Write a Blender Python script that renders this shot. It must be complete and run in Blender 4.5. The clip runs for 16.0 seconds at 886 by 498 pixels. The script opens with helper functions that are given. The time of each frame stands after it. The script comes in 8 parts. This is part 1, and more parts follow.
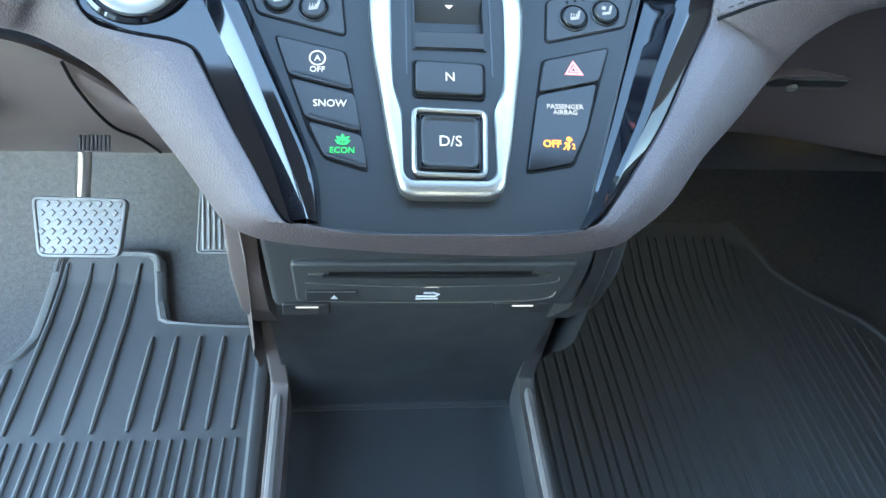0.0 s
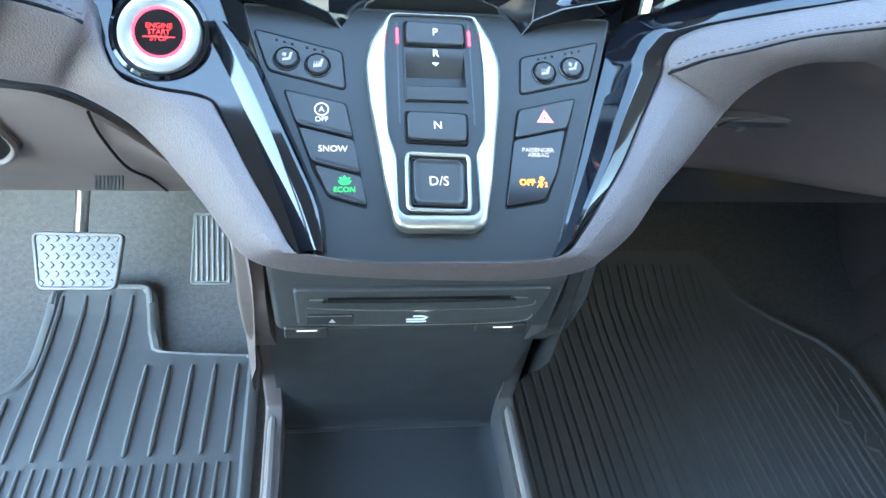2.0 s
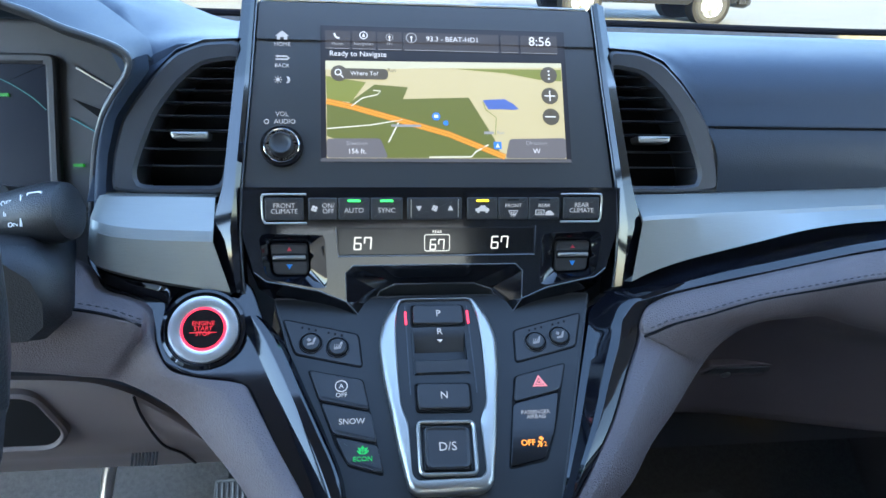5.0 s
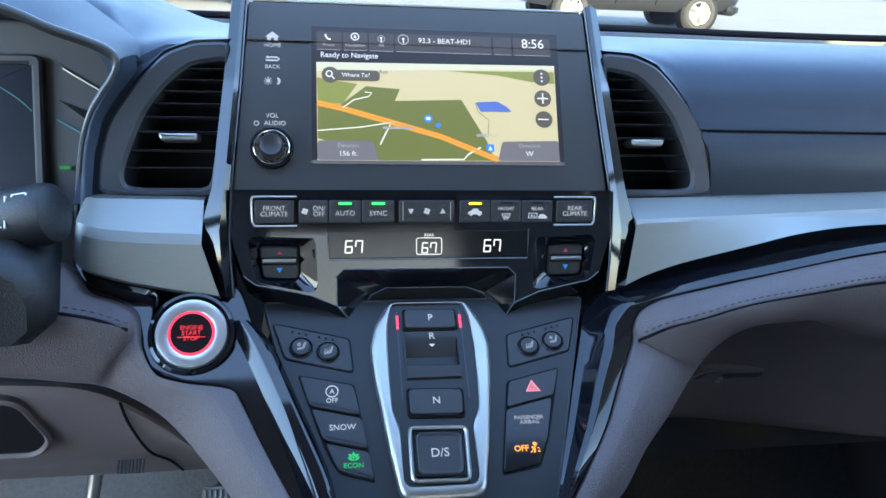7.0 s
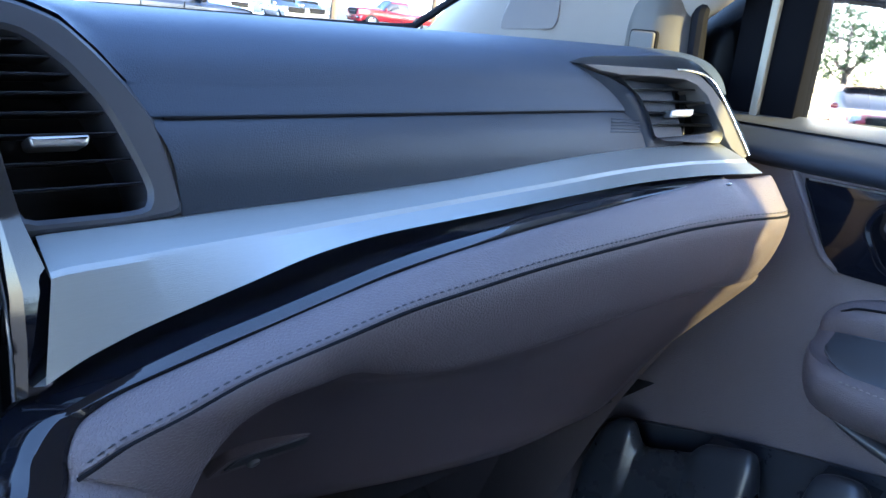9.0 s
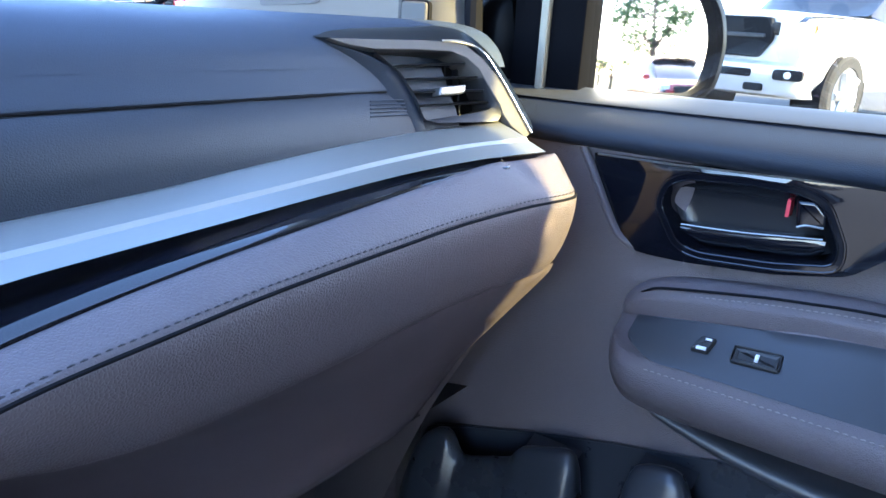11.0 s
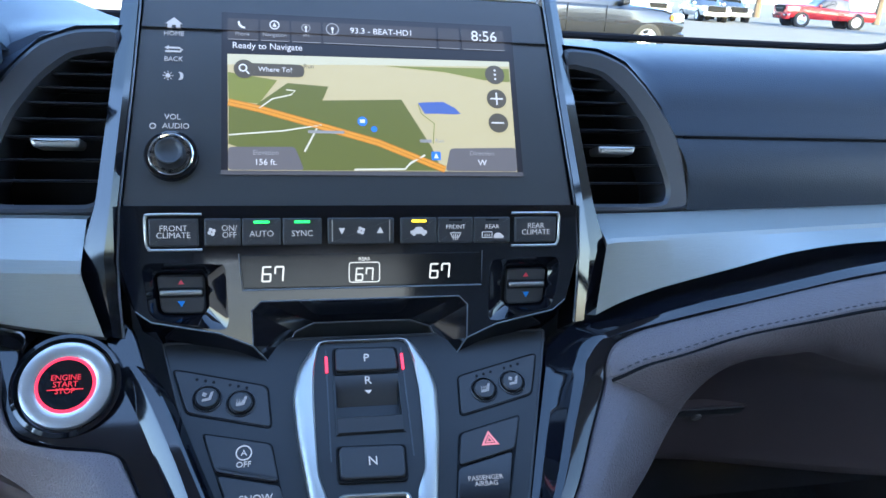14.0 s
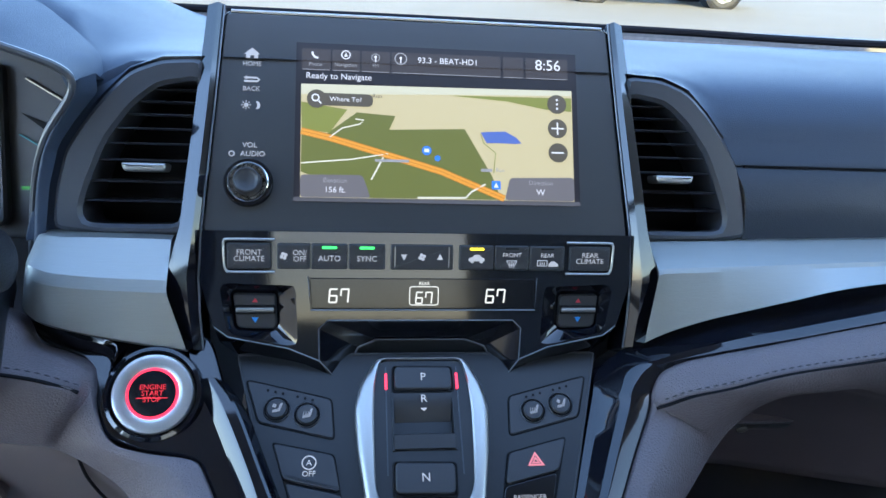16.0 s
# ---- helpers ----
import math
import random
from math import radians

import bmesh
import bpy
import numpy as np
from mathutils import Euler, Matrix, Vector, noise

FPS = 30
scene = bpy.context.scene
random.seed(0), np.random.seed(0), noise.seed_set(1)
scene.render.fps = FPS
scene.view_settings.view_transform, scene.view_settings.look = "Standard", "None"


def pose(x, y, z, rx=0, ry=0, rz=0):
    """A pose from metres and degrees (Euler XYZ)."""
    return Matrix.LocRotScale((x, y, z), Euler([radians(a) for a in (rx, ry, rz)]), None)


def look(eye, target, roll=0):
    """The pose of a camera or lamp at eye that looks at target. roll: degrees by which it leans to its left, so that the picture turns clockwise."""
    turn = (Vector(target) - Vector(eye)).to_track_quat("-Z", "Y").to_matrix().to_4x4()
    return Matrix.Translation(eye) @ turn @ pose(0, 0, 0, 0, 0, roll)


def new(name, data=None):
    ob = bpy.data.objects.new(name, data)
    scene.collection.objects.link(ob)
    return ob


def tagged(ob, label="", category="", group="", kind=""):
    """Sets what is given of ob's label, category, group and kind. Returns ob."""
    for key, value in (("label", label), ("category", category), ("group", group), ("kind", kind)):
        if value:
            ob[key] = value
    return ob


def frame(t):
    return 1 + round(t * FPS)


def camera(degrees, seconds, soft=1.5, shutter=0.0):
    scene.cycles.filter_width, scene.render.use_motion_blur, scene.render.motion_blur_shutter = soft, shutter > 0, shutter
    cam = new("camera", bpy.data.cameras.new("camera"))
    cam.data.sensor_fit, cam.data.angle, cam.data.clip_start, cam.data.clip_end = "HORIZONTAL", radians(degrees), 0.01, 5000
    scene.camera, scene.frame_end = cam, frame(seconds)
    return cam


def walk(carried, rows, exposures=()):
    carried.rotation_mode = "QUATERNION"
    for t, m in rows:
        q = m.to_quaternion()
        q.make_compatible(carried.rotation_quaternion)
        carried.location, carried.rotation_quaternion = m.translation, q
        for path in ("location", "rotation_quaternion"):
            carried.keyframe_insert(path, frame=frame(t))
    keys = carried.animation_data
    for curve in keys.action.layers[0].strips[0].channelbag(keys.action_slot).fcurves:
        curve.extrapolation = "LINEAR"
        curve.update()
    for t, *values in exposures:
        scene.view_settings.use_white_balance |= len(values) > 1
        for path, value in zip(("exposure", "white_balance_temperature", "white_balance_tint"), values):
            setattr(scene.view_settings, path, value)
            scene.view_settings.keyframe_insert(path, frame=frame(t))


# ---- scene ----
cam = camera(61.5, 16.0)
PATH = [
    (0, (-0.05, -0.01, 0.953), (0.187, 1.432, -0.413), 6.5),
    (0.5, (-0.064, -0.078, 0.992), (0.226, 1.283, -0.445), 9.0),
    (1, (-0.065, -0.084, 0.994), (0.24, 1.278, -0.439), 9.3),
    (1.5, (-0.065, -0.067, 0.988), (0.242, 1.334, -0.406), 8.6),
    (2, (-0.065, -0.05, 0.987), (0.237, 1.441, -0.311), 7.3),
    (2.5, (-0.068, -0.043, 0.996), (0.222, 1.55, -0.178), 5.7),
    (3, (-0.067, -0.044, 1.003), (0.21, 1.644, -0.032), 4.3),
    (3.5, (-0.067, -0.053, 1.014), (0.21, 1.706, 0.103), 3.4),
    (4, (-0.064, -0.075, 1.028), (0.206, 1.729, 0.207), 2.9),
    (4.5, (-0.067, -0.092, 1.034), (0.201, 1.736, 0.269), 2.6),
    (7, (-0.069, -0.087, 1.03), (0.228, 1.748, 0.292), 2.9),
    (7.5, (-0.061, -0.063, 1.025), (0.394, 1.747, 0.306), 3.3),
    (8, (-0.024, -0.009, 1.014), (0.716, 1.717, 0.328), 4.5),
    (8.5, (0.022, 0.043, 0.996), (1.075, 1.62, 0.36), 5.6),
    (9, (0.074, 0.075, 0.973), (1.38, 1.468, 0.379), 5.6),
    (9.5, (0.174, 0.071, 0.969), (1.641, 1.295, 0.376), 4.1),
    (9.7, (0.195, 0.095, 0.964), (1.766, 1.184, 0.376), 3.7),
    (11.8, (0.187, 0.077, 0.969), (1.742, 1.178, 0.363), 3.3),
    (12, (0.162, 0.065, 0.975), (1.62, 1.286, 0.357), 3.2),
    (12.5, (0.095, 0.075, 0.975), (1.32, 1.52, 0.334), 3.5),
    (13, (0.02, 0.054, 0.986), (0.968, 1.694, 0.342), 3.6),
    (13.5, (-0.028, 0.019, 0.994), (0.633, 1.791, 0.342), 3.4),
    (14, (-0.046, -0.01, 1.0), (0.37, 1.828, 0.329), 3.5),
    (14.5, (-0.048, -0.02, 1.028), (0.306, 1.808, 0.298), 4.3),
    (15, (-0.048, -0.019, 1.055), (0.283, 1.792, 0.273), 5.1),
    (15.5, (-0.052, -0.014, 1.058), (0.254, 1.793, 0.256), 4.9),
    (16, (-0.049, -0.013, 1.053), (0.21, 1.8, 0.249), 3.9),
]
EXPOSURES = [(0.0, 5.4, 6600, -2), (0.5, 5.7, 6600, -2), (1.7, 5.75, 6600, -2), (2.5, 5.4, 6400, -1), (3.3, 4.7, 6150, 2), (4.5, 4.15, 6000, 6), (7.0, 4.1, 5950, 8), (8.2, 4.05, 5350, 10), (9.5, 4.25, 5500, 17), (12.0, 4.5, 5500, 17), (13.0, 4.2, 5450, 12), (14.0, 3.95, 5650, 9), (16.0, 3.95, 5900, 10)]
walk(cam, [(t, look(eye, target, roll)) for t, eye, target, roll in PATH], EXPOSURES)

# ---- light ----
TO_SUN = Vector((0.18, -0.80, 0.50)).normalized()
world = bpy.data.worlds.new("world")
scene.world = world
world.use_nodes = True
wn = world.node_tree.nodes
sky = wn.new("ShaderNodeTexSky")
sky.sky_type, sky.sun_disc = "NISHITA", False
sky.sun_elevation = math.asin(TO_SUN.z)
sky.sun_rotation = math.atan2(TO_SUN.x, TO_SUN.y)
wn["Background"].inputs["Strength"].default_value = 0.15
world.node_tree.links.new(sky.outputs[0], wn["Background"].inputs["Color"])
sun = new("sun", bpy.data.lights.new("sun", "SUN"))
sun.data.energy, sun.data.angle, sun.data.color = 2.7, radians(0.6), (1.0, 0.77, 0.28)
sun.matrix_world = look(TO_SUN * 20, (0, 0, 0))


# ---- materials ----
def material(name, color, rough=0.5, metal=0.0, spec=0.5, bump=0.0, scale=100.0, kind="noise", vary=0.0, vscale=8.0,
             rvary=0.0, coat=0.0, emit=0.0, stretch=(1, 1, 1), sheen=0.0):
    m = bpy.data.materials.new(name)
    m.use_nodes = True
    nt = m.node_tree
    b = nt.nodes["Principled BSDF"]
    b.inputs["Base Color"].default_value = (*color, 1)
    b.inputs["Roughness"].default_value = rough
    b.inputs["Metallic"].default_value = metal
    b.inputs["Specular IOR Level"].default_value = spec
    b.inputs["Coat Weight"].default_value = coat
    b.inputs["Coat Roughness"].default_value = 0.04
    b.inputs["Sheen Weight"].default_value = sheen
    if emit:
        b.inputs["Emission Color"].default_value = (*color, 1)
        b.inputs["Emission Strength"].default_value = emit
    co = nt.nodes.new("ShaderNodeTexCoord")
    mp = nt.nodes.new("ShaderNodeMapping")
    mp.inputs["Scale"].default_value = stretch
    nt.links.new(co.outputs["Object"], mp.inputs["Vector"])
    if bump:
        if kind == "grain":
            tx = nt.nodes.new("ShaderNodeTexVoronoi")
            tx.feature = "DISTANCE_TO_EDGE"
            tx.inputs["Scale"].default_value = scale
            cr = nt.nodes.new("ShaderNodeMapRange")
            cr.inputs["From Max"].default_value = 0.25
            nt.links.new(tx.outputs["Distance"], cr.inputs["Value"])
            out = cr.outputs["Result"]
        else:
            tx = nt.nodes.new("ShaderNodeTexNoise")
            tx.inputs["Scale"].default_value = scale
            tx.inputs["Detail"].default_value = 4
            out = tx.outputs["Fac"]
        nt.links.new(mp.outputs["Vector"], tx.inputs["Vector"])
        bp = nt.nodes.new("ShaderNodeBump")
        bp.inputs["Strength"].default_value = bump
        bp.inputs["Distance"].default_value = 0.25 / scale
        nt.links.new(out, bp.inputs["Height"])
        nt.links.new(bp.outputs["Normal"], b.inputs["Normal"])
    if vary or rvary:
        n = nt.nodes.new("ShaderNodeTexNoise")
        n.inputs["Scale"].default_value = vscale
        n.inputs["Detail"].default_value = 6
        n.inputs["Roughness"].default_value = 0.6
        nt.links.new(mp.outputs["Vector"], n.inputs["Vector"])
        if vary:
            mix = nt.nodes.new("ShaderNodeMix")
            mix.data_type = "RGBA"
            mix.inputs["A"].default_value = (*[c * (1 - vary) for c in color], 1)
            mix.inputs["B"].default_value = (*[min(1, c * (1 + vary)) for c in color], 1)
            nt.links.new(n.outputs["Fac"], mix.inputs["Factor"])
            nt.links.new(mix.outputs["Result"], b.inputs["Base Color"])
        if rvary:
            r = nt.nodes.new("ShaderNodeMapRange")
            r.inputs["From Min"].default_value, r.inputs["From Max"].default_value = 0.3, 0.7
            r.inputs["To Min"].default_value, r.inputs["To Max"].default_value = rough - rvary, rough + rvary
            nt.links.new(n.outputs["Fac"], r.inputs["Value"])
            nt.links.new(r.outputs["Result"], b.inputs["Roughness"])
    return m


def light_material(name, color, strength):
    m = bpy.data.materials.new(name)
    m.use_nodes = True
    b = m.node_tree.nodes["Principled BSDF"]
    b.inputs["Base Color"].default_value = (*[c * 0.2 for c in color], 1)
    b.inputs["Roughness"].default_value = 0.3
    b.inputs["Emission Color"].default_value = (*color, 1)
    b.inputs["Emission Strength"].default_value = strength
    return m


def glass_material(name, tint=(1, 1, 1), gloss=1.0):
    m = bpy.data.materials.new(name)
    m.use_nodes = True
    nt = m.node_tree
    nt.nodes.remove(nt.nodes["Principled BSDF"])
    tr, gl, mx = (nt.nodes.new(k) for k in ("ShaderNodeBsdfTransparent", "ShaderNodeBsdfGlossy", "ShaderNodeMixShader"))
    tr.inputs["Color"].default_value = (*tint, 1)
    gl.inputs["Roughness"].default_value = 0.0
    mx.inputs["Fac"].default_value = 0.05 * gloss
    nt.links.new(tr.outputs[0], mx.inputs[1])
    nt.links.new(gl.outputs[0], mx.inputs[2])
    nt.links.new(mx.outputs[0], nt.nodes["Material Output"].inputs["Surface"])
    return m


# Black plastic; blue sheen of the reflected sky is mixed into its colour.
DASH = material("dash_soft_plastic_sky_tint", (0.0335, 0.0460, 0.0690), 0.56, spec=0.24, bump=0.22, scale=700, kind="grain", vary=0.10, vscale=5, rvary=0.06)
DASH_FRAME = material("dash_satin_plastic", (0.034, 0.036, 0.042), 0.38, bump=0.1, scale=900, vary=0.08, vscale=9)
TAUPE = material("taupe_leather", (0.118, 0.098, 0.103), 0.46, spec=0.40, bump=0.55, scale=520, kind="grain", vary=0.10, vscale=6, rvary=0.05)
TAUPE_PLASTIC = material("taupe_plastic", (0.122, 0.099, 0.097), 0.5, spec=0.4, bump=0.3, scale=700, vary=0.10, vscale=6, rvary=0.05)
GLOSS = material("piano_black", (0.004, 0.0045, 0.007), 0.06, spec=0.62, rvary=0.02, vscale=20)
SATIN = material("satin_black_metallic", (0.015, 0.0155, 0.0165), 0.40, spec=0.36, bump=0.06, scale=1500, vary=0.06, vscale=10)
SILVER = material("brushed_silver", (0.31, 0.315, 0.295), 0.46, metal=0.8, bump=0.10, scale=60, stretch=(1, 40, 40), vary=0.05, vscale=30)
CHROME = material("bright_chrome", (0.80, 0.80, 0.80), 0.12, metal=1.0)
SATIN_CHROME = material("satin_silver", (0.40, 0.388, 0.360), 0.36, metal=0.9, vary=0.04, vscale=30)
BUTTON = material("button_black", (0.028, 0.028, 0.030), 0.45, spec=0.4, bump=0.05, scale=1200, vary=0.08, vscale=20)
# Black glass lifted to grey: reflected haze painted into its base colour.
BEZEL = material("screen_glass_hazed", (0.030, 0.030, 0.030), 0.36, spec=0.65, rvary=0.03, vscale=12)
VENT_DARK = material("vent_black", (0.007, 0.007, 0.008), 0.7, spec=0.15)
BLACK_GLASS = material("black_sign_glass", (0.005, 0.005, 0.006), 0.12, spec=0.4)
SLAT = material("vent_slat_black", (0.022, 0.023, 0.027), 0.28)
CARPET = material("charcoal_carpet", (0.115, 0.112, 0.112), 0.95, spec=0.15, bump=0.9, scale=420, vary=0.45, vscale=160, sheen=0.1)
RUBBER = material("black_rubber", (0.105, 0.107, 0.110), 0.62, spec=0.5, bump=0.15, scale=500, vary=0.14, vscale=14, rvary=0.08)
BIN = material("bin_black_plastic", (0.042, 0.044, 0.048), 0.5, bump=0.25, scale=900, vary=0.14, vscale=25, rvary=0.08)
PEDAL = material("pedal_aluminium", (0.18, 0.18, 0.178), 0.42, metal=0.4, vary=0.12, vscale=60, bump=0.1, scale=500)
STEEL = material("pedal_steel", (0.40, 0.40, 0.40), 0.28, metal=0.9, vary=0.2, vscale=40)
WHITE = material("white_print", (0.78, 0.78, 0.80), 0.5)
WHITE_LIT = light_material("white_backlit_print", (0.85, 0.86, 0.9), 0.032)
RED = light_material("red_ring_lit", (1.0, 0.03, 0.07), 0.16)
RED_DARK = light_material("red_print_lit", (0.9, 0.04, 0.06), 0.07)
RED_PRINT = material("red_print", (0.55, 0.03, 0.05), 0.5)
PINK = light_material("pink_triangle_print", (0.95, 0.28, 0.32), 0.06)
BLUE_PRINT = material("blue_print", (0.03, 0.25, 0.70), 0.5)
GREEN = light_material("green_lit", (0.05, 0.75, 0.15), 0.045)
GREEN_LED = light_material("green_led", (0.07, 0.9, 0.13), 0.16)
AMBER = light_material("amber_lit", (1.0, 0.30, 0.02), 0.11)
YELLOW_LED = light_material("yellow_led", (1.0, 0.70, 0.02), 0.2)
HEADLINER = material("grey_headliner", (0.62, 0.60, 0.57), 0.9, bump=0.3, scale=400, vary=0.06, vscale=20)
BEIGE = material("beige_pillar_plastic", (0.36, 0.335, 0.305), 0.6, bump=0.2, scale=500, vary=0.06, vscale=12)
SEAM = material("dark_seam", (0.008, 0.008, 0.010), 0.8, spec=0.1)
THREAD = material("dark_thread", (0.075, 0.066, 0.068), 0.7)
GLASS = glass_material("clear_glass", (0.70, 0.74, 0.74))
SIDE_GLASS = glass_material("green_side_glass", (0.47, 0.48, 0.45))
TINTED = glass_material("grey_tinted_glass", (0.13, 0.135, 0.135))
DARK_GLASS = material("dark_window_glass", (0.010, 0.012, 0.014), 0.05, spec=0.6)
MIRROR = material("mirror_glass", (0.72, 0.74, 0.75), 0.02, metal=1.0)


# ---- shaping tools ----
def plane(y, z, deg, w=0.0, x=0.0):
    a = radians(deg)
    n = Vector((0, -math.sin(a), math.cos(a)))
    v = Vector((0, math.cos(a), math.sin(a)))
    o = Vector((x, y, z)) + w * n
    return Matrix(((1, 0, 0, o.x), (0, v.y, n.y, o.y), (0, v.z, n.z, o.z), (0, 0, 0, 1)))


def basis(o, u, v):
    u, v = Vector(u).normalized(), Vector(v)
    n = u.cross(v).normalized()
    v = n.cross(u)
    return Matrix(((u.x, v.x, n.x, o[0]), (u.y, v.y, n.y, o[1]), (u.z, v.z, n.z, o[2]), (0, 0, 0, 1)))


S = plane(0.4355, 0.887, 58)      # the display's face
K = plane(0.417, 0.8595, 74)      # the climate controls' face
C = plane(0.385, 0.785, 31.4)     # the gear selector's face
CS = plane(0.385, 0.785, 31.4, -0.009)
V = plane(0.462, 0.905, 70)       # the middle vents' face
ST = plane(0.375, 0.784, 48, 0, -0.162)
POD = basis((0.618, 0.463, 0.935), (0.92069, -0.39029, 0), (0.08755, 0.20652, 0.97452))


def thing(name, label, category, group="", kind="", at=(0, 0, 0)):
    ob = new(name)
    ob.empty_display_size = 0.02
    ob.matrix_basis = Matrix.Translation(at)
    return tagged(ob, label, category, group, kind)


def part(name, bm, mat, parent=None, label="", smooth=35, m=None):
    if m is not None:
        bmesh.ops.transform(bm, matrix=m, verts=bm.verts)
    bmesh.ops.recalc_face_normals(bm, faces=bm.faces)
    me = bpy.data.meshes.new(name)
    bm.to_mesh(me)
    bm.free()
    me.materials.append(mat)
    if smooth:
        me.shade_smooth()
        me.set_sharp_from_angle(angle=radians(smooth))
    ob = new(name, me)
    if parent is not None:
        ob.parent = parent
        ob.matrix_parent_inverse = parent.matrix_basis.inverted()
    if label:
        ob["label"] = label
    return ob


def rounded(poly, r, n=4):
    out = []
    k = len(poly)
    for i in range(k):
        p, a, b = Vector(poly[i]), Vector(poly[i - 1]), Vector(poly[(i + 1) % k])
        da, db = (a - p), (b - p)
        rr = min(r, da.length * 0.45, db.length * 0.45)
        p0, p1 = p + da.normalized() * rr, p + db.normalized() * rr
        for j in range(n + 1):
            t = j / n
            out.append(tuple((1 - t) ** 2 * p0 + 2 * t * (1 - t) * p + t * t * p1))
    return out


def rect(u0, u1, v0, v1, r=0.0, n=3):
    p = [(u0, v0), (u1, v0), (u1, v1), (u0, v1)]
    return rounded(p, r, n) if r else p


def area(poly):
    return sum(a[0] * b[1] - b[0] * a[1] for a, b in zip(poly, poly[1:] + poly[:1])) / 2


def inset(poly, d):
    if area(poly) < 0:
        poly = poly[::-1]
    k, out = len(poly), []
    for i in range(k):
        a, p, b = Vector(poly[i - 1]), Vector(poly[i]), Vector(poly[(i + 1) % k])
        e0, e1 = (p - a), (b - p)
        e0 = e0.normalized() if e0.length > 1e-9 else e1.normalized()
        e1 = e1.normalized() if e1.length > 1e-9 else e0
        n0, n1 = Vector((-e0.y, e0.x)), Vector((-e1.y, e1.x))
        m = n0 + n1
        m = m / max(0.35, m.length_squared / 2)
        out.append(tuple(p + m * d))
    return out


def rings_bm(rings, cap0=True, cap1=True, bm=None):
    bm = bm or bmesh.new()
    vs = [[bm.verts.new(p) for p in r] for r in rings]
    k = len(vs[0])
    for a, b in zip(vs, vs[1:]):
        for i in range(k):
            j = (i + 1) % k
            bm.faces.new((a[i], a[j], b[j], b[i]))
    if cap0:
        bm.faces.new(vs[0][::-1])
    if cap1:
        bm.faces.new(vs[-1])
    return bm


def slab(poly, w0, w1, b=0.0, bm=None, dish=0.0):
    """A plate with that outline from w0 to w1, its upper rim rounded by b, its face dished by dish."""
    if area(poly) < 0:
        poly = poly[::-1]
    rings = [[(x, y, w0) for x, y in poly]]
    if b:
        for t in (0, 0.3, 0.65, 1):
            rings.append([(x, y, w1 - b + b * math.sin(t * math.pi / 2)) for x, y in (inset(poly, b * (1 - math.cos(t * math.pi / 2))) if t else poly)])
    else:
        rings.append([(x, y, w1) for x, y in poly])
    if dish:
        rings.append([(x, y, w1 - dish) for x, y in inset(poly, b + abs(dish) * 1.6)])
        rings.append([(x, y, w1 - dish) for x, y in inset(poly, b + abs(dish) * 1.6 + 0.0003)])
    elif b:
        rings.append([(x, y, w1) for x, y in inset(poly, b * 1.15)])
    return rings_bm(rings, bm=bm)


def frame_slab(outer, inner, w0, w1, b=0.001, bm=None):
    """A ring between two outlines with as many points each."""
    if area(outer) < 0:
        outer = outer[::-1]
    if area(inner) < 0:
        inner = inner[::-1]
    o1, i1 = inset(outer, b), inset(inner, -b)
    lv = lambda p, w: [(x, y, w) for x, y in p]
    rings = [lv(outer, w0), lv(outer, w1 - b), lv(o1, w1), lv(i1, w1), lv(inner, w1 - b), lv(inner, w0), lv(outer, w0)]
    return rings_bm(rings, False, False, bm)


def circle(r, n=32, u=0.0, v=0.0, start=0.0):
    return [(u + r * math.cos(start + 2 * math.pi * i / n), v + r * math.sin(start + 2 * math.pi * i / n)) for i in range(n)]


def turned(profile, n=40, bm=None, u=0.0, v=0.0):
    """A turned piece from (radius, height) pairs."""
    return rings_bm([[(x, y, h) for x, y in circle(max(r, 1e-5), n, u, v)] for r, h in profile], bm=bm)


def loft(rows, bm=None, close=False):
    bm = bm or bmesh.new()
    vs = [[bm.verts.new(p) for p in r] for r in rows]
    for a, b in zip(vs, vs[1:]):
        for i in range(len(a) - (0 if close else 1)):
            j = (i + 1) % len(a)
            bm.faces.new((a[i], a[j], b[j], b[i]))
    return bm


def smooth_line(pts, n=8):
    """Catmull-Rom points through pts."""
    pts = [Vector(p) for p in pts]
    out = []
    for i in range(len(pts) - 1):
        p0, p1, p2, p3 = pts[max(i - 1, 0)], pts[i], pts[i + 1], pts[min(i + 2, len(pts) - 1)]
        for j in range(n):
            t = j / n
            out.append(0.5 * (2 * p1 + (p2 - p0) * t + (2 * p0 - 5 * p1 + 4 * p2 - p3) * t * t + (3 * p1 - p0 - 3 * p2 + p3) * t ** 3))
    return out + [pts[-1]]


def fine_loft(rows, nu=6, nv=6, bm=None):
    """A smooth sheet through rows of points."""
    rows = [smooth_line(r, nv) for r in rows]
    cols = [smooth_line(c, nu) for c in zip(*rows)]
    return loft([list(r) for r in zip(*cols)], bm)


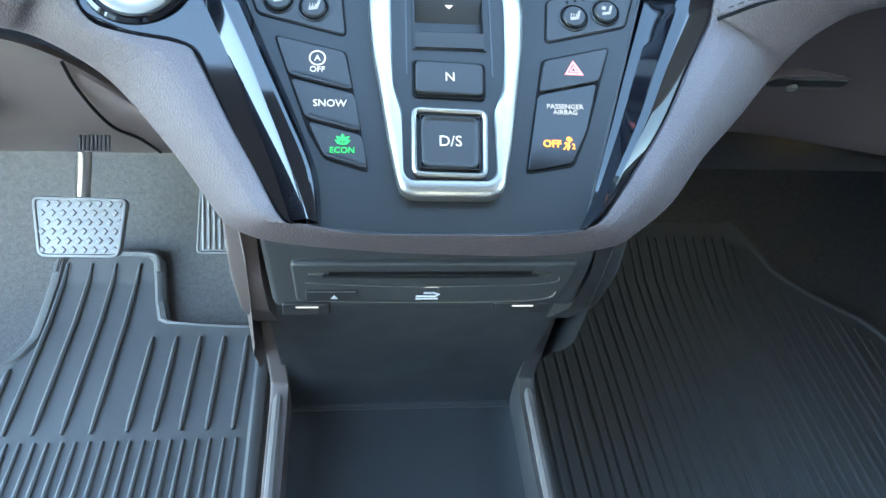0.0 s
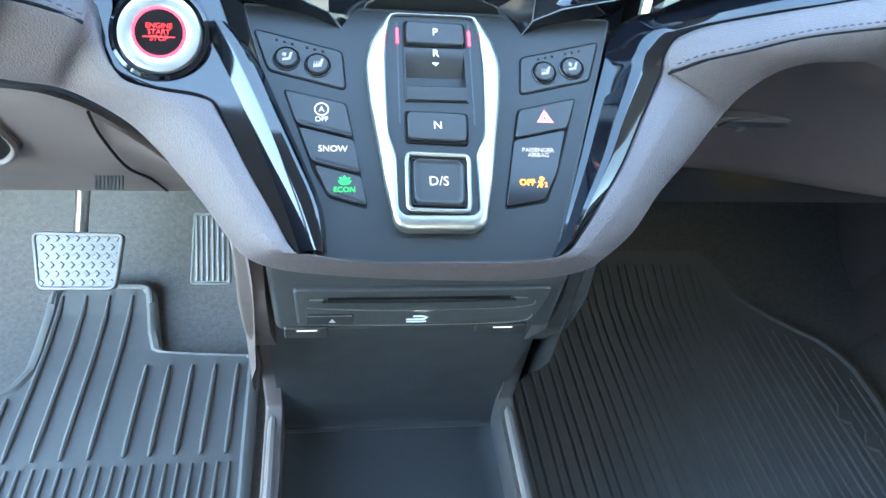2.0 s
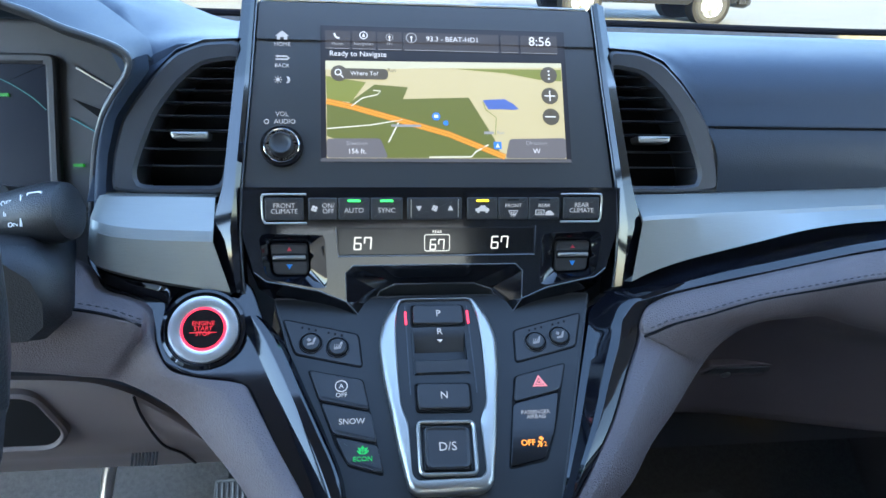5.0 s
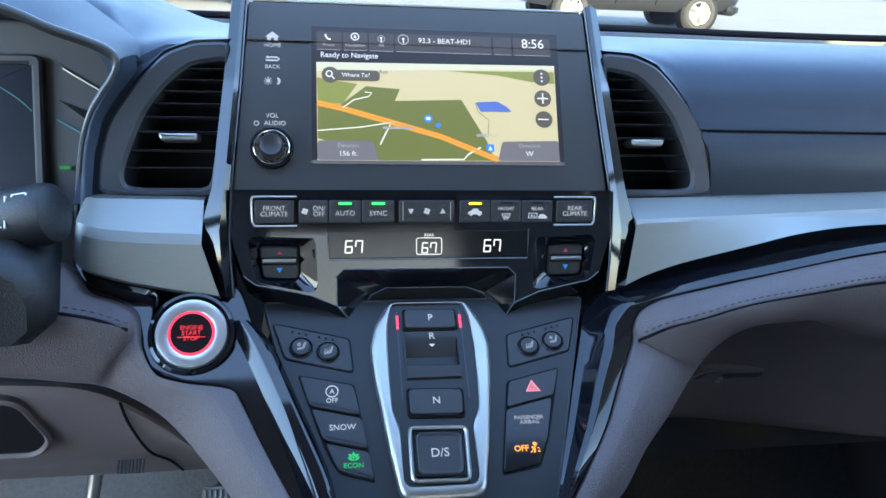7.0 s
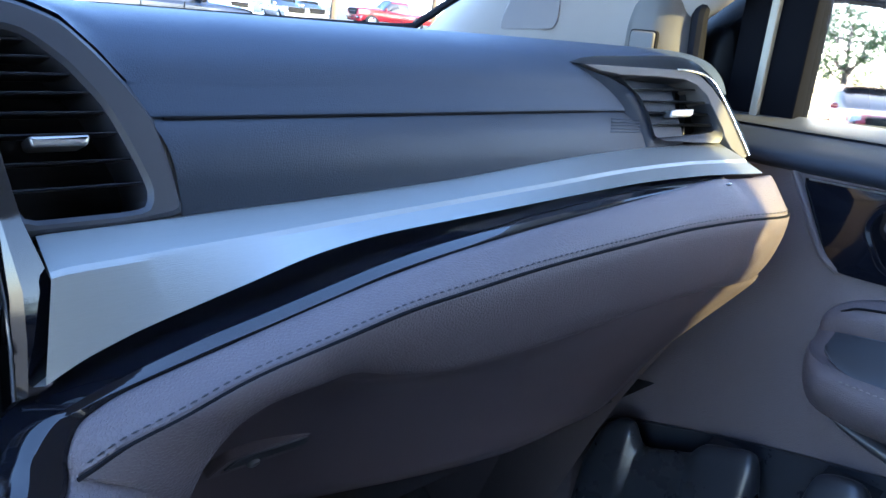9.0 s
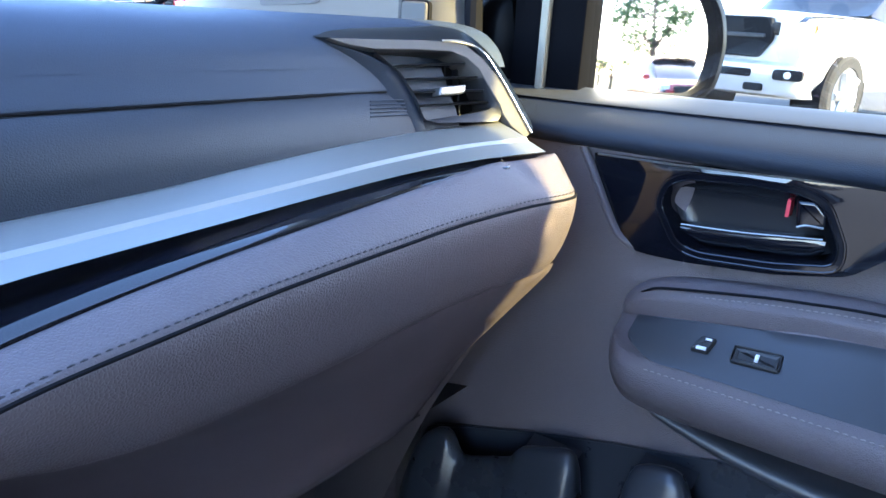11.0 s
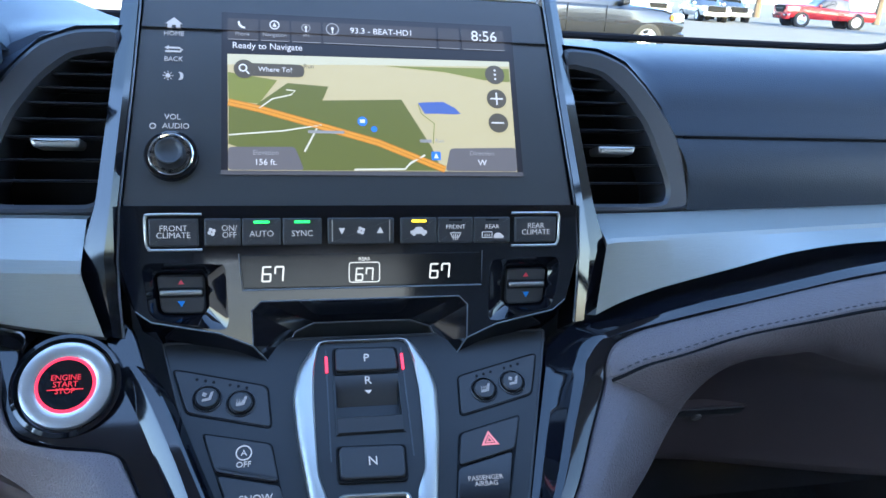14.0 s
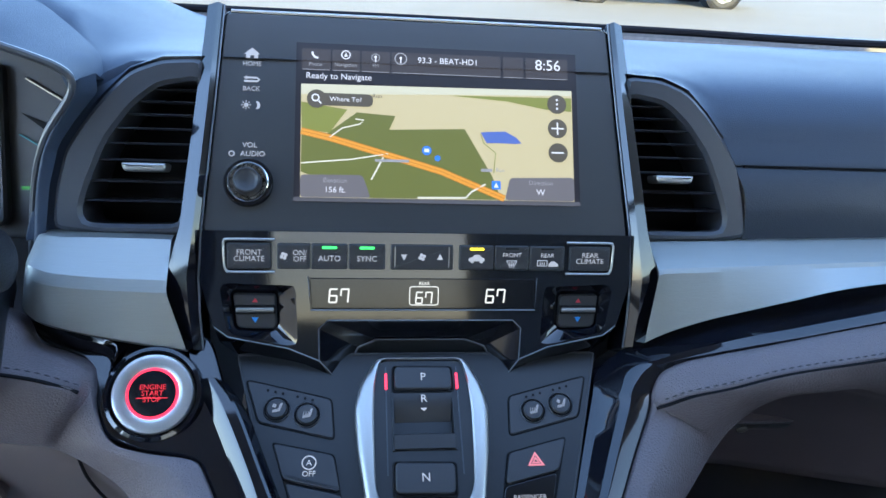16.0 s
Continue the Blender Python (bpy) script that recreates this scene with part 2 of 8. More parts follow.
def tube(pts, r, n=8, bm=None, closed=False):
    bm = bm or bmesh.new()
    pts = [Vector(p) for p in pts]
    k = len(pts)
    rings, up = [], Vector((0.123, 0.456, 0.88)).normalized()
    for i, p in enumerate(pts):
        a = pts[i - 1] if (i or closed) else p
        b = pts[(i + 1) % k] if (i < k - 1 or closed) else p
        d = (b - a).normalized()
        x = d.cross(up)
        x = x.normalized() if x.length > 1e-4 else d.orthogonal().normalized()
        y = d.cross(x)
        rr = r[i] if isinstance(r, (list, tuple)) else r
        rings.append([p + rr * (math.cos(2 * math.pi * j / n) * x + math.sin(2 * math.pi * j / n) * y) for j in range(n)])
    if closed:
        rings.append(rings[0])
    vs = []
    for i, ring in enumerate(rings):
        vs.append(vs[0] if closed and i == len(rings) - 1 else [bm.verts.new(q) for q in ring])
    for a, b in zip(vs, vs[1:]):
        for i in range(n):
            j = (i + 1) % n
            bm.faces.new((a[i], a[j], b[j], b[i]))
    if not closed:
        bm.faces.new(vs[0][::-1])
        bm.faces.new(vs[-1])
    return bm


def box(x0, x1, y0, y1, z0, z1, b=0.004, bm=None):
    r = [[(x0, y0), (x1, y0), (x1, y1), (x0, y1)]][0]
    b = min(b, (x1 - x0) * 0.3, (y1 - y0) * 0.3, (z1 - z0) * 0.3)
    rings = []
    for t in (1, 0.3, 0):
        o = rounded(inset(r, b * t), b, 2)
        rings.append([(x, y, z0 + b * (1 - t)) for x, y in o])
    for t in (0, 0.3, 1):
        o = rounded(inset(r, b * t), b, 2)
        rings.append([(x, y, z1 - b * (1 - t)) for x, y in o])
    return rings_bm(rings, bm=bm)


def lettering(text, size, m, mat, parent, u=0.0, v=0.0, w=0.0004, depth=0.00015, name="lettering", turn=0.0, spacing=1.0, bold=0.0):
    cu = bpy.data.curves.new(name, "FONT")
    cu.body, cu.size, cu.align_x, cu.align_y = text, size, "CENTER", "CENTER"
    cu.extrude, cu.space_line, cu.space_character, cu.resolution_u, cu.offset = depth, 0.85, spacing, 3, bold
    tmp = bpy.data.objects.new("tmp", cu)
    scene.collection.objects.link(tmp)
    dg = bpy.context.evaluated_depsgraph_get()
    me = bpy.data.meshes.new_from_object(tmp.evaluated_get(dg))
    bpy.data.objects.remove(tmp)
    bpy.data.curves.remove(cu)
    bm = bmesh.new()
    bm.from_mesh(me)
    bpy.data.meshes.remove(me)
    return part(name, bm, mat, parent, smooth=0, m=m @ Matrix.Translation((u, v, w)) @ Matrix.Rotation(radians(turn), 4, "Z"))


def holed_plate(outer, holes, w1, w0):
    """A flat plate with holes through it and a skirt down to w0."""
    bm = bmesh.new()
    es = []
    for lp in [outer] + holes:
        vs = [bm.verts.new((x, y, w1)) for x, y in lp]
        es += [bm.edges.new((a, b)) for a, b in zip(vs, vs[1:] + vs[:1])]
    bmesh.ops.triangle_fill(bm, use_beauty=True, use_dissolve=False, edges=es)
    for lp in [outer] + holes:
        rings_bm([[(x, y, w1) for x, y in lp], [(x, y, w0) for x, y in lp]], False, False, bm)
    return bm


def star(poly, c, n=72):
    """The outline resampled at even angles about c."""
    out = []
    for i in range(n):
        a = 2 * math.pi * i / n
        d, best = (math.cos(a), math.sin(a)), 0.0
        for p, q in zip(poly, poly[1:] + poly[:1]):
            ex, ey = q[0] - p[0], q[1] - p[1]
            den = d[0] * ey - d[1] * ex
            if abs(den) < 1e-12:
                continue
            k = ((p[0] - c[0]) * ey - (p[1] - c[1]) * ex) / den
            f = ((p[0] - c[0]) * d[1] - (p[1] - c[1]) * d[0]) / den
            if k > 0 and -1e-6 <= f <= 1 + 1e-6:
                best = max(best, k)
        out.append((c[0] + d[0] * best, c[1] + d[1] * best))
    return out


def lerp(table, x):
    xs, ys = zip(*table)
    return float(np.interp(x, xs, ys))


# ---- ground and the car's shell ----
ASPHALT = material("asphalt", (0.058, 0.057, 0.055), 0.9, bump=0.4, scale=60, vary=0.25, vscale=0.6)
GROUND = -0.27
bm = bmesh.new()
bm.faces.new([bm.verts.new(p) for p in ((-900, -900, GROUND), (900, -900, GROUND), (900, 900, GROUND), (-900, 900, GROUND))])
tagged(part("ground", bm, ASPHALT), "sunlit grey asphalt of a car park", "ground", kind="structure")

# floor: level, then the toe board climbing ahead
FZ = 0.18


def floor_z(y):
    return lerp([(-3, FZ), (0.66, FZ), (0.72, FZ + 0.006), (0.78, FZ + 0.024), (0.84, FZ + 0.058), (0.90, FZ + 0.12), (0.96, FZ + 0.21), (1.02, 0.62)], y)


rows = []
for x in np.linspace(-0.86, 0.86, 30):
    rows.append([(x, y, floor_z(y)) for y in (-2.66, -1.2, -0.5, 0.0, 0.3, 0.5, 0.65, 0.72, 0.78, 0.84, 0.90, 0.96, 1.0, 1.025)] + [(x, 1.03, 0.93)])
tagged(part("floor", fine_loft(rows, 1, 3), CARPET, smooth=60), "charcoal carpet of the front footwells", "carpet", kind="structure")


def wall_box(name, x0, x1, y0, y1, z0, z1, mat, label):
    return tagged(part(name, box(x0, x1, y0, y1, z0, z1, 0.01), mat), label, "wall", kind="structure")


tagged(part("ceiling", fine_loft([[(x, -2.6, 1.44), (x, -1.0, 1.48), (x, -0.3, 1.475), (x, -0.05, 1.465), (x, 0.19, 1.446)] for x in (-0.80, -0.4, 0, 0.4, 0.80)] , 2, 3), HEADLINER),
       "light grey fabric headliner under the roof", "headliner", kind="structure")
wall_box("roof", -0.84, 0.84, -2.7, 0.17, 1.50, 1.54, DASH, "outer roof panel over the cabin")
wall_box("wall_back", -0.86, 0.86, -2.75, -2.68, 0.18, 0.96, HEADLINER, "plain grey lower wall of the tailgate")
wall_box("wall_side_low", -0.93, -0.87, -2.7, -0.42, 0.16, 0.90, TAUPE_PLASTIC, "taupe lower side panel of the cabin")
wall_box("wall_side_post", -0.90, -0.86, -0.52, -0.38, 0.90, 1.5, HEADLINER, "grey trim of the side post")
wall_box("wall_side_rear", 0.86, 0.895, -2.7, -0.672, 0.16, 0.92, TAUPE_PLASTIC, "taupe lower rear side panel")
for y in (-1.62, -2.70):
    for x in (0.86, -0.90):
        wall_box("wall_rear_post", x, x + 0.04, y, y + 0.12, 0.90, 1.44, HEADLINER, "grey trim of a rear window post")


def side_glass(name, corners, mat, label):
    bm = bmesh.new()
    bm.faces.new([bm.verts.new(p) for p in corners])
    return tagged(part(name, bm, mat), label, "window", kind="structure")


# Closed panel out of view, added to keep sun off the passenger mat.
wall_box("wall_side_sun_block", 0.86, 0.895, -1.50, -0.672, 0.92, 1.44, HEADLINER, "unseen grey panel added to block sun")
for n, x in ((4, 0.888), (5, -0.888)):
    side_glass("window_%d" % n, [(x, -0.60, 0.90), (x, -2.68, 0.90), (x, -2.68, 1.44), (x, -0.60, 1.44)], TINTED, "grey tinted rear side window")
side_glass("window_6", [(-0.86, -2.71, 0.95), (0.86, -2.71, 0.95), (0.86, -2.66, 1.45), (-0.86, -2.66, 1.45)], TINTED, "grey tinted tailgate window")
wall_box("sill", -0.93, -0.86, -0.42, 1.02, 0.05, 0.20, DASH, "black door sill of the open driver's doorway")
wall_box("wall_side_kick", 0.80, 0.87, 0.56, 1.04, 0.16, 0.93, TAUPE_PLASTIC, "taupe kick panel beside the footwell")
wall_box("wall_side_kick_far", -0.87, -0.80, 0.62, 1.04, 0.21, 0.93, TAUPE_PLASTIC, "taupe kick panel by the pedals")
wall_box("firewall", -0.9, 0.9, 1.04, 1.08, 0.16, 0.93, DASH, "black bulkhead ahead of the footwells")

# windscreen glass, with its black edge band
ws = [[(x, 1.02 - 0.10 * (x / 0.8) ** 2, 0.925), (x * 0.97, 0.82 - 0.08 * (x / 0.8) ** 2, 1.075), (x * 0.94, 0.59 - 0.05 * (x / 0.8) ** 2, 1.24), (x * 0.91, 0.39, 1.362), (x * 0.88, 0.19, 1.462)] for x in np.linspace(-0.8, 0.8, 9)]
wind = tagged(part("window_1", fine_loft(ws, 2, 3), GLASS), "clear curved windscreen glass", "windscreen", kind="structure")
wind.visible_shadow = False


# ---- the dashboard ----
dash = thing("dashboard", "soft dark dashboard, sky-blue sheen painted in, taupe leather pads, silver trim", "dashboard", at=(0, 0.6, 0.6))
XR = [0.14, 0.165, 0.19, 0.215, 0.245, 0.28, 0.32, 0.37, 0.43, 0.50, 0.58, 0.65, 0.69, 0.720]


def bend(x):
    """How far the dash comes back towards the seats at its outer end."""
    return -0.040 * min(1, max(0, (abs(x) - 0.60) / 0.145)) ** 1.5


Z_TOP = [(0.14, 0.8585), (0.23, 0.8605), (0.35, 0.8635), (0.43, 0.867), (0.52, 0.8735), (0.64, 0.880), (0.745, 0.888)]
Z_RIDGE = [(0.14, 0.849), (0.157, 0.850), (0.233, 0.853), (0.317, 0.857), (0.42, 0.8615), (0.52, 0.866), (0.745, 0.877)]
Z_LOW = [(0.14, 0.806), (0.19, 0.8235), (0.217, 0.8305), (0.243, 0.837), (0.285, 0.8475), (0.325, 0.8525), (0.40, 0.856), (0.5, 0.8605), (0.745, 0.869)]
Z_BLACK = [(0.13, 0.797), (0.155, 0.802), (0.215, 0.8165), (0.27, 0.8285), (0.333, 0.841), (0.435, 0.8515), (0.55, 0.860), (0.67, 0.870), (0.76, 0.872)]
Z_STITCH = [(0.13, 0.784), (0.17, 0.797), (0.235, 0.814), (0.314, 0.827), (0.412, 0.834), (0.55, 0.838), (0.70, 0.838), (0.77, 0.838)]
Z_PAD = [(0.29, 0.787), (0.32, 0.777), (0.35, 0.770), (0.39, 0.765), (0.45, 0.7645), (0.50, 0.765), (0.58, 0.768), (0.65, 0.770), (0.77, 0.773)]

# top pad, from the windscreen to the rolled front edge, scooped out round the middle vents
PAD_EDGE = [(0.0, 0.064), (0.139, 0.064), (0.165, 0.0625), (0.175, 0.0590), (0.185, 0.0545), (0.200, 0.0390), (0.2135, 0.0210), (0.224, 0.0085)]
PAD_CROWN = [(-0.84, 0.075), (-0.42, 0.072), (-0.33, 0.052), (-0.27, 0.030), (-0.225, 0.010), (-0.19, 0.0), (0.8, 0.0)]
rows = []
for x in [-0.84, -0.6, -0.42, -0.33, -0.275, -0.24, -0.215, -0.20, -0.185, -0.165, -0.139, -0.07, 0, 0.07, 0.139, 0.155, 0.165, 0.175, 0.185, 0.1925, 0.20, 0.207, 0.2135, 0.219, 0.226, 0.26, 0.3, 0.45, 0.6, 0.68, 0.74, 0.78]:
    e, k = bend(x) * 0.6, lerp(PAD_CROWN, x)
    low = [(0.535 + e, 0.9610), (0.497 + e, 0.9550), (0.477 + e, 0.9410), (0.4685 + e, 0.9260)]
    v = lerp(PAD_EDGE + [(0.226, 0.0226)], abs(x)) if abs(x) < 0.226 else None
    if x < -0.226:
        f = min(1, (-0.226 - x) / 0.040)
        low = [(a[0] + (b[0] - a[0]) * f, a[1] + (b[1] - a[1]) * f) for a, b in zip([(0.575, 0.962 + k), (0.550, 0.960 + k), (0.52, 0.950 + k * 0.8), (0.490, 0.930 + k * 0.4)], [(0.580, 0.962 + k), (0.570, 0.9615 + k), (0.562, 0.961 + k), (0.555, 0.959 + k)])]
    elif v is not None and v > 0.023:
        f = (v - 0.0226) / 0.0414
        end = V @ Vector((0, v, 0.0015))
        high = [(0.540, 0.9625), (0.512, 0.9640), (0.497, 0.9640), (end.y, end.z)]
        low = [(a[0] + (b[0] - a[0]) * f, a[1] + (b[1] - a[1]) * f) for a, b in zip(low, high)][:3] + [(end.y, end.z)]
    rows.append([(x, 1.03, 0.905), (x, 0.85, 0.940 + k), (x, 0.70, 0.955 + k), (x, 0.60 + e, 0.9605 + k)] + [(x, y, z) for y, z in low])
part("top_pad", loft([smooth_line(r, 4) for r in rows]), DASH, dash, "dark grained top pad with sky-blue sheen painted in", smooth=60)

# front pad to the right of the vent, below the upper seam
rows = []
for x in [0.226, 0.234, 0.25, 0.3, 0.4, 0.5, 0.58, 0.64, 0.69]:
    e, zt = bend(x), lerp(Z_TOP, x)
    rows.append([(x, 0.4690 + e, 0.9265), (x, 0.4640 + e, 0.9165), (x, 0.4610 + e, 0.9100), (x, 0.4635 + e, 0.9085), (x, 0.4600 + e, 0.9065), (x, 0.452 + e, 0.895), (x, 0.447 + e, 0.880), (x, 0.446 + e, zt - 0.004)])
rows[0] = [(x0, p[1], p[2]) for x0, p in zip((0.2115, 0.2175, 0.2205, 0.2208, 0.2215, 0.2265, 0.2290, 0.2310), rows[0])]
# Darker copy of the dash tone: paints shade on the rear-facing pad.
FRONT = material("shaded_front_leather", (0.0225, 0.0292, 0.0420), 0.50, spec=0.34, bump=0.22, scale=620, kind="grain", vary=0.10, vscale=6, rvary=0.06)
part("upper_roll", fine_loft([r[:4] for r in rows], 3, 4), DASH, dash, "rolled edge of the top pad above the seam")
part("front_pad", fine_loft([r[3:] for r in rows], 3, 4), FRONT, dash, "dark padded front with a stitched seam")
part("seam", tube([(x, 0.4615 + bend(x), 0.9088) for x in np.linspace(0.228, 0.655, 40)], 0.0011, 6), SEAM, dash, "dark sewn groove")


def stitches(name, pts, r, gap, mat, parent, label, duty=0.62):
    """Sewn thread along a line: short raised stitches, one mesh."""
    pts = [Vector(p) for p in pts]
    d = [0.0]
    for a, b in zip(pts, pts[1:]):
        d.append(d[-1] + (b - a).length)
    at = lambda s: Vector([np.interp(s, d, [p[i] for p in pts]) for i in range(3)])
    bm = bmesh.new()
    s = 0.0
    while s + gap < d[-1]:
        p, q = at(s), at(s + gap * duty)
        mid = (p + q) / 2 + Vector((0, -0.0004, 0.0004))
        tube([p, mid, q], [r * 0.5, r, r * 0.5], 5, bm)
        s += gap
    return part(name, bm, mat, parent, label)


stitches("stitching", [(x, 0.4655 + bend(x) - 0.0006, 0.9150) for x in np.linspace(0.232, 0.655, 40)], 0.0005, 0.0055, THREAD, dash, "dark thread stitching")

# silver trim to the right
rows = []
for x in XR:
    e = bend(x)
    zt, zr, zl = lerp(Z_TOP, x), lerp(Z_RIDGE, x), lerp(Z_LOW, x)
    rows.append([(x + 0.001, 0.452 + e, zt - 0.002), (x, 0.440 + e, zt), (x, 0.413 + e, zr + 0.0012), (x, 0.4105 + e, zr - 0.0012), (x + (0.006 if x < 0.15 else 0), 0.394 + e, zl), (x, 0.402 + e, zl - 0.003), (x, 0.43 + e, zl - 0.003)])
rows[0] = [(p[0] + o, p[1], p[2]) for p, o in zip(rows[0], (0.019, 0.019, 0.017, 0.017, 0.002, 0.002, 0.004))]
part("silver_trim", loft([list(c) for c in zip(*[smooth_line([r[k] for r in rows], 4) for k in range(7)])]), SILVER, dash, "brushed silver trim blade", smooth=12)

# piano-black band: up beside the console, round the corner and on below the silver trim
CW = lambda u, v, w=0.0: tuple(C @ Vector((u, v, w)))
BAND = [(CW(0.0640, -0.1440, -0.009), CW(0.0655, -0.1455)), (CW(0.0680, -0.1380, -0.009), CW(0.0735, -0.1390)), (CW(0.0720, -0.1290, -0.009), CW(0.0826, -0.1291)), (CW(0.0800, -0.1070, -0.009), CW(0.0981, -0.1080)),
        (CW(0.0885, -0.0830, -0.009), CW(0.1145, -0.0840)), (CW(0.0985, -0.0528, -0.009), CW(0.1310, -0.0528)), (CW(0.1085, -0.0238, -0.009), CW(0.1465, -0.0238, 0.002)), (CW(0.1140, -0.0080, -0.009), (0.1491, 0.3711, 0.7835)),
        (CW(0.1200, 0.0090, -0.009), (0.1553, 0.3781, 0.7925)), ((0.136, 0.402, 0.795), (0.164, 0.380, 0.798)), ((0.158, 0.3995, 0.8105), (0.178, 0.3785, 0.8045)), ((0.200, 0.396, 0.8250), (0.215, 0.3725, 0.8165))]
BAND += [((x, 0.395 + bend(min(x, 0.735)), lerp(Z_LOW, x)), (x, 0.3715 + bend(min(x, 0.735)), min(lerp(Z_BLACK, x), lerp(Z_LOW, x) - 0.003))) for x in (0.245, 0.28, 0.32, 0.37, 0.43, 0.50, 0.58, 0.63, 0.66)]
BAND += [((0.676, 0.3935 + bend(0.676), lerp(Z_LOW, 0.676) - 0.0005), (0.677, 0.3905 + bend(0.676), lerp(Z_LOW, 0.676) - 0.0055))]
rows = []
back = Vector((0, 0.02, -0.012))
CN = Vector((0, -0.521, 0.8535))
for i, (a, b) in enumerate(BAND):
    a, b = Vector(a), Vector(b)
    if i == len(BAND) - 1:
        rows.append([a + Vector((0, 0.02, -0.012))] + [a + Vector((0.0002 * k, -0.0003, -0.0006 * k)) for k in range(8)] + [a + Vector((0, 0.02, -0.014))])
        continue
    # upper run: upright face, then a lip that leans back to the seats
    h = max(0.0010, min(0.0033, 0.34 * (a.z - b.z)))
    d = h / 0.46
    top = [a, Vector((a.x * 0.8 + b.x * 0.2, a.y + 0.0025, b.z + h - 0.0012)), Vector((a.x * 0.4 + b.x * 0.6, b.y + d + 0.0016, b.z + h - 0.0012)), Vector((a.x * 0.25 + b.x * 0.75, b.y + d, b.z + h)),
           b + Vector((0, 0.0012, 0.0014)), b + Vector((0, 0.0, 0.0006)), b + Vector((0, 0.0002, -0.0008)), b + Vector((0, 0.0009, -0.0034))]
    # beside the console: valley, ridge with a flat top, outer flank
    m = a.lerp(b, 0.40)
    side = [a, a.lerp(b, 0.16) + CN * 0.0004, m + CN * 0.0060, a.lerp(b, 0.43) + CN * 0.0068, a.lerp(b, 0.60) + CN * 0.0072, a.lerp(b, 0.64) + CN * 0.0066, a.lerp(b, 0.94) + CN * 0.0005, b - CN * 0.002]
    f = min(1.0, max(0.0, (i - 6.5) / 3.5))
    f = f * f * (3 - 2 * f)
    rows.append([a + back] + [p.lerp(q, f) for p, q in zip(side, top)] + [b + back])
part("gloss_band", loft([list(c) for c in zip(*[smooth_line([r[k] for r in rows], 5) for k in range(10)])]), GLOSS, dash, "piano-black band", smooth=25)

# taupe leather: lip below the console, both flanks, and the pad running to the door
LE = [((0.0, -0.1478), None, (0.0, 0.267, 0.687)), ((0.045, -0.1476), None, (0.0514, 0.2665, 0.687)), ((0.0700, -0.1430), None, (0.0873, 0.2707, 0.6895)), ((0.0826, -0.1300), None, (0.104, 0.279, 0.694)), ((0.0981, -0.1085), None, (0.1245, 0.293, 0.703)), ((0.1145, -0.0845), None, (0.1450, 0.315, 0.7165)), ((0.1310, -0.0533), None, (0.1680, 0.335, 0.729)), ((0.1465, -0.0243), None, (0.190, 0.3555, 0.7430))]
RIGHT = [(CW(u, v), e, h) for (u, v), e, h in LE]
RIGHT += [((0.1491, 0.3711, 0.7835), (0.1505, 0.3630, 0.7760), (0.2015, 0.3590, 0.7615)), ((0.1553, 0.3781, 0.7925), (0.1560, 0.3600, 0.7805), (0.2130, 0.3600, 0.7745)), ((0.164, 0.380, 0.798), (0.168, 0.3560, 0.7890), (0.2270, 0.3605, 0.7845)), ((0.178, 0.3785, 0.8045), (0.190, 0.3505, 0.7985), (0.2440, 0.3605, 0.7905)), ((0.215, 0.3725, 0.8165), (0.222, 0.3470, 0.8105), (0.2650, 0.3600, 0.7915))]
for x in (0.27, 0.31, 0.36, 0.42, 0.5, 0.58, 0.65, 0.68, 0.70, 0.717, 0.729, 0.736):
    e = bend(min(x, 0.74)) * 0.55 + max(0, (x - 0.704) / 0.032) ** 2 * 0.020
    top = (x, 0.3725 + e, lerp(Z_BLACK, x)) if x < 0.66 else (x, 0.3925 + bend(x) + max(0, (x - 0.704) / 0.032) ** 2 * 0.010, lerp(Z_LOW, x) - 0.002)
    RIGHT.append((top, (x, 0.3455 + e, lerp(Z_STITCH, x)), (x + max(0, 0.02 * (0.42 - x) / 0.15), 0.368 + e, lerp(Z_PAD, x + max(0, 0.02 * (0.42 - x) / 0.15)))))
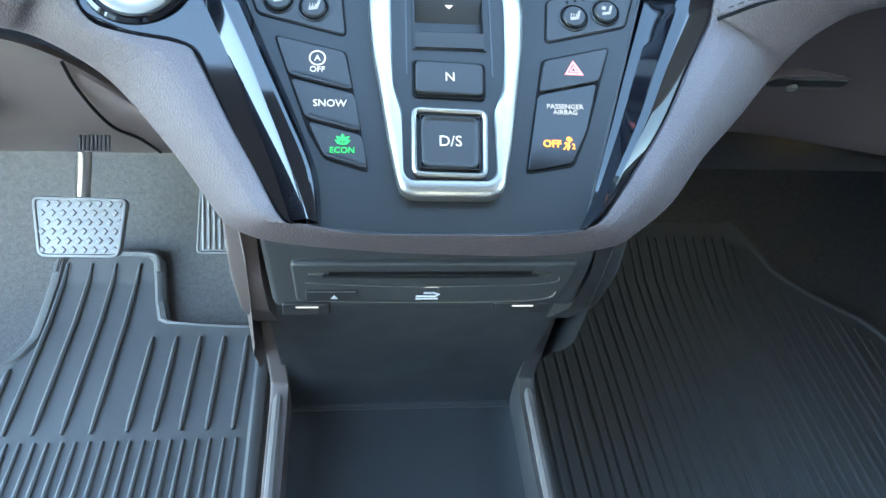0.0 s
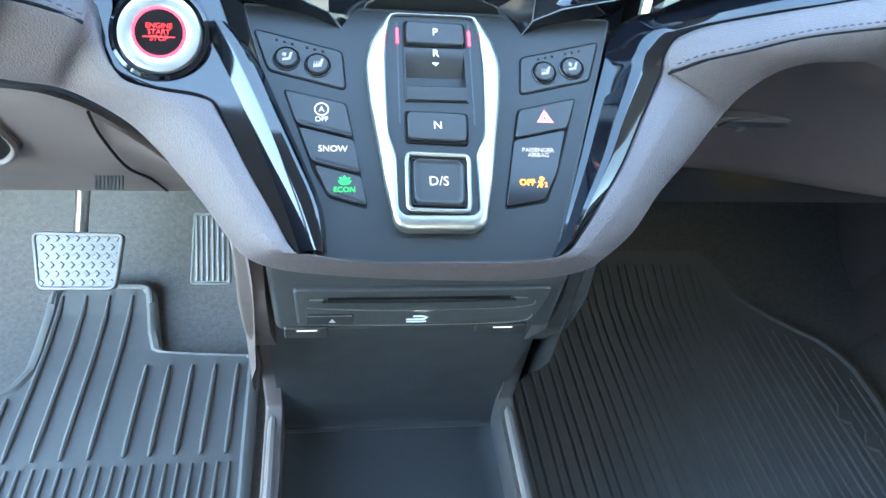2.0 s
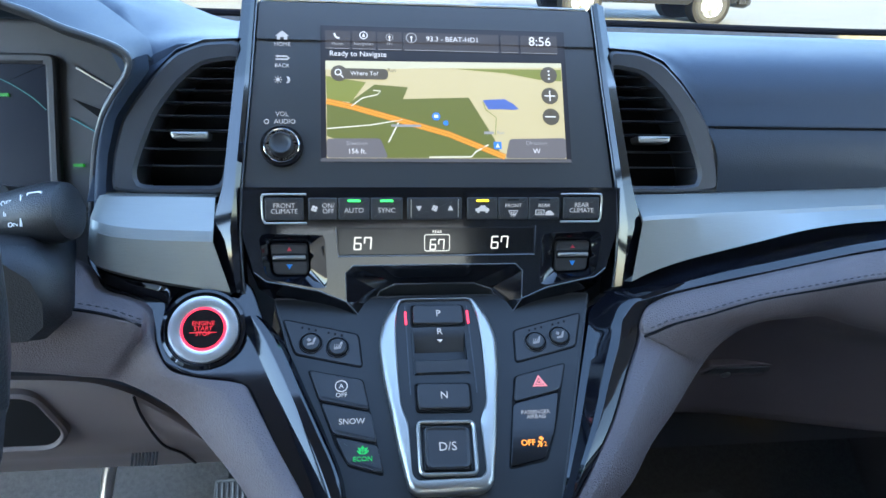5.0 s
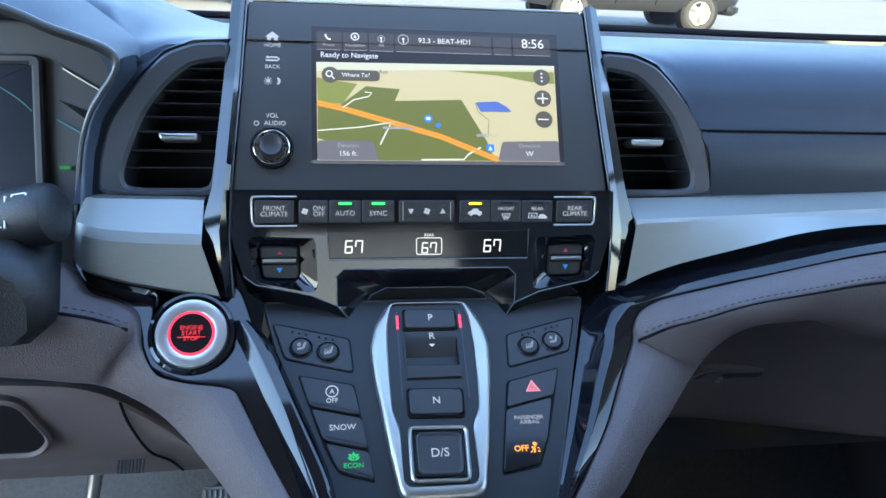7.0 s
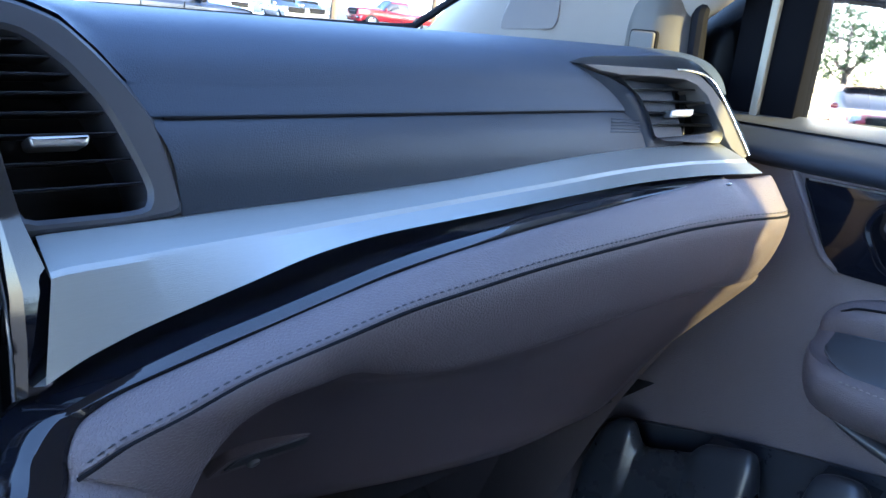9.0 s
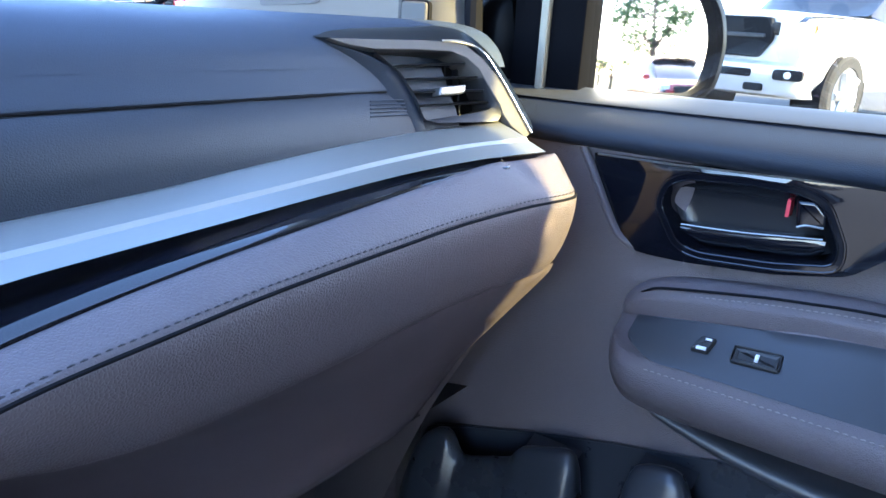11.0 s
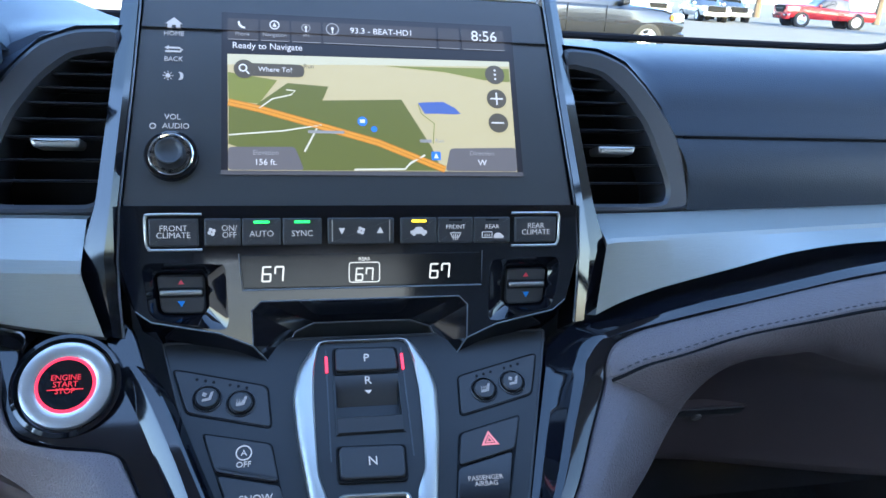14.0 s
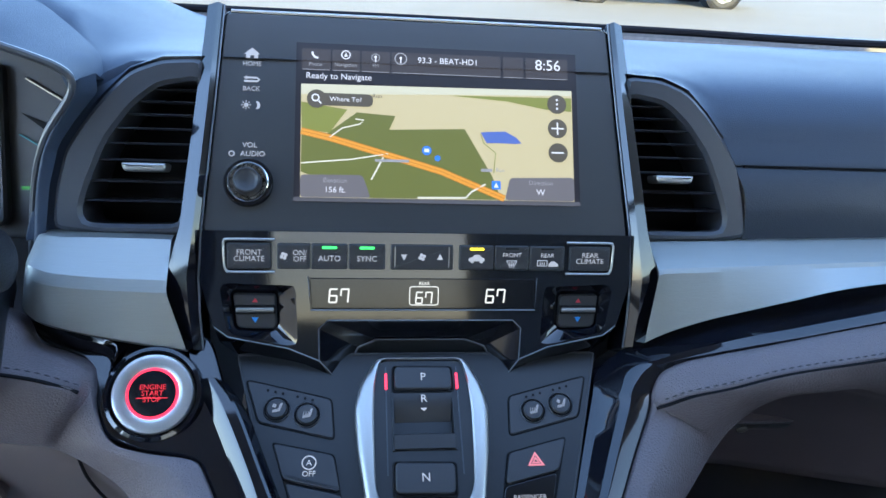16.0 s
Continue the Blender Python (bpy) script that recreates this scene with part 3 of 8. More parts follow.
LEFT = [(CW(-0.045, -0.1476), None, (-0.0496, 0.2689, 0.6884)), (CW(-0.0720, -0.1430), None, (-0.0916, 0.2728, 0.6907)), ((-0.0843, 0.2635, 0.7132), None, (-0.1108, 0.2786, 0.6943)), ((-0.0969, 0.2832, 0.7252), None, (-0.1206, 0.2869, 0.6993)), ((-0.1116, 0.3065, 0.7394), None, (-0.1377, 0.3077, 0.7121)), ((-0.1275, 0.3340, 0.7560), None, (-0.155, 0.3262, 0.7233)), ((-0.1355, 0.3425, 0.7610), None, (-0.1691, 0.3403, 0.7319)),
        ((-0.1627, 0.3463, 0.7637), None, (-0.1831, 0.3515, 0.7388)), ((-0.1822, 0.3525, 0.7675), None, (-0.2004, 0.3611, 0.7447)), ((-0.1933, 0.3653, 0.7822), None, (-0.2176, 0.3686, 0.7492)), ((-0.1990, 0.3806, 0.7975), (-0.1985, 0.3600, 0.7960), (-0.2309, 0.3714, 0.751)), ((-0.2150, 0.3880, 0.8040), (-0.2165, 0.3580, 0.8050), (-0.2471, 0.373, 0.7519)),
        ((-0.2330, 0.3932, 0.8085), (-0.2360, 0.3575, 0.8100), (-0.2665, 0.3754, 0.7534)), ((-0.2480, 0.4050, 0.8240), (-0.2560, 0.3570, 0.8130), (-0.290, 0.377, 0.755)), ((-0.300, 0.400, 0.835), (-0.300, 0.357, 0.818), (-0.33, 0.38, 0.757)), ((-0.50, 0.400, 0.835), (-0.50, 0.357, 0.818), (-0.50, 0.38, 0.757)), ((-0.84, 0.400, 0.835), (-0.84, 0.357, 0.818), (-0.84, 0.38, 0.757))]


LEATHER_THREAD = material("taupe_dash_thread", (0.032, 0.028, 0.030), 0.65)


def leather_row(u, e, h):
    u, h = Vector(u), Vector(h)
    up = Vector((0, -0.52, 0.85))
    if e is None:
        w = (h - u).length
        k = min(0.010, w * 0.22)
        pts = [u - up * 0.012, u - up * 0.001, u.lerp(h, 0.07) + up * 0.0022]
        pts += [u.lerp(h, f) + up * k * q for f, q in ((0.20, 0.62), (0.32, 0.9), (0.345, 0.94), (0.37, 0.98), (0.55, 1.05), (0.78, 0.80), (0.93, 0.36))]
    else:
        e = Vector(e)
        n = Vector((0, -0.8, 0.6))
        pts = [u + Vector((0, 0.012, -0.006)), u + Vector((0, 0.001, -0.0022)), u.lerp(e, 0.14) + Vector((0, -0.0008, 0.0012)), u.lerp(e, 0.5) + n * 0.0022, u.lerp(e, 0.90) + n * 0.0010, e + Vector((0, 0.0016, -0.0004)), e.lerp(h, 0.05) + n * 0.0024]
        g = h - e
        pts += [e.lerp(h, 0.32) + Vector((0, -0.0065, 0.001)), e.lerp(h, 0.66) + Vector((0, -0.0075, 0)), e.lerp(h, 0.90) + Vector((0, -0.004, -0.001))]
    return pts + [h, h + Vector((0, 0.004, -0.0018)), h + Vector((0, 0.030, -0.004)), h + Vector((0, 0.060, -0.006))]


rows = [leather_row(*r) for r in LEFT[::-1] + RIGHT]
part("leather_pad", fine_loft(rows, 4, 2), TAUPE, dash, "taupe grained leather with a stitched seam")
for side, gap in ((RIGHT[8:], 0.0052), ([r for r in LEFT if r[1]], 0.0052)):
    line = smooth_line([Vector(r[1]) + Vector((0, 0.0004, -0.0002)) for r in side], 6)
    part("seam", tube(line, 0.0012, 6), SEAM, dash, "dark sewn groove")
    stitches("stitching", [p + Vector((0, 0.0020, 0.0036)) for p in line], 0.00055, gap, LEATHER_THREAD, dash, "dark thread stitching")

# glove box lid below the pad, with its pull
# Taupe plastic darkened so its colour carries the shade under the pad.
GLOVE = material("taupe_lid_shaded", (0.102, 0.083, 0.089), 0.48, spec=0.35, bump=0.3, scale=700, vary=0.10, vscale=6, rvary=0.05)
LID = [(0.588, 0.50), (0.590, 0.470), (0.600, 0.458), (0.630, 0.448), (0.672, 0.428), (0.712, 0.402), (0.752, 0.380), (0.768, 0.373), (0.800, 0.371)]
LID_END = [(0.588, 0.676), (0.60, 0.690), (0.635, 0.722), (0.67, 0.733), (0.70, 0.739), (0.766, 0.742)]
HEM = [(0.13, 0.708), (0.145, 0.7165), (0.168, 0.729), (0.190, 0.743), (0.2015, 0.7615), (0.213, 0.7745), (0.227, 0.7845), (0.244, 0.7895), (0.265, 0.7915)] + Z_PAD
rows = []
for f in (-0.20, -0.17, -0.14, -0.11, -0.08, -0.05, 0.0, 0.05, 0.10, 0.17, 0.25, 0.36, 0.5, 0.7, 0.88, 0.975, 1.0):
    zt = lerp(HEM, 0.235 + f * 0.505) + 0.004
    row = []
    for t in (0, 0.04, 0.10, 0.22, 0.40, 0.58, 0.76, 0.90, 0.96, 0.985, 1.0):
        z = zt + (0.588 - zt) * t
        x = 0.235 + f * (lerp(LID_END, z) - 0.235)
        drop = min(1, max(0, (zt - z) / 0.11))
        sink = 0.060 * (1 - min(1, max(0, (x - 0.30) / 0.22))) * (1 if x < 0.27 else min(1, (zt - z) / 0.045 + max(0, 1 - (x - 0.27) / 0.04)))
        flush = (0.3700 + bend(min(x, 0.74)) * 0.55 - lerp(LID, zt)) * (1 - drop) ** 1.5
        row.append((x, lerp(LID, z) + flush + sink + (0.014 if f == 1.0 else 0.0), z))
    rows.append(row)
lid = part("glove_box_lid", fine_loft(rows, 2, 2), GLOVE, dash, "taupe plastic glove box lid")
hm = basis((0.317, 0.4800, 0.671), (1, 0, 0), (0, -0.53, 0.85))
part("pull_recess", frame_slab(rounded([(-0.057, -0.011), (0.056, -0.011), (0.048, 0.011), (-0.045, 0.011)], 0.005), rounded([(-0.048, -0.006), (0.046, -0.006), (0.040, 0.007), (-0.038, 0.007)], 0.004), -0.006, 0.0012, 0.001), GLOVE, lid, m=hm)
part("pull", slab(rounded([(-0.045, -0.006), (0.024, -0.006), (0.02, 0.006), (-0.038, 0.006)], 0.003), -0.004, 0.0015, 0.001), DASH_FRAME, lid, m=hm)
part("lock", turned([(0.0045, -0.002), (0.0045, 0.003), (0.0035, 0.0038), (0.0, 0.0038)], 16), SATIN_CHROME, lid, m=hm @ Matrix.Translation((-0.022, -0.006, 0)))

# underside of the dash over the footwells
rows = [[(x, 0.47, 0.592), (x, 0.6, 0.57), (x, 0.8, 0.56), (x, 1.03, 0.56)] for x in (0.13, 0.3, 0.5, 0.8)]
part("under_cover", fine_loft(rows, 2, 2), DASH_FRAME, dash, "black cover under the dash")
rows = [[(x, 0.53, 0.585), (x, 0.6, 0.60), (x, 0.8, 0.62), (x, 1.03, 0.64)] for x in (-0.85, -0.5, -0.3, -0.15)]
part("under_cover", fine_loft(rows, 2, 2), DASH_FRAME, dash, "black cover under the dash")

# end of the dash beside the door
rows = [[(0.765, 0.395, 0.86), (0.765, 0.40, 0.80), (0.75, 0.42, 0.70), (0.715, 0.46, 0.60), (0.71, 0.52, 0.45), (0.71, 0.62, 0.20)], [(0.79, 0.47, 0.90), (0.80, 0.50, 0.80), (0.80, 0.55, 0.70), (0.80, 0.60, 0.60), (0.80, 0.66, 0.45), (0.80, 0.75, 0.20)]]
part("end_panel", fine_loft(rows, 3, 4), TAUPE_PLASTIC, dash, "taupe plastic end panel")

# dash face round the vents and the instrument binnacle
for s in (1, -1):
    face = [(s * 0.10, -0.055), (s * 0.228, -0.055), (s * 0.224, -0.02), (s * 0.216, 0.004), (s * 0.200, 0.024), (s * 0.10, 0.03)]
    part("vent_surround", slab(face, -0.10, -0.05, 0.002), DASH_FRAME, dash, m=V)

# left: column of soft face between vent and binnacle
edge = smooth_line([(-0.42, 0.457, 1.018), (-0.34, 0.457, 1.003), (-0.279, 0.457, 0.984), (-0.254, 0.457, 0.973), (-0.235, 0.457, 0.9665), (-0.219, 0.457, 0.960), (-0.2125, 0.457, 0.953), (-0.215, 0.457, 0.943), (-0.225, 0.457, 0.929), (-0.234, 0.457, 0.914), (-0.242, 0.457, 0.891), (-0.248, 0.455, 0.857), (-0.253, 0.450, 0.815)], 5)
SIDE = [(0.9398, -0.2030, 0.4747), (0.923, -0.2165, 0.4685), (0.908, -0.2265, 0.463), (0.884, -0.2325, 0.4545), (0.861, -0.2345, 0.446), (0.80, -0.2375, 0.430)][::-1]
HOOD = smooth_line([(-0.40, 0.556, 1.032), (-0.32, 0.556, 1.012), (-0.262, 0.548, 0.9875), (-0.240, 0.535, 0.9765), (-0.223, 0.520, 0.9675), (-0.208, 0.500, 0.9600), (-0.2015, 0.482, 0.948)], 5)
rows = []
for i, p in enumerate(edge):
    t = i / (len(edge) - 1)
    if i <= 30:
        q = HOOD[i]
        mid = p.lerp(q, 0.45) + Vector((0, -0.008, 0.004)) * (1 - i / 30)
    else:
        q = Vector((lerp([(z, x) for z, x, y in SIDE], p.z), lerp([(z, y) for z, x, y in SIDE], p.z) - 0.0035, p.z + 0.003))
        mid = p.lerp(q, 0.5) + Vector((0, -0.007, 0.001))
    rows.append([q, mid, p + Vector((0.002, -0.002, 0.0008)), p + Vector((-0.002, -0.0015, -0.001)), p + Vector((-0.004, 0.004, -0.003)), p + Vector((-0.020, 0.06, -0.012)), p + Vector((-0.03, 0.14, -0.02))])
part("binnacle_hood", loft([smooth_line(r[:3], 5) + [r[3]] for r in rows]), DASH, dash, "dark padded binnacle edge", smooth=60)
part("visor_lining", loft([r[3:] for r in rows]), material("visor_black", (0.022, 0.0215, 0.0225), 0.5, spec=0.35, bump=0.2, scale=600, kind="grain", vary=0.1, vscale=8), dash, "black inner lining of the binnacle", smooth=60)
cheek_out = [(-0.2500, -0.055), (-0.2430, -0.022), (-0.2360, 0.003), (-0.2275, 0.019), (-0.2150, 0.037), (-0.2010, 0.0525), (-0.1850, 0.0600), (-0.139, 0.0625)]
cheek_in = [(-0.139, 0.0590), (-0.164, 0.0575), (-0.1835, 0.0500), (-0.198, 0.0350), (-0.2110, 0.0175), (-0.2210, 0.002), (-0.2270, -0.022), (-0.2290, -0.055)]
part("vent_cheek", slab((cheek_out + cheek_in)[::-1], -0.05, -0.0025, 0.001), DASH, dash, "soft face beside the vent", m=V)
part("binnacle_rim", tube([p + Vector((0.0006, -0.002, 0.0005)) for p in edge], 0.0022, 8), material("satin_grey_rim", (0.055, 0.058, 0.066), 0.32, vary=0.05), dash, "satin grey rim of the binnacle")

# silver trim on the driver's side
rows = []
for x, zt, zr, zl, y in [(-0.1535, 0.860, 0.8405, 0.799, 0.0), (-0.17, 0.8605, 0.841, 0.8035, 0.0), (-0.20, 0.861, 0.8425, 0.810, 0.0), (-0.222, 0.861, 0.845, 0.8165, 0.0), (-0.234, 0.8605, 0.847, 0.820, 0.004), (-0.2405, 0.858, 0.846, 0.824, 0.012), (-0.2425, 0.855, 0.845, 0.828, 0.025)]:
    rows.append([(x, 0.450 + y, zt - 0.002), (x, 0.432 + y, zt), (x, 0.408 + y, zr + 0.003), (x, 0.403 + y, zr - 0.003), (x, 0.394 + y, zl + 0.004), (x, 0.398 + y, zl), (x, 0.425 + y, zl - 0.002)])
rows[0] = [(p[0] + o, p[1], p[2]) for p, o in zip(rows[0], (-0.004, -0.004, -0.003, -0.003, 0.008, 0.008, 0.006))]
part("silver_trim", loft([list(c) for c in zip(*[smooth_line([r[k] for r in rows], 4) for k in range(7)])]), SILVER, dash, "brushed silver trim with a rounded end", smooth=14)

# piano-black field round the start button, running under the silver trim
GP = plane(0.375, 0.779, 36, 0, -0.162)
field = [(-0.0865, 0.0605), (-0.0727, 0.0395), (-0.0586, 0.0338), (-0.0446, 0.0278), (-0.0380, 0.0180), (-0.0337, -0.0020), (-0.0255, -0.0205), (-0.0035, -0.0300), (0.0208, -0.0333), (0.0310, -0.0375), (0.0424, -0.0633), (0.0560, -0.0933), (0.0772, -0.1285), (0.0915, -0.1335), (0.0882, -0.1267), (0.0705, -0.0762), (0.0534, -0.0262), (0.0391, 0.0113), (0.0300, 0.0400), (0.012, 0.050), (-0.088, 0.072)]
part("gloss_field", slab(rounded(field, 0.006, 3), -0.020, 0.0, 0.0018), GLOSS, dash, "piano-black panel round the start button", m=GP)
rows = [[GP @ Vector(p) for p in r] for r in ([(-0.080, 0.057, 0.0), (-0.077, 0.051, 0.005), (-0.073, 0.044, 0.0)], [(-0.052, 0.049, 0.0), (-0.053, 0.042, 0.006), (-0.054, 0.035, 0.0)], [(-0.026, 0.044, 0.0), (-0.028, 0.036, 0.0065), (-0.031, 0.028, 0.0)], [(-0.020, 0.036, 0.0), (-0.024, 0.027, 0.004), (-0.029, 0.016, 0.0)])]
part("gloss_ridge", fine_loft(rows, 4, 3), GLOSS, dash, "piano-black ridge")
rows = []
for (u0, v0), (u1, v1) in (((0.0300, 0.0120), (0.0350, 0.0120)), ((0.0410, -0.0067), (0.0485, -0.0069)), ((0.0580, -0.0439), (0.0650, -0.0448)), ((0.0690, -0.0719), (0.0768, -0.0719)), ((0.0805, -0.1011), (0.0890, -0.1019)), ((0.0890, -0.1270), (0.0925, -0.1280))):
    rows.append([GP @ Vector((u, v, w)) for u, v, w in ((u0 - 0.010, v0, -0.001), (u0 - 0.001, v0, 0.0055), (u0 + 0.0006, v0, 0.0064), (u1 - 0.0006, v1, 0.0060), (u1 + 0.0012, v1, 0.0050), (u1 + 0.006, v1, -0.004))])
part("gloss_ridge", loft([list(c) for c in zip(*[smooth_line([r[k] for r in rows], 4) for k in range(6)])]), GLOSS, dash, "piano-black ridge beside the console", smooth=25)

# driver's side knee panel
rows = []
for x, top, yy in [(-0.15, 0.640, 0.0), (-0.172, 0.668, 0.0), (-0.20, 0.695, 0.0), (-0.235, 0.718, 0.0), (-0.28, 0.727, 0.0), (-0.40, 0.730, 0.0), (-0.60, 0.73, 0), (-0.85, 0.73, 0)]:
    rows.append([(x, 0.415, top), (x, 0.408, top - 0.004), (x, 0.414, 0.45 * top + 0.55 * 0.66), (x, 0.440, 0.640), (x, 0.470, 0.610), (x, 0.492, 0.585), (x, 0.502, 0.576), (x, 0.52, 0.574), (x, 0.56, 0.585)])
knee = part("knee_panel", fine_loft(rows, 4, 3), TAUPE_PLASTIC, dash, "taupe plastic knee panel")
part("seam", tube(smooth_line([(-0.2235, 0.4065, 0.7120), (-0.2195, 0.4080, 0.692), (-0.212, 0.4245, 0.655), (-0.2055, 0.458, 0.620), (-0.2035, 0.491, 0.584)], 6), 0.0011, 6), SEAM, dash, "dark panel gap")
gm = basis((-0.2345, 0.4490, 0.6268), (1, -0.02, 0), (-0.14, 0.70, 0.70))
for i in range(8):
    u = -0.010 + i * 0.0028
    part("grille_slit", slab(rect(u, u + 0.0011, -0.009, 0.009), -0.002, 0.0012), DASH_FRAME, knee, m=gm)
# open cubby in the knee panel: a flat dark plate paints its inner shade
hole = rounded([(-0.10, -0.030), (0.036, -0.030), (0.050, -0.012), (0.034, 0.034), (-0.10, 0.034)], 0.014, 5)
cub = basis((-0.325, 0.413, 0.688), (1, 0, 0), (0, -0.25, 0.97))
part("cubby_rim", frame_slab(hole, inset(hole, 0.005), -0.01, 0.004, 0.002), TAUPE_PLASTIC, knee, m=cub)
part("cubby", slab(inset(hole, 0.004), -0.008, 0.001), VENT_DARK, knee, "flat plate with the shade of an open cubby painted in", m=cub)

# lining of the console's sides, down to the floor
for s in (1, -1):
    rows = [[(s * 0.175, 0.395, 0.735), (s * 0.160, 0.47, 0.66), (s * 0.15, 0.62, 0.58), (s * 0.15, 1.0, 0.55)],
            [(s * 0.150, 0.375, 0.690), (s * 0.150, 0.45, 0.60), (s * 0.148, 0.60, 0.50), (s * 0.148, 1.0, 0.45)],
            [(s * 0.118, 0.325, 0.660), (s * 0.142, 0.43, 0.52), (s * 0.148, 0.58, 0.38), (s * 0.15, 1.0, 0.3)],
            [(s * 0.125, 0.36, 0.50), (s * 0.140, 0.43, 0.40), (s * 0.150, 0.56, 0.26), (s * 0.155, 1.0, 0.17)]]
    # The right side is set darker than the left.
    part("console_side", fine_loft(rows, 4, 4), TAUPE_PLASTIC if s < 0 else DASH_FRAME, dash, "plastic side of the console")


# ---- air vents ----
R_OUT = [(0.139, 0.062), (0.165, 0.0605), (0.185, 0.0525), (0.200, 0.037), (0.2135, 0.019), (0.2235, 0.003), (0.2295, -0.022), (0.2315, -0.047), (0.2, -0.0505), (0.148, -0.0505)]
R_IN = [(0.141, 0.049), (0.167, 0.0445), (0.183, 0.031), (0.198, 0.011), (0.2045, -0.004), (0.2105, -0.020), (0.2145, -0.034), (0.2125, -0.0425), (0.200, -0.0435), (0.155, -0.0435)]
SLATS = [0.0425, 0.0345, 0.0262, 0.0172, 0.0076, -0.0030, -0.0165, -0.0290]


def side_at(v, poly):
    """The outer side of the opening at that height."""
    best = 0
    for (u0, v0), (u1, v1) in zip(poly, poly[1:]):
        if min(v0, v1) <= v <= max(v0, v1) and abs(v1 - v0) > 1e-6:
            best = max(best, u0 + (u1 - u0) * (v - v0) / (v1 - v0))
    return best


def centre_vent(s):
    mir = lambda p: [(s * u, v) for u, v in p]
    t = thing("air_vent", "black dash air vent with thin slats and a silver tab", "air vent", "middle air vents", at=V @ Vector((s * 0.18, -0.05, 0)))
    out, inn = rounded(R_OUT, 0.006, 2), rounded(R_IN, 0.006, 2)
    part("frame", frame_slab(mir(out), mir(inn), -0.04, 0.004, 0.0025), DASH_FRAME, t, "satin dark frame", m=V)
    part("backing", slab(mir(inset(inn, -0.002)), -0.046, -0.038), VENT_DARK, t, m=V)
    for v in SLATS:
        ue = side_at(v, R_IN) + 0.001
        ui = 0.140 if v > 0.0 else 0.140 + (0.0 - v) * 0.3
        prof = [(-0.022, 0.0022), (-0.003, 0.0009), (-0.0012, 0.0006), (-0.0005, 0.0), (-0.0014, -0.0006), (-0.022, 0.0010)]
        bm = loft([[(s * u, v + dv, w) for w, dv in prof] for u in (ui, ue)], close=True)
        part("slat", bm, SLAT, t, m=V)
    tab = rounded([(0.163, -0.0100), (0.188, -0.0100), (0.190, -0.0045), (0.1620, -0.0045)], 0.002)
    part("tab", slab(mir(tab), -0.010, 0.006, 0.0018), SATIN_CHROME, t, "satin silver tab", m=V)
    return t


centre_vent(1)
centre_vent(-1)

# outer vent in its silver frame
POD_FRAME = material("taupe_silver_satin", (0.135, 0.126, 0.118), 0.60, spec=0.15, vary=0.05, vscale=30)
pod = thing("air_vent", "outer dash air vent in a satin silver frame beside the door", "air vent", at=POD @ Vector((0.06, -0.05, 0)))
pi = [(0.000, 0.0015), (0.018, 0.0028), (0.045, 0.0035), (0.077, 0.0030), (0.0905, -0.0030), (0.0975, -0.0140), (0.1025, -0.0245), (0.1085, -0.0370), (0.1060, -0.0400), (0.0900, -0.0425), (0.0430, -0.0480), (0.0345, -0.0280), (0.0235, -0.0120), (0.012, -0.004)]
ps = [(-0.0166, 0.0062), (0.0051, 0.0040), (0.0401, 0.0048), (0.0690, 0.0043), (0.0824, 0.0000), (0.0935, -0.0082), (0.1029, -0.0225), (0.1125, -0.0370), (0.1150, -0.0440)]
part("frame", slab([(-0.0322, 0.0106), (-0.0044, 0.0112), (0.0406, 0.0120), (0.0720, 0.0118), (0.0840, 0.0090), (0.0991, -0.0010), (0.1160, -0.0185), (0.1269, -0.0345), (0.1440, -0.0590), (0.1370, -0.0640), (0.1225, -0.0540)] + ps[::-1], -0.03, 0.004, 0.0008), POD_FRAME, pod, "satin silver frame", m=POD)
po2 = ps + [(0.1100, -0.0500), (0.0533, -0.0500), (0.0420, -0.0470), (0.0345, -0.0280), (0.0235, -0.0120), (0.0080, -0.0010)]
so_, si_ = star(po2, (0.068, -0.020)), star(pi, (0.068, -0.020))
part("inner_bevel", rings_bm([[(u, v, w) for u, v in q] for q, w in ((so_, 0.0030), ([(a[0] * 0.6 + b[0] * 0.4, a[1] * 0.6 + b[1] * 0.4) for a, b in zip(so_, si_)], 0.0022), (si_, -0.0010), (si_, -0.034))], False, False), BUTTON, pod, "dark inner bevel", m=POD)
edge_l = smooth_line([(u, v, 0) for u, v in ((-0.0300, 0.0085), (-0.0140, 0.0050), (0.0000, 0.0010), (0.0120, -0.0040), (0.0235, -0.0120), (0.0345, -0.0280), (0.0430, -0.0480), (0.0455, -0.0535))], 4)
# The lip takes the shade-toned front leather too.
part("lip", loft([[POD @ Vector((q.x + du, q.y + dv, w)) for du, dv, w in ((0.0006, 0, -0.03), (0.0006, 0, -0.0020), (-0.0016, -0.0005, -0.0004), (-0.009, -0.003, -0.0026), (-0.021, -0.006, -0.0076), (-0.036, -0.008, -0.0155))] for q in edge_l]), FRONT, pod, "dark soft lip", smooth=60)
part("backing", slab(inset(pi, -0.003), -0.045, -0.030), VENT_DARK, pod, m=POD)
for va, vb, ua, ub in [(-0.0065, -0.0025, 0.020, 0.092), (-0.016, -0.0135, 0.028, 0.098), (-0.0255, -0.024, 0.034, 0.103), (-0.036, -0.0335, 0.039, 0.107)]:
    prof = [(-0.024, 0.003), (-0.006, 0.0009), (-0.003, 0.0), (-0.006, -0.0011), (-0.024, 0.001)]
    part("slat", loft([[(u, v + dv, w) for w, dv in prof] for u, v in ((ua, va), (ub, vb))], close=True), SLAT, pod, m=POD)
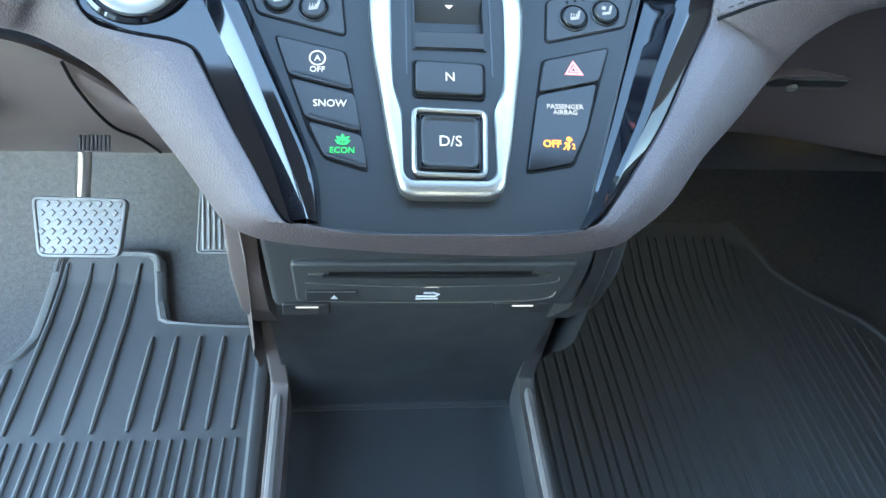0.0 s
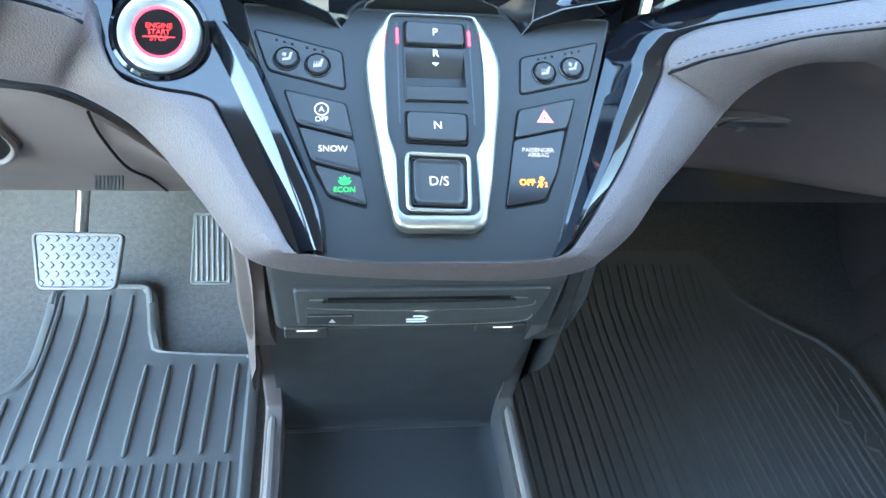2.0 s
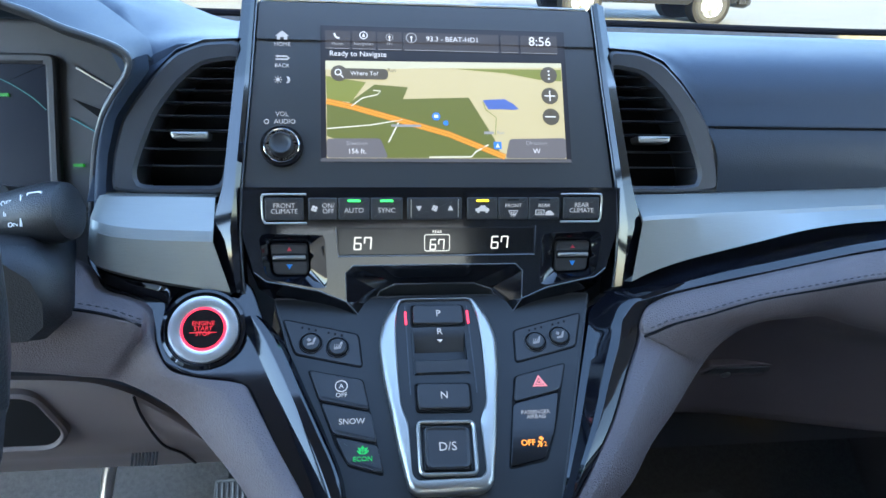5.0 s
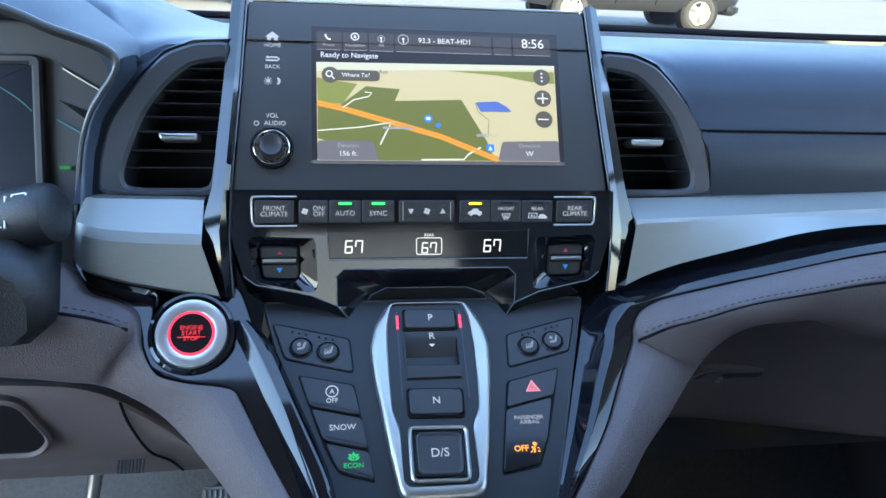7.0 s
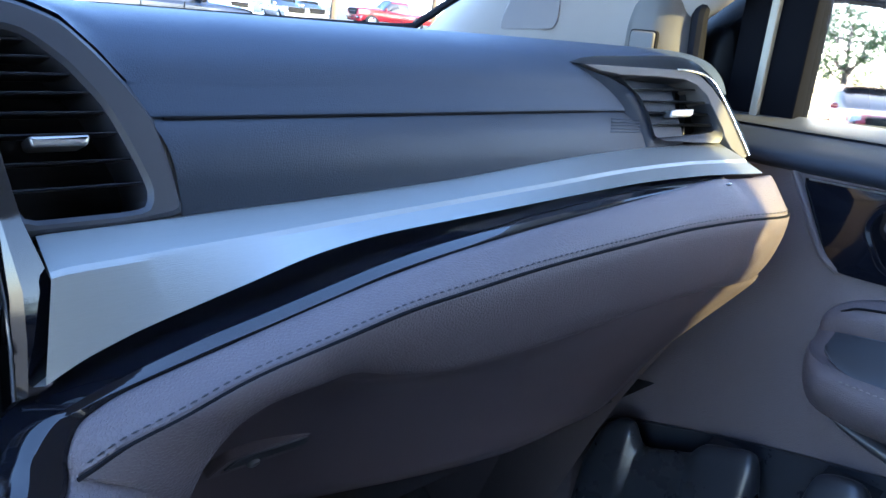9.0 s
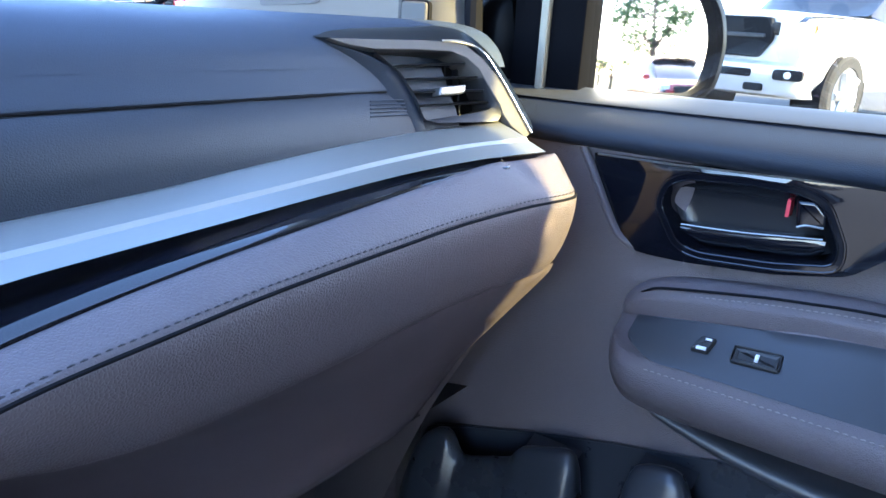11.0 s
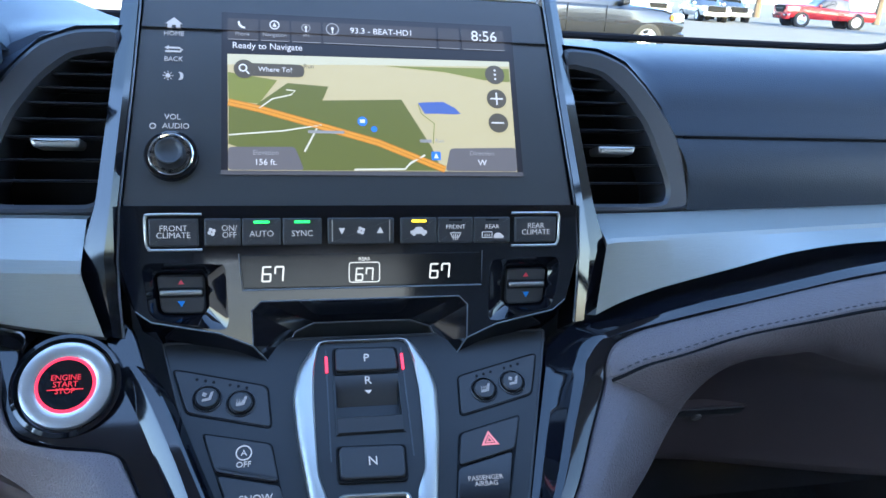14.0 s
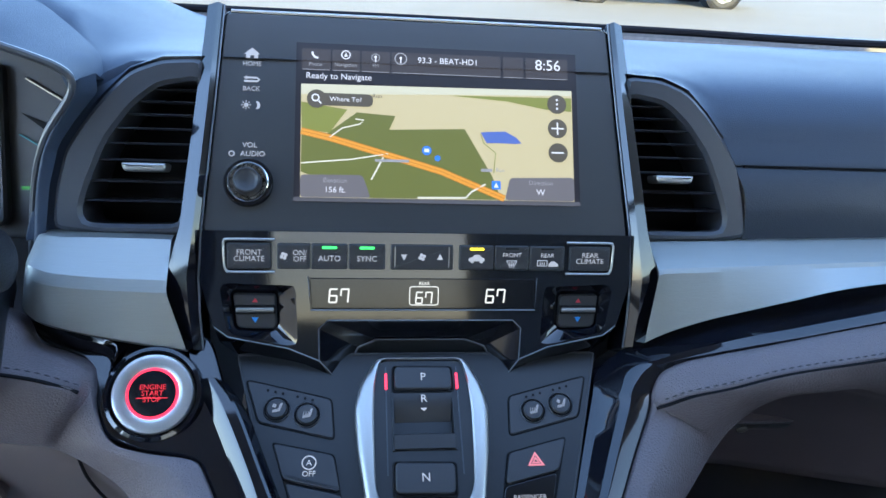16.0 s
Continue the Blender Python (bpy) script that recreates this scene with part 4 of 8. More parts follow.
for i in range(5):
    u = 0.042 + i * 0.012
    part("vane", slab(rect(u - 0.0006, u + 0.0006, -0.044, 0.0), -0.030, -0.022), SLAT, pod, m=POD)
part("tab", slab(rounded([(0.056, -0.0295), (0.080, -0.0275), (0.082, -0.0205), (0.058, -0.0225)], 0.002), -0.008, 0.003, 0.0015), SATIN_CHROME, pod, "satin silver tab", m=POD)
# hood over the outer vent
rows = [[POD @ Vector(p) for p in r] for r in ([(-0.075, 0.018, -0.014), (-0.075, 0.026, -0.04), (-0.06, 0.018, -0.10)], [(-0.034, 0.0112, 0.002), (-0.022, 0.0250, -0.035), (-0.01, 0.020, -0.11)], [(0.04, 0.0125, 0.0035), (0.042, 0.0285, -0.035), (0.05, 0.022, -0.11)], [(0.080, 0.0115, 0.0035), (0.086, 0.0300, -0.03), (0.10, 0.021, -0.10)], [(0.099, 0.0000, 0.0035), (0.116, 0.0180, -0.03), (0.130, 0.005, -0.09)], [(0.120, -0.0235, 0.0035), (0.136, -0.0060, -0.025), (0.15, -0.02, -0.08)], [(0.146, -0.060, 0.003), (0.160, -0.047, -0.022), (0.170, -0.06, -0.07)])]
part("frame_line", tube([POD @ Vector((p.x, p.y, 0.0046)) for p in smooth_line([(0.060, 0.0120, 0), (0.080, 0.0118, 0), (0.0975, 0.0052, 0), (0.1105, -0.0105, 0), (0.1215, -0.0265, 0), (0.1425, -0.0600, 0)], 4)], 0.0012, 8), CHROME, pod, "bright outer edge")
part("hood", fine_loft(rows, 4, 4), material("hood_black", (0.005, 0.0072, 0.0105), 0.35, spec=0.12, vary=0.1, vscale=12), pod, "black hood over the vent")
# small embossed bars of the airbag cover
for k in range(5):
    z = 0.893 + 0.0026 * k
    part("embossed_bar", tube([(x, 0.4498 + bend(x) + (z - 0.893) * 0.45 - 0.0002, z) for x in (0.606 + 0.001 * k, 0.625, 0.642)], 0.0005, 6), DASH, dash, "embossed bar")


# ---- the display ----
disp = thing("infotainment_display", "black glass touchscreen unit showing a navigation map, with a volume knob", "touchscreen", at=S @ Vector((0, -0.02, 0)))
panel = rounded([(-0.127, 0.1225), (0.127, 0.1225), (0.1355, -0.0215), (-0.1365, -0.0215)], 0.004)
part("housing", slab(inset(panel, -0.0015), -0.045, -0.0012, 0.001), GLOSS, disp, "piano-black housing", m=S)
part("glass", slab(panel, -0.003, 0.0, 0.0008), BEZEL, disp, "black glass front", m=S)
part("top_edge", tube([S @ Vector(p) for p in ((-0.124, 0.1238, -0.001), (0, 0.1242, -0.001), (0.124, 0.1238, -0.001))], 0.0014, 8), SATIN_CHROME, disp, "bright upper edge")
part("lower_edge", tube([S @ Vector(p) for p in ((-0.134, -0.0218, 0.0002), (0.133, -0.0218, 0.0002))], 0.0006, 6), SATIN_CHROME, disp, "thin bright line")


def lit(name, color, k=1.0):
    return light_material(name, color, k)


SCR = 0.072
M_BG = lit("screen_dark", (0.020, 0.020, 0.026), SCR)
M_BAR = lit("screen_bar", (0.055, 0.050, 0.052), SCR)
M_SAND = lit("map_sand", (0.58, 0.50, 0.29), SCR)
M_PALE = lit("map_pale", (0.62, 0.60, 0.44), SCR)
M_GREEN = lit("map_green", (0.15, 0.165, 0.045), SCR)
M_GREEN2 = lit("map_olive", (0.23, 0.25, 0.060), SCR)
M_ROAD = lit("map_orange", (0.80, 0.34, 0.05), SCR)
M_ROAD2 = lit("map_orange_edge", (0.50, 0.22, 0.03), SCR)
M_WROAD = lit("map_white", (0.75, 0.72, 0.60), SCR)
M_LAKE = lit("map_blue", (0.10, 0.16, 0.45), SCR)
M_ICON = lit("map_icon_blue", (0.05, 0.22, 0.80), SCR)
M_GREY = lit("screen_grey", (0.16, 0.15, 0.16), SCR)
M_BTN = lit("map_button", (0.10, 0.09, 0.07), SCR)
M_TXT = lit("screen_text", (0.80, 0.80, 0.84), SCR)
M_TXT2 = lit("screen_text_dim", (0.33, 0.33, 0.35), SCR)
M_FRAME = lit("screen_margin", (0.10, 0.10, 0.115), SCR)

screen = part("screen", slab(rect(-0.082, 0.1045, -0.0008, 0.104), 0.0002, 0.0006), M_BG, disp, "lit navigation screen", m=S, smooth=0)


def flat(name, poly, w, mat, label=""):
    return part(name, slab(poly, w - 0.0001, w), mat, screen, label, smooth=0, m=S)


def ribbon(pts, width):
    pts = [Vector(p) for p in pts]
    l, r = [], []
    for i, p in enumerate(pts):
        d = (pts[min(i + 1, len(pts) - 1)] - pts[max(i - 1, 0)]).normalized()
        n = Vector((-d.y, d.x)) * width / 2
        l.append(tuple(p + n))
        r.append(tuple(p - n))
    return l + r[::-1]


flat("margin", rect(-0.0822, 0.1047, -0.0010, 0.0018), 0.0008, M_FRAME)
flat("map_ground", [(-0.0785, 0.0760), (0.1009, 0.0780), (0.1005, 0.0020), (-0.0780, 0.0016)], 0.0009, M_SAND, "sand-coloured map")
flat("map_sky", [(-0.0785, 0.0760), (0.1009, 0.0780), (0.1005, 0.0745), (0.0177, 0.0722), (-0.0785, 0.0690)], 0.0011, M_PALE)
flat("map_wood", [(0.0177, 0.0717), (0.1003, 0.0728), (0.1003, 0.0634), (0.0827, 0.0643), (0.0566, 0.0690)], 0.0012, M_GREEN2)
flat("map_field", [(-0.0783, 0.0640), (-0.049, 0.0596), (-0.0600, 0.0440), (-0.0776, 0.0455)], 0.0012, M_GREEN2)
flat("map_field", [(-0.0428, 0.0580), (-0.0179, 0.0564), (-0.0219, 0.0471), (0.0276, 0.0491), (0.0455, 0.0176), (0.0512, 0.0022), (-0.0344, 0.0018), (-0.0778, 0.0181), (-0.0777, 0.0433), (-0.0623, 0.0428)], 0.0012, M_GREEN, "dark green map field")
flat("map_lake", [(0.0382, 0.0471), (0.0417, 0.0476), (0.0547, 0.0483), (0.0619, 0.0444), (0.0656, 0.0405), (0.0616, 0.0400), (0.0508, 0.0402), (0.0422, 0.0400)], 0.0013, M_LAKE)
road = [(-0.0780, 0.0446), (-0.0603, 0.0407), (-0.0256, 0.0309), (0.0117, 0.0202), (0.0533, 0.0030)]
flat("map_road", ribbon(road, 0.0046), 0.0013, M_ROAD2)
flat("map_road", ribbon(road, 0.0034), 0.0014, M_ROAD, "orange map road")
flat("map_road", ribbon(road, 0.0006), 0.0015, M_ROAD2)
for pts, wd in (([(-0.0603, 0.0407), (-0.052, 0.0473), (-0.0409, 0.0502), (-0.0383, 0.0529), (-0.0437, 0.0535)], 0.0009), ([(-0.0778, 0.0236), (-0.0462, 0.0267), (-0.0227, 0.031)], 0.0009), ([(-0.0333, 0.0136), (-0.0256, 0.0288)], 0.0011), ([(-0.0036, 0.0025), (0.0278, 0.0030), (0.0314, 0.007), (0.041, 0.0124)], 0.0012)):
    flat("map_lane", ribbon(pts, wd), 0.0014, M_WROAD)
flat("map_lane", ribbon([(0.0382, 0.0462), (0.0400, 0.040), (0.048, 0.0335), (0.0465, 0.020)], 0.0006), 0.0013, M_GREEN2)
flat("elevation_box", rounded([(-0.0780, 0.0160), (-0.0390, 0.0165), (-0.0336, 0.0018), (-0.0780, 0.0016)], 0.0025), 0.0016, M_GREY)
flat("direction_box", rounded([(0.0535, 0.0020), (0.0572, 0.0169), (0.1005, 0.0180), (0.1005, 0.0020)], 0.0025), 0.0016, M_GREY)
for u0, u1 in ((-0.0785, -0.0600), (-0.0590, -0.0410), (-0.0400, -0.0215), (-0.0205, 0.0525), (0.0540, 0.0680), (0.0695, 0.0985)):
    flat("bar_key", rect(u0, u1, 0.0858, 0.1000, 0.001), 0.0010, M_BAR)
    flat("bar_line", rect(u0 + 0.0005, u1 - 0.0005, 0.0856, 0.0860), 0.0012, M_TXT2)
for v in (0.0681, 0.0513, 0.0347):
    flat("map_button", circle(0.0066, 24, 0.0902, v), 0.0016, M_BTN)
for dv in (-0.003, 0, 0.003):
    flat("dot", circle(0.0008, 10, 0.0903, 0.0681 + dv), 0.0018, M_TXT)
flat("plus", rect(0.0860, 0.0944, 0.0508, 0.0518), 0.0018, M_TXT)
flat("plus", rect(0.0897, 0.0907, 0.0471, 0.0555), 0.0018, M_TXT)
flat("minus", rect(0.0857, 0.0939, 0.0342, 0.0352), 0.0018, M_TXT)
flat("search_box", rounded(rect(-0.0720, -0.0325, 0.0618, 0.0702), 0.0042, 5), 0.0016, M_BTN)
flat("search_button", circle(0.0062, 24, -0.0686, 0.0661), 0.0017, M_BTN)
flat("lens", circle(0.0026, 16, -0.0693, 0.0668), 0.0019, M_TXT)
flat("lens_middle", circle(0.0017, 16, -0.0693, 0.0668), 0.0020, M_BTN)
flat("lens_handle", ribbon([(-0.0673, 0.0648), (-0.0656, 0.0629)], 0.0009), 0.0019, M_TXT)
flat("pin", circle(0.0031, 16, 0.0024, 0.0338), 0.0017, M_ICON)
flat("pin_sign", rect(0.0008, 0.0040, 0.0327, 0.0350), 0.0018, M_TXT)
flat("pin_shadow", circle(0.0020, 12, 0.0095, 0.0288), 0.0017, M_ICON)
flat("camp_sign", rect(0.0450, 0.0508, 0.0090, 0.0146, 0.0005), 0.0017, M_ICON)
flat("camp_tent", [(0.0463, 0.0102), (0.0495, 0.0102), (0.0479, 0.0136)], 0.0018, M_TXT)
flat("phone_icon", ribbon([(-0.0718, 0.0978), (-0.0714, 0.0958), (-0.0700, 0.0942), (-0.0680, 0.0937)], 0.0013), 0.0014, M_TXT)
part("compass_icon", frame_slab(circle(0.0031, 20, -0.0502, 0.0966), circle(0.0024, 20, -0.0502, 0.0966), 0.0012, 0.0014, 0.0001), M_TXT, screen, smooth=0, m=S)
flat("compass_needle", [(-0.0514, 0.0953), (-0.0490, 0.0953), (-0.0502, 0.0984)], 0.0014, M_TXT)
for u, r in ((-0.0309, 0.0028), (-0.0144, 0.0042)):
    part("radio_ring", frame_slab(circle(r, 20, u, 0.0955), circle(r * 0.82, 20, u, 0.0955), 0.0012, 0.0014, 0.0001), M_TXT2, screen, smooth=0, m=S)
    flat("radio_mast", rect(u - 0.0004, u + 0.0004, 0.0925, 0.0955), 0.0014, M_TXT)
    flat("radio_head", circle(0.0009, 10, u, 0.0960), 0.0014, M_TXT)
for text, size, u, v, m in (("Phone", 0.0034, -0.0696, 0.0890, M_TXT2), ("Navigation", 0.0034, -0.0502, 0.0893, M_TXT2), ("FM", 0.0032, -0.0309, 0.0896, M_TXT2), ("93.3 - BEAT-HD1", 0.0056, 0.0168, 0.0945, M_TXT),
                            ("8:56", 0.0104, 0.0846, 0.0945, M_TXT), ("Ready to Navigate", 0.0057, -0.0545, 0.0812, M_TXT), ("Where To?", 0.0044, -0.0500, 0.0660, M_TXT), ("Run", 0.0040, -0.0298, 0.0690, M_BTN),
                            ("Elevation", 0.0042, -0.0562, 0.0124, M_TXT2), ("156 ft.", 0.0052, -0.0562, 0.0063, M_TXT), ("Direction", 0.0042, 0.0777, 0.0136, M_TXT2), ("W", 0.0056, 0.0775, 0.0073, M_TXT), ("Run", 0.0036, 0.0505, 0.0216, M_TXT2)):
    lettering(text, size, S, m, screen, u, v, 0.0022, 0.00005)
flat("unread_label", rect(-0.031, -0.009, 0.0255, 0.0273), 0.0016, M_TXT2)
flat("unread_label", rect(0.038, 0.0455, 0.0206, 0.0226), 0.0016, M_TXT2)
# printed keys beside the screen
for text, size, v in (("HOME", 0.0042, 0.0882), ("BACK", 0.0042, 0.0716), ("VOL", 0.0048, 0.0345), ("AUDIO", 0.0048, 0.0288)):
    lettering(text, size, S, WHITE_LIT, disp, -0.1098 + (0.002 if text == "AUDIO" else 0), v, 0.0004)
part("home_sign", slab([(-0.1136, 0.0920), (-0.1112, 0.0920), (-0.1112, 0.0940), (-0.1086, 0.0940), (-0.1086, 0.0920), (-0.1062, 0.0920), (-0.1062, 0.0948), (-0.1049, 0.0948), (-0.1099, 0.0990), (-0.1149, 0.0948), (-0.1136, 0.0948)], 0.0001, 0.0005), WHITE_LIT, disp, m=S, smooth=0)
part("back_sign", slab(ribbon([(-0.1140, 0.0790), (-0.1065, 0.0790), (-0.1050, 0.0778), (-0.1062, 0.0766), (-0.1145, 0.0766)], 0.0011), 0.0001, 0.0005), WHITE_LIT, disp, m=S, smooth=0)
part("back_arrow", slab([(-0.1148, 0.0790), (-0.1128, 0.0803), (-0.1128, 0.0777)], 0.0001, 0.0005), WHITE_LIT, disp, m=S, smooth=0)
part("sun_sign", slab(circle(0.0014, 14, -0.1128, 0.0608), 0.0001, 0.0005), WHITE_LIT, disp, m=S, smooth=0)
for i in range(8):
    a = i * math.pi / 4
    part("sun_ray", slab(ribbon([(-0.1128 + 0.0020 * math.cos(a), 0.0608 + 0.0020 * math.sin(a)), (-0.1128 + 0.0030 * math.cos(a), 0.0608 + 0.0030 * math.sin(a))], 0.0005), 0.0001, 0.0005), WHITE_LIT, disp, m=S, smooth=0)
moon = [(-0.1062 + 0.0022 * math.cos(a), 0.0608 + 0.0026 * math.sin(a)) for a in np.linspace(-1.7, 1.7, 10)] + [(-0.1068 + 0.0010 * math.cos(a), 0.0608 + 0.0021 * math.sin(a)) for a in np.linspace(1.5, -1.5, 8)]
part("moon_sign", slab(moon, 0.0001, 0.0005), WHITE_LIT, disp, m=S, smooth=0)
part("power_sign", frame_slab(circle(0.0019, 14, -0.1208, 0.0288), circle(0.0013, 14, -0.1208, 0.0288), 0.0001, 0.0005, 0.0001), WHITE_LIT, disp, m=S, smooth=0)
# volume knob
knob = part("volume_knob", turned([(0.0152, 0.0), (0.0152, 0.0030), (0.0146, 0.0040), (0.0130, 0.0042), (0.0126, 0.0030), (0.0, 0.0030)], 48, u=-0.1098, v=0.0098), GLOSS, disp, "black volume knob", m=S)
part("ring", turned([(0.0128, 0.0030), (0.0127, 0.0052), (0.0121, 0.0058), (0.0113, 0.0054), (0.0112, 0.0030)], 48, u=-0.1098, v=0.0098), CHROME, knob, "chrome ring", m=S)
part("cap", turned([(0.0086, 0.0030), (0.0083, 0.0100), (0.0078, 0.0112), (0.0071, 0.0114), (0.0066, 0.0108), (0.0045, 0.0098), (0.0, 0.0095)], 48, u=-0.1098, v=0.0098), BUTTON, knob, "dark dished cap", m=S)

# Grey for thin lines that paint highlights along piano-black edges.
EDGE_GLINT = material("gloss_edge_glint", (0.10, 0.105, 0.115), 0.15, spec=0.6)
# ---- blades beside the display ----
for s in (1, -1):
    st = [(0.1280, 0.1395, 0.5030, 0.9945), (0.1318, 0.1450, 0.4673, 0.9379), (0.1350, 0.1490, 0.4430, 0.8990), (0.1372, 0.1515, 0.4260, 0.8720), (0.1390, 0.1600, 0.4150, 0.8405), (0.1385, 0.1575, 0.4090, 0.8200), (0.1370, 0.1530, 0.4030, 0.7970)]
    rows = []
    for i, (xi, xo, y, z) in enumerate(st):
        n = Vector((0, -0.82, 0.57))
        xm = xi + 0.30 * (xo - xi)
        p = [Vector((xi, y, z)) - n * 0.03, Vector((xi, y, z)) + n * 0.001, Vector((xm, y, z)) + n * (0.005 if i < 4 else 0.007), Vector((xo - 0.001, y, z)) - n * (0.000 if i < 4 else -0.002), Vector((xo, y, z)) - n * 0.004, Vector((xo + 0.001, y, z)) - n * 0.045]
        rows.append([Vector((s * q.x, q.y, q.z)) for q in p])
    bl = thing("trim_blade", "piano-black blade beside the touchscreen", "trim", "blades beside the touchscreen", at=(s * 0.145, 0.41, 0.80))
    part("blade", loft([list(c) for c in zip(*[[r[k] for r in rows] for k in range(6)])]), GLOSS, bl, smooth=20)
    # Painted highlight down the blade's inner edge.
    part("edge_line", tube([r[1] + Vector((0, -0.0006, 0.0004)) for r in rows], 0.0007, 6), EDGE_GLINT, bl, "bright edge")

# ---- climate controls ----
clim = thing("climate_panel", "piano-black climate panel with a row of keys and a display", "climate controls", at=K @ Vector((0, -0.08, 0)))
half = [(0.1365, 0.0125), (0.1378, -0.0200), (0.1300, -0.0480), (0.1215, -0.0545), (0.0841, -0.0622), (0.0650, -0.0704), (0.0655, -0.0494), (0.0600, -0.0440)]
well_o = rounded([(0.0808, -0.0216), (0.1233, -0.0200), (0.1263, -0.0232), (0.1226, -0.0491), (0.1190, -0.0530), (0.0845, -0.0604), (0.0785, -0.0596), (0.0797, -0.0250)], 0.003, 3)
well_i = rounded([(0.0925, -0.0282), (0.1195, -0.0278), (0.1172, -0.0486), (0.1148, -0.0506), (0.0935, -0.0512), (0.0918, -0.0490)], 0.0025, 3)
flip = lambda p, s: [(s * u, v) for u, v in p]
part("body", holed_plate(half + flip(half, -1)[::-1], [star(flip(well_o, s), (s * 0.105, -0.040), 48) for s in (1, -1)], 0.0, -0.012), GLOSS, clim, "piano-black body", m=K, smooth=15)
A = [(0.0548, -0.0880, -0.005), (0.0650, -0.0704, 0.0), (0.0655, -0.0494, 0.0), (0.0600, -0.0440, 0.0), (-0.0600, -0.0440, 0.0), (-0.0655, -0.0494, 0.0), (-0.0650, -0.0704, 0.0), (-0.0500, -0.0885, -0.005)]
B = [(0.0558, -0.0910, -0.008), (0.0490, -0.0745, -0.013), (0.0440, -0.0645, -0.013), (0.0306, -0.0598, -0.013), (-0.0289, -0.0598, -0.013), (-0.0405, -0.0650, -0.013), (-0.0450, -0.0745, -0.013), (-0.0505, -0.0915, -0.008)]
part("niche", loft([[K @ Vector(p) for p in A], [K @ Vector(p) for p in B]]), GLOSS, clim, "piano-black faceted niche over the selector", smooth=12)
part("niche_wall", loft([[K @ Vector(p) for p in B], [K @ Vector((u * 0.99, v - 0.0008, w + 0.0002)) for u, v, w in B], [K @ Vector((u * 0.975, v - 0.002, w - 0.0016)) + Vector((0, 0.001, -0.004)) for u, v, w in B], [K @ Vector((u * 0.96, v - 0.002, w)) + Vector((0, 0.002, -0.016)) for u, v, w in B]]), SATIN, clim, "satin inner wall of the niche", smooth=30)
part("niche_edge", tube([K @ Vector(p) for p in A], 0.0005, 6), EDGE_GLINT, clim, "fine line painting an edge highlight")
part("niche_lip", tube([K @ Vector(p) for p in B], 0.0005, 6), EDGE_GLINT, clim, "fine painted highlight on the lip")
part("niche_back", loft([[K @ Vector((u, v, -0.033)) for u in (-0.052, 0.052)] for v in (-0.055, -0.11)]), GLOSS, clim)
for s in (1, -1):
    # lower facet of the wing
    up_ = [(0.0650, -0.0704, 0.0), (0.0841, -0.0622, 0.0), (0.1215, -0.0545, 0.0), (0.1300, -0.0480, 0.0), (0.1378, -0.0200, -0.0005)]
    lo_ = [(0.0548, -0.0880, -0.005), (0.0850, -0.0800, -0.016), (0.1180, -0.0700, -0.016), (0.1290, -0.0620, -0.016), (0.1380, -0.0400, -0.018)]
    part("facet", loft([[K @ Vector((s * u, v, w)) for u, v, w in up_], [K @ Vector((s * u, v, w)) for u, v, w in lo_]]), GLOSS, clim, "lower facet", smooth=12)
    part("facet_edge", tube([K @ Vector((s * u, v, w)) for u, v, w in up_[:4]], 0.0005, 6), EDGE_GLINT, clim, "fine line painting an edge highlight")
    # temperature rocker in its sloping well
    c_ = (s * 0.105, -0.040)
    wo_, wi_ = star(flip(well_o, s), c_, 48), star(flip(well_i, s), c_, 48)
    at = lambda f, w: [(a[0] + (b[0] - a[0]) * f, a[1] + (b[1] - a[1]) * f, w) for a, b in zip(wo_, wi_)]
    part("rocker_well", rings_bm([at(0, 0.0), at(0.10, -0.0008), at(0.85, -0.0078), at(1.0, -0.0086), at(1.02, -0.012)], False, False), GLOSS, clim, "sloping piano-black well", m=K, smooth=25)
    rk = part("temperature_rocker", slab([(p[0], p[1]) for p in at(1.03, 0)], -0.014, -0.0062, 0.0012), BUTTON, clim, "black rocker key", m=K)
    part("bar_seat", slab(rect(*sorted((s * 0.0930, s * 0.1180)), -0.0412, -0.0352, 0.001), -0.0070, -0.0052, 0.0006), VENT_DARK, rk, m=K)
    part("bar", slab(rect(*sorted((s * 0.0937, s * 0.1172)), -0.0396, -0.0366, 0.001), -0.0062, -0.0030, 0.0012), SATIN_CHROME, rk, "silver bar", m=K)
    ut = s * 0.1055
    part("warm_sign", slab([(ut - 0.0018, -0.0334), (ut + 0.0018, -0.0334), (ut, -0.0306)], -0.0062, -0.0057), RED_PRINT, rk, "red triangle", m=K, smooth=0)
    part("cold_sign", slab([(ut - 0.0022, -0.0432), (ut + 0.0022, -0.0432), (ut, -0.0468)], -0.0062, -0.0057), BLUE_PRINT, rk, "blue triangle", m=K, smooth=0)
